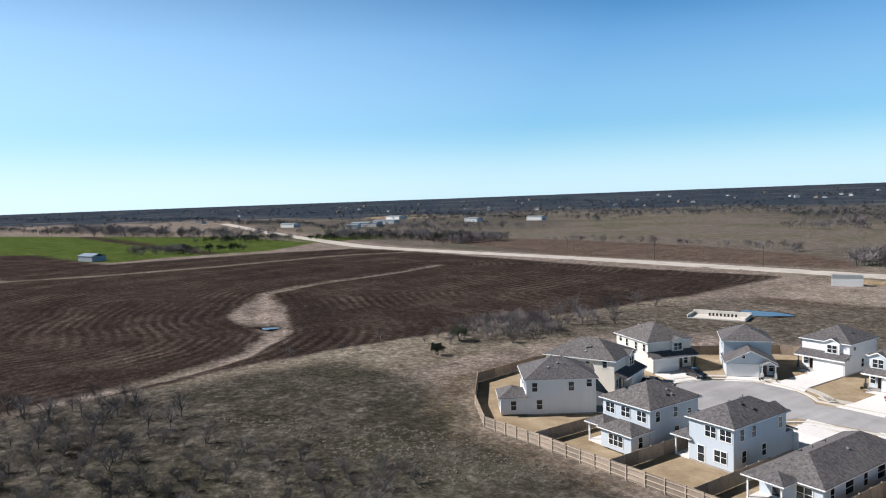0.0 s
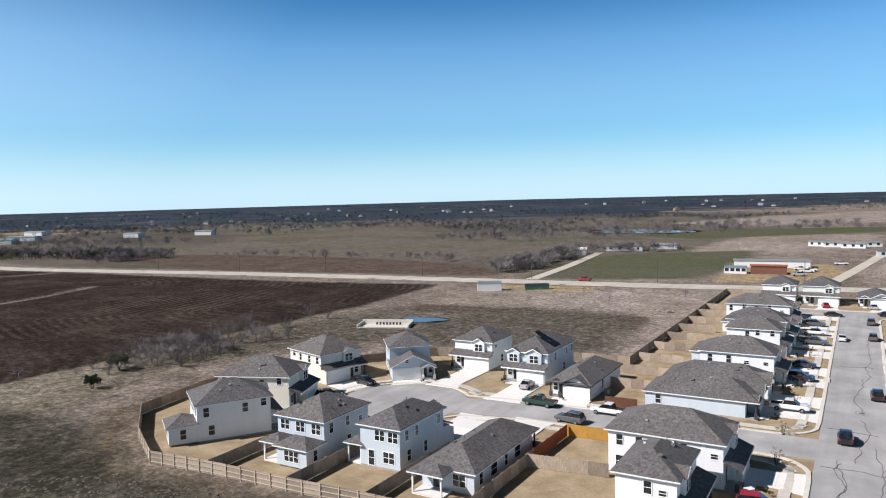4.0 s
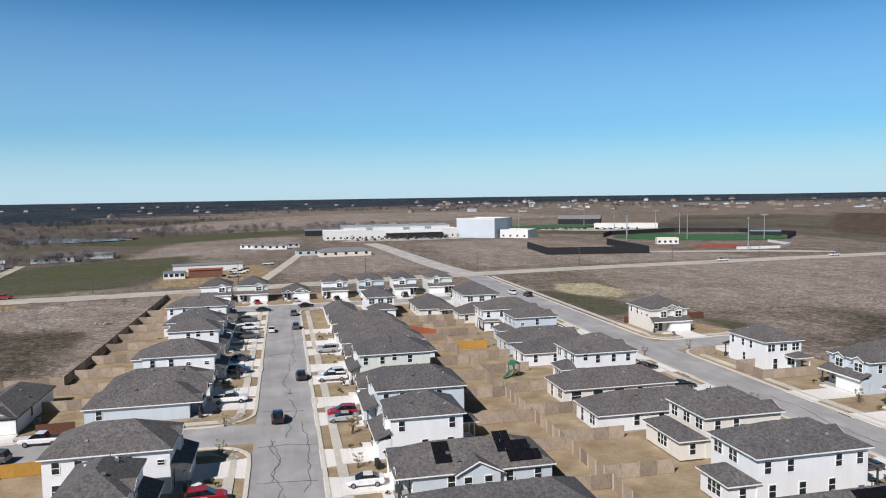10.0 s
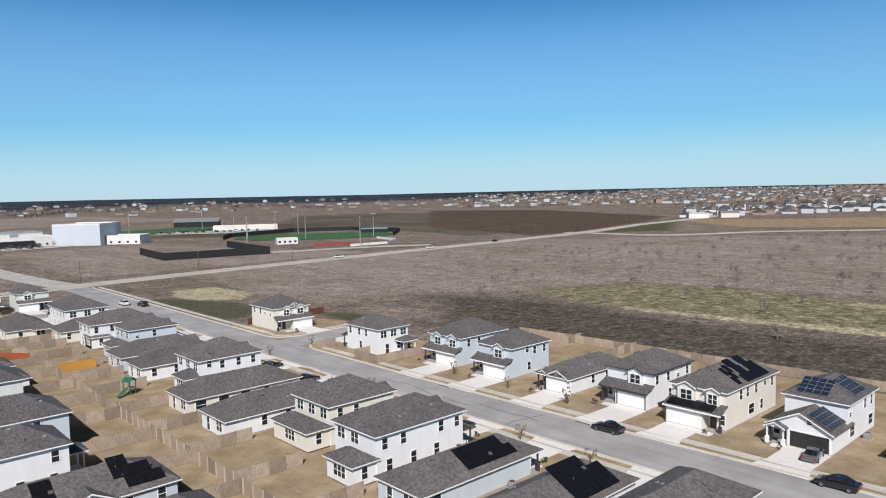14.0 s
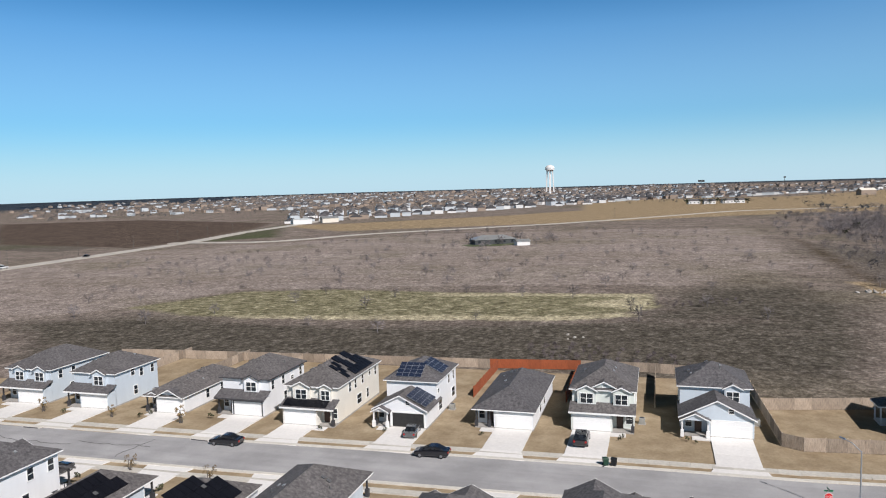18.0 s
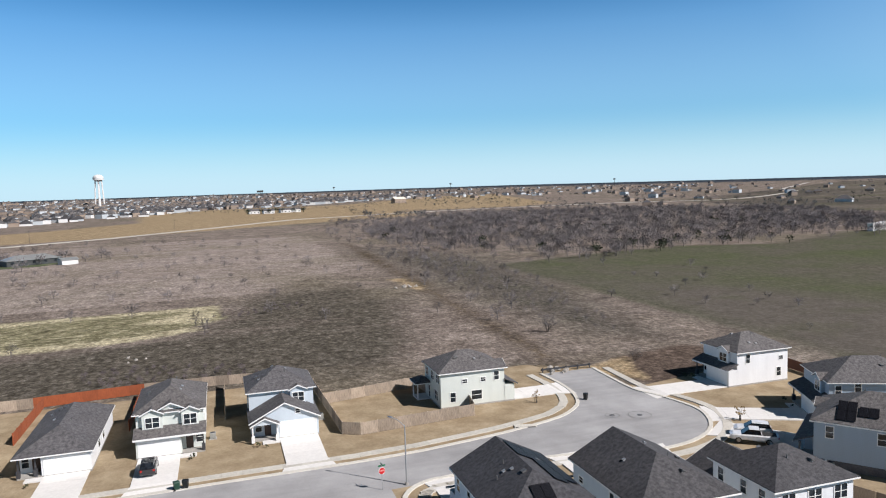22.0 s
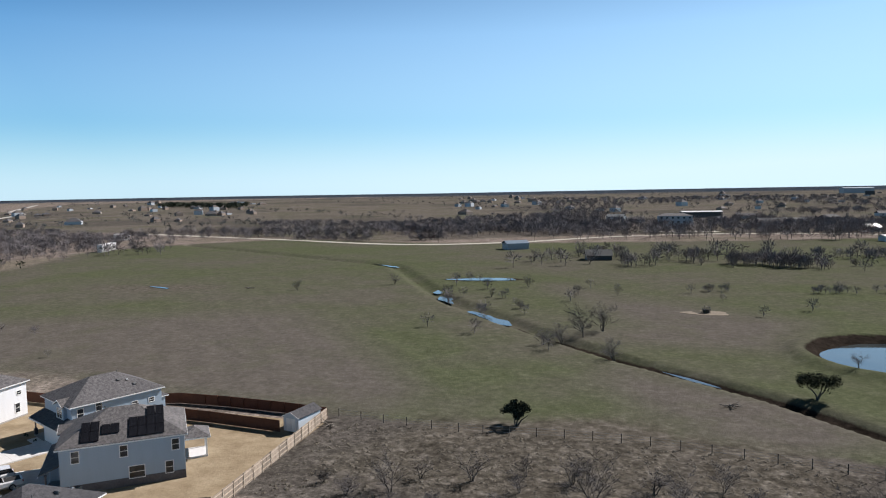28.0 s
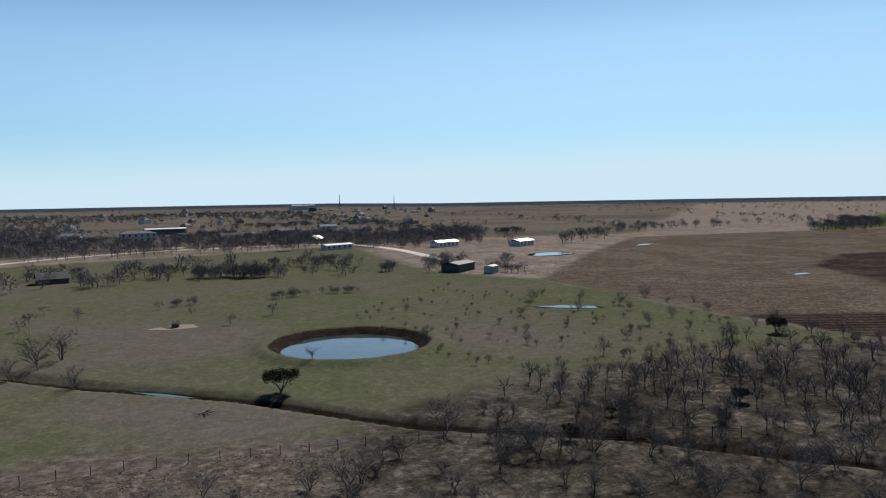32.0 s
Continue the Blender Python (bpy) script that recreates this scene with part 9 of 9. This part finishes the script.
# rows of new houses behind the edge of the building land
FRONT = smooth_line([(690, 374), (745, 346), (813, 306), (903, 262), (990, 214), (1085, 170), (1150, 104), (1290, 60), (1385, -40), (1420, -150), (1569, -290), (1690, -470)], 17.0)
TOWN = []
for row in range(9):
    for p in FRONT[row % 2::1 if row < 5 else 2]:
        out = p.normalized() * (18 + 30 * row + 26 * (row // 2))
        if r.random() < (0.86 if row else 0.7):
            TOWN.append((p.x + out.x + r.uniform(-3, 3), p.y + out.y + r.uniform(-3, 3)))
for x, y in TOWN[:60]:
    k = r.randrange(4)
    town_house(x, y, math.degrees(math.atan2(y, x)) + 90 + r.choice((0, 0, 90)), *SIZES[k], r.choice((M_TOWNTAN, M_GREY, M_GREY, M_STUCCO)), r.choice((M_ROOF, M_ROOF2, M_ROOF2)), k)


def town_mass(name, places, label, walls=(1, 1, 1, 2, 2), roofs=(3, 4, 4)):
    vs, fs, ms = [], [], []
    q = random.Random(len(places))
    for x, y, s in places:
        w, d, h = (v * s for v in q.choice(SIZES))
        t, z = q.uniform(0, 3), height(x, y)
        c, si = math.cos(t), math.sin(t)
        k = len(vs)
        pts = [(-w / 2, -d / 2, -1), (w / 2, -d / 2, -1), (w / 2, d / 2, -1), (-w / 2, d / 2, -1), (-w / 2, -d / 2, h), (w / 2, -d / 2, h), (w / 2, d / 2, h), (-w / 2, d / 2, h), (-w * 0.15, 0, h + d * 0.34), (w * 0.15, 0, h + d * 0.34)]
        vs += [(a * c - b * si + x, a * si + b * c + y, e + z) for a, b, e in pts]
        f = [(0, 1, 5, 4), (1, 2, 6, 5), (2, 3, 7, 6), (3, 0, 4, 7), (4, 5, 9, 8), (5, 6, 9), (6, 7, 8, 9), (7, 4, 8)]
        fs += [tuple(i + k for i in g) for g in f]
        ms += [q.choice(walls)] * 4 + [q.choice(roofs)] * 4
    me = bpy.data.meshes.new(name)
    me.from_pydata(vs, [], fs)
    for m in (M_STUCCO2, M_TOWNTAN, M_GREY, M_ROOF, M_BROWNROOF, M_ROOF2, M_STUCCO):
        me.materials.append(m)
    me.polygons.foreach_set("material_index", ms)
    return tagged(new(name, me), label, "houses", kind="stuff")


town_mass("new_town", [(x, y, r.choice((0.9, 1.0, 1.0, 1.1))) for x, y in TOWN[60:]], "rows of new pale houses with dark roofs", (1, 2, 2, 6), (3, 5, 5))
places = []
for n, a0, a1, d0, d1 in ((1900, 57, 94, 1350, 3300), (260, 45, 62, 1300, 3000), (300, 92, 128, 1600, 3000), (110, 10, 50, 1300, 2600), (90, 120, 150, 900, 2400), (90, 165, 205, 900, 2300)):
    for _ in range(n):
        az, d = radians(r.uniform(a0, a1)), r.uniform(d0, d1)
        places.append((d * math.sin(az), d * math.cos(az), r.choice((0.7, 0.8, 0.9, 1.2))))
town_mass("far_town", places, "scattered pale buildings of the distant town")
farms = []
for n, a0, a1, d0, d1 in ((40, 285, 330, 1200, 2600), (26, -30, 10, 1300, 2600)):
    for _ in range(n):
        az, d = radians(r.uniform(a0, a1)), r.uniform(d0, d1)
        farms.append((d * math.sin(az), d * math.cos(az), r.choice((0.6, 0.7, 0.8))))
town_mass("far_farms", farms, "scattered farm buildings among distant woods", (1, 2, 2), (3, 4))
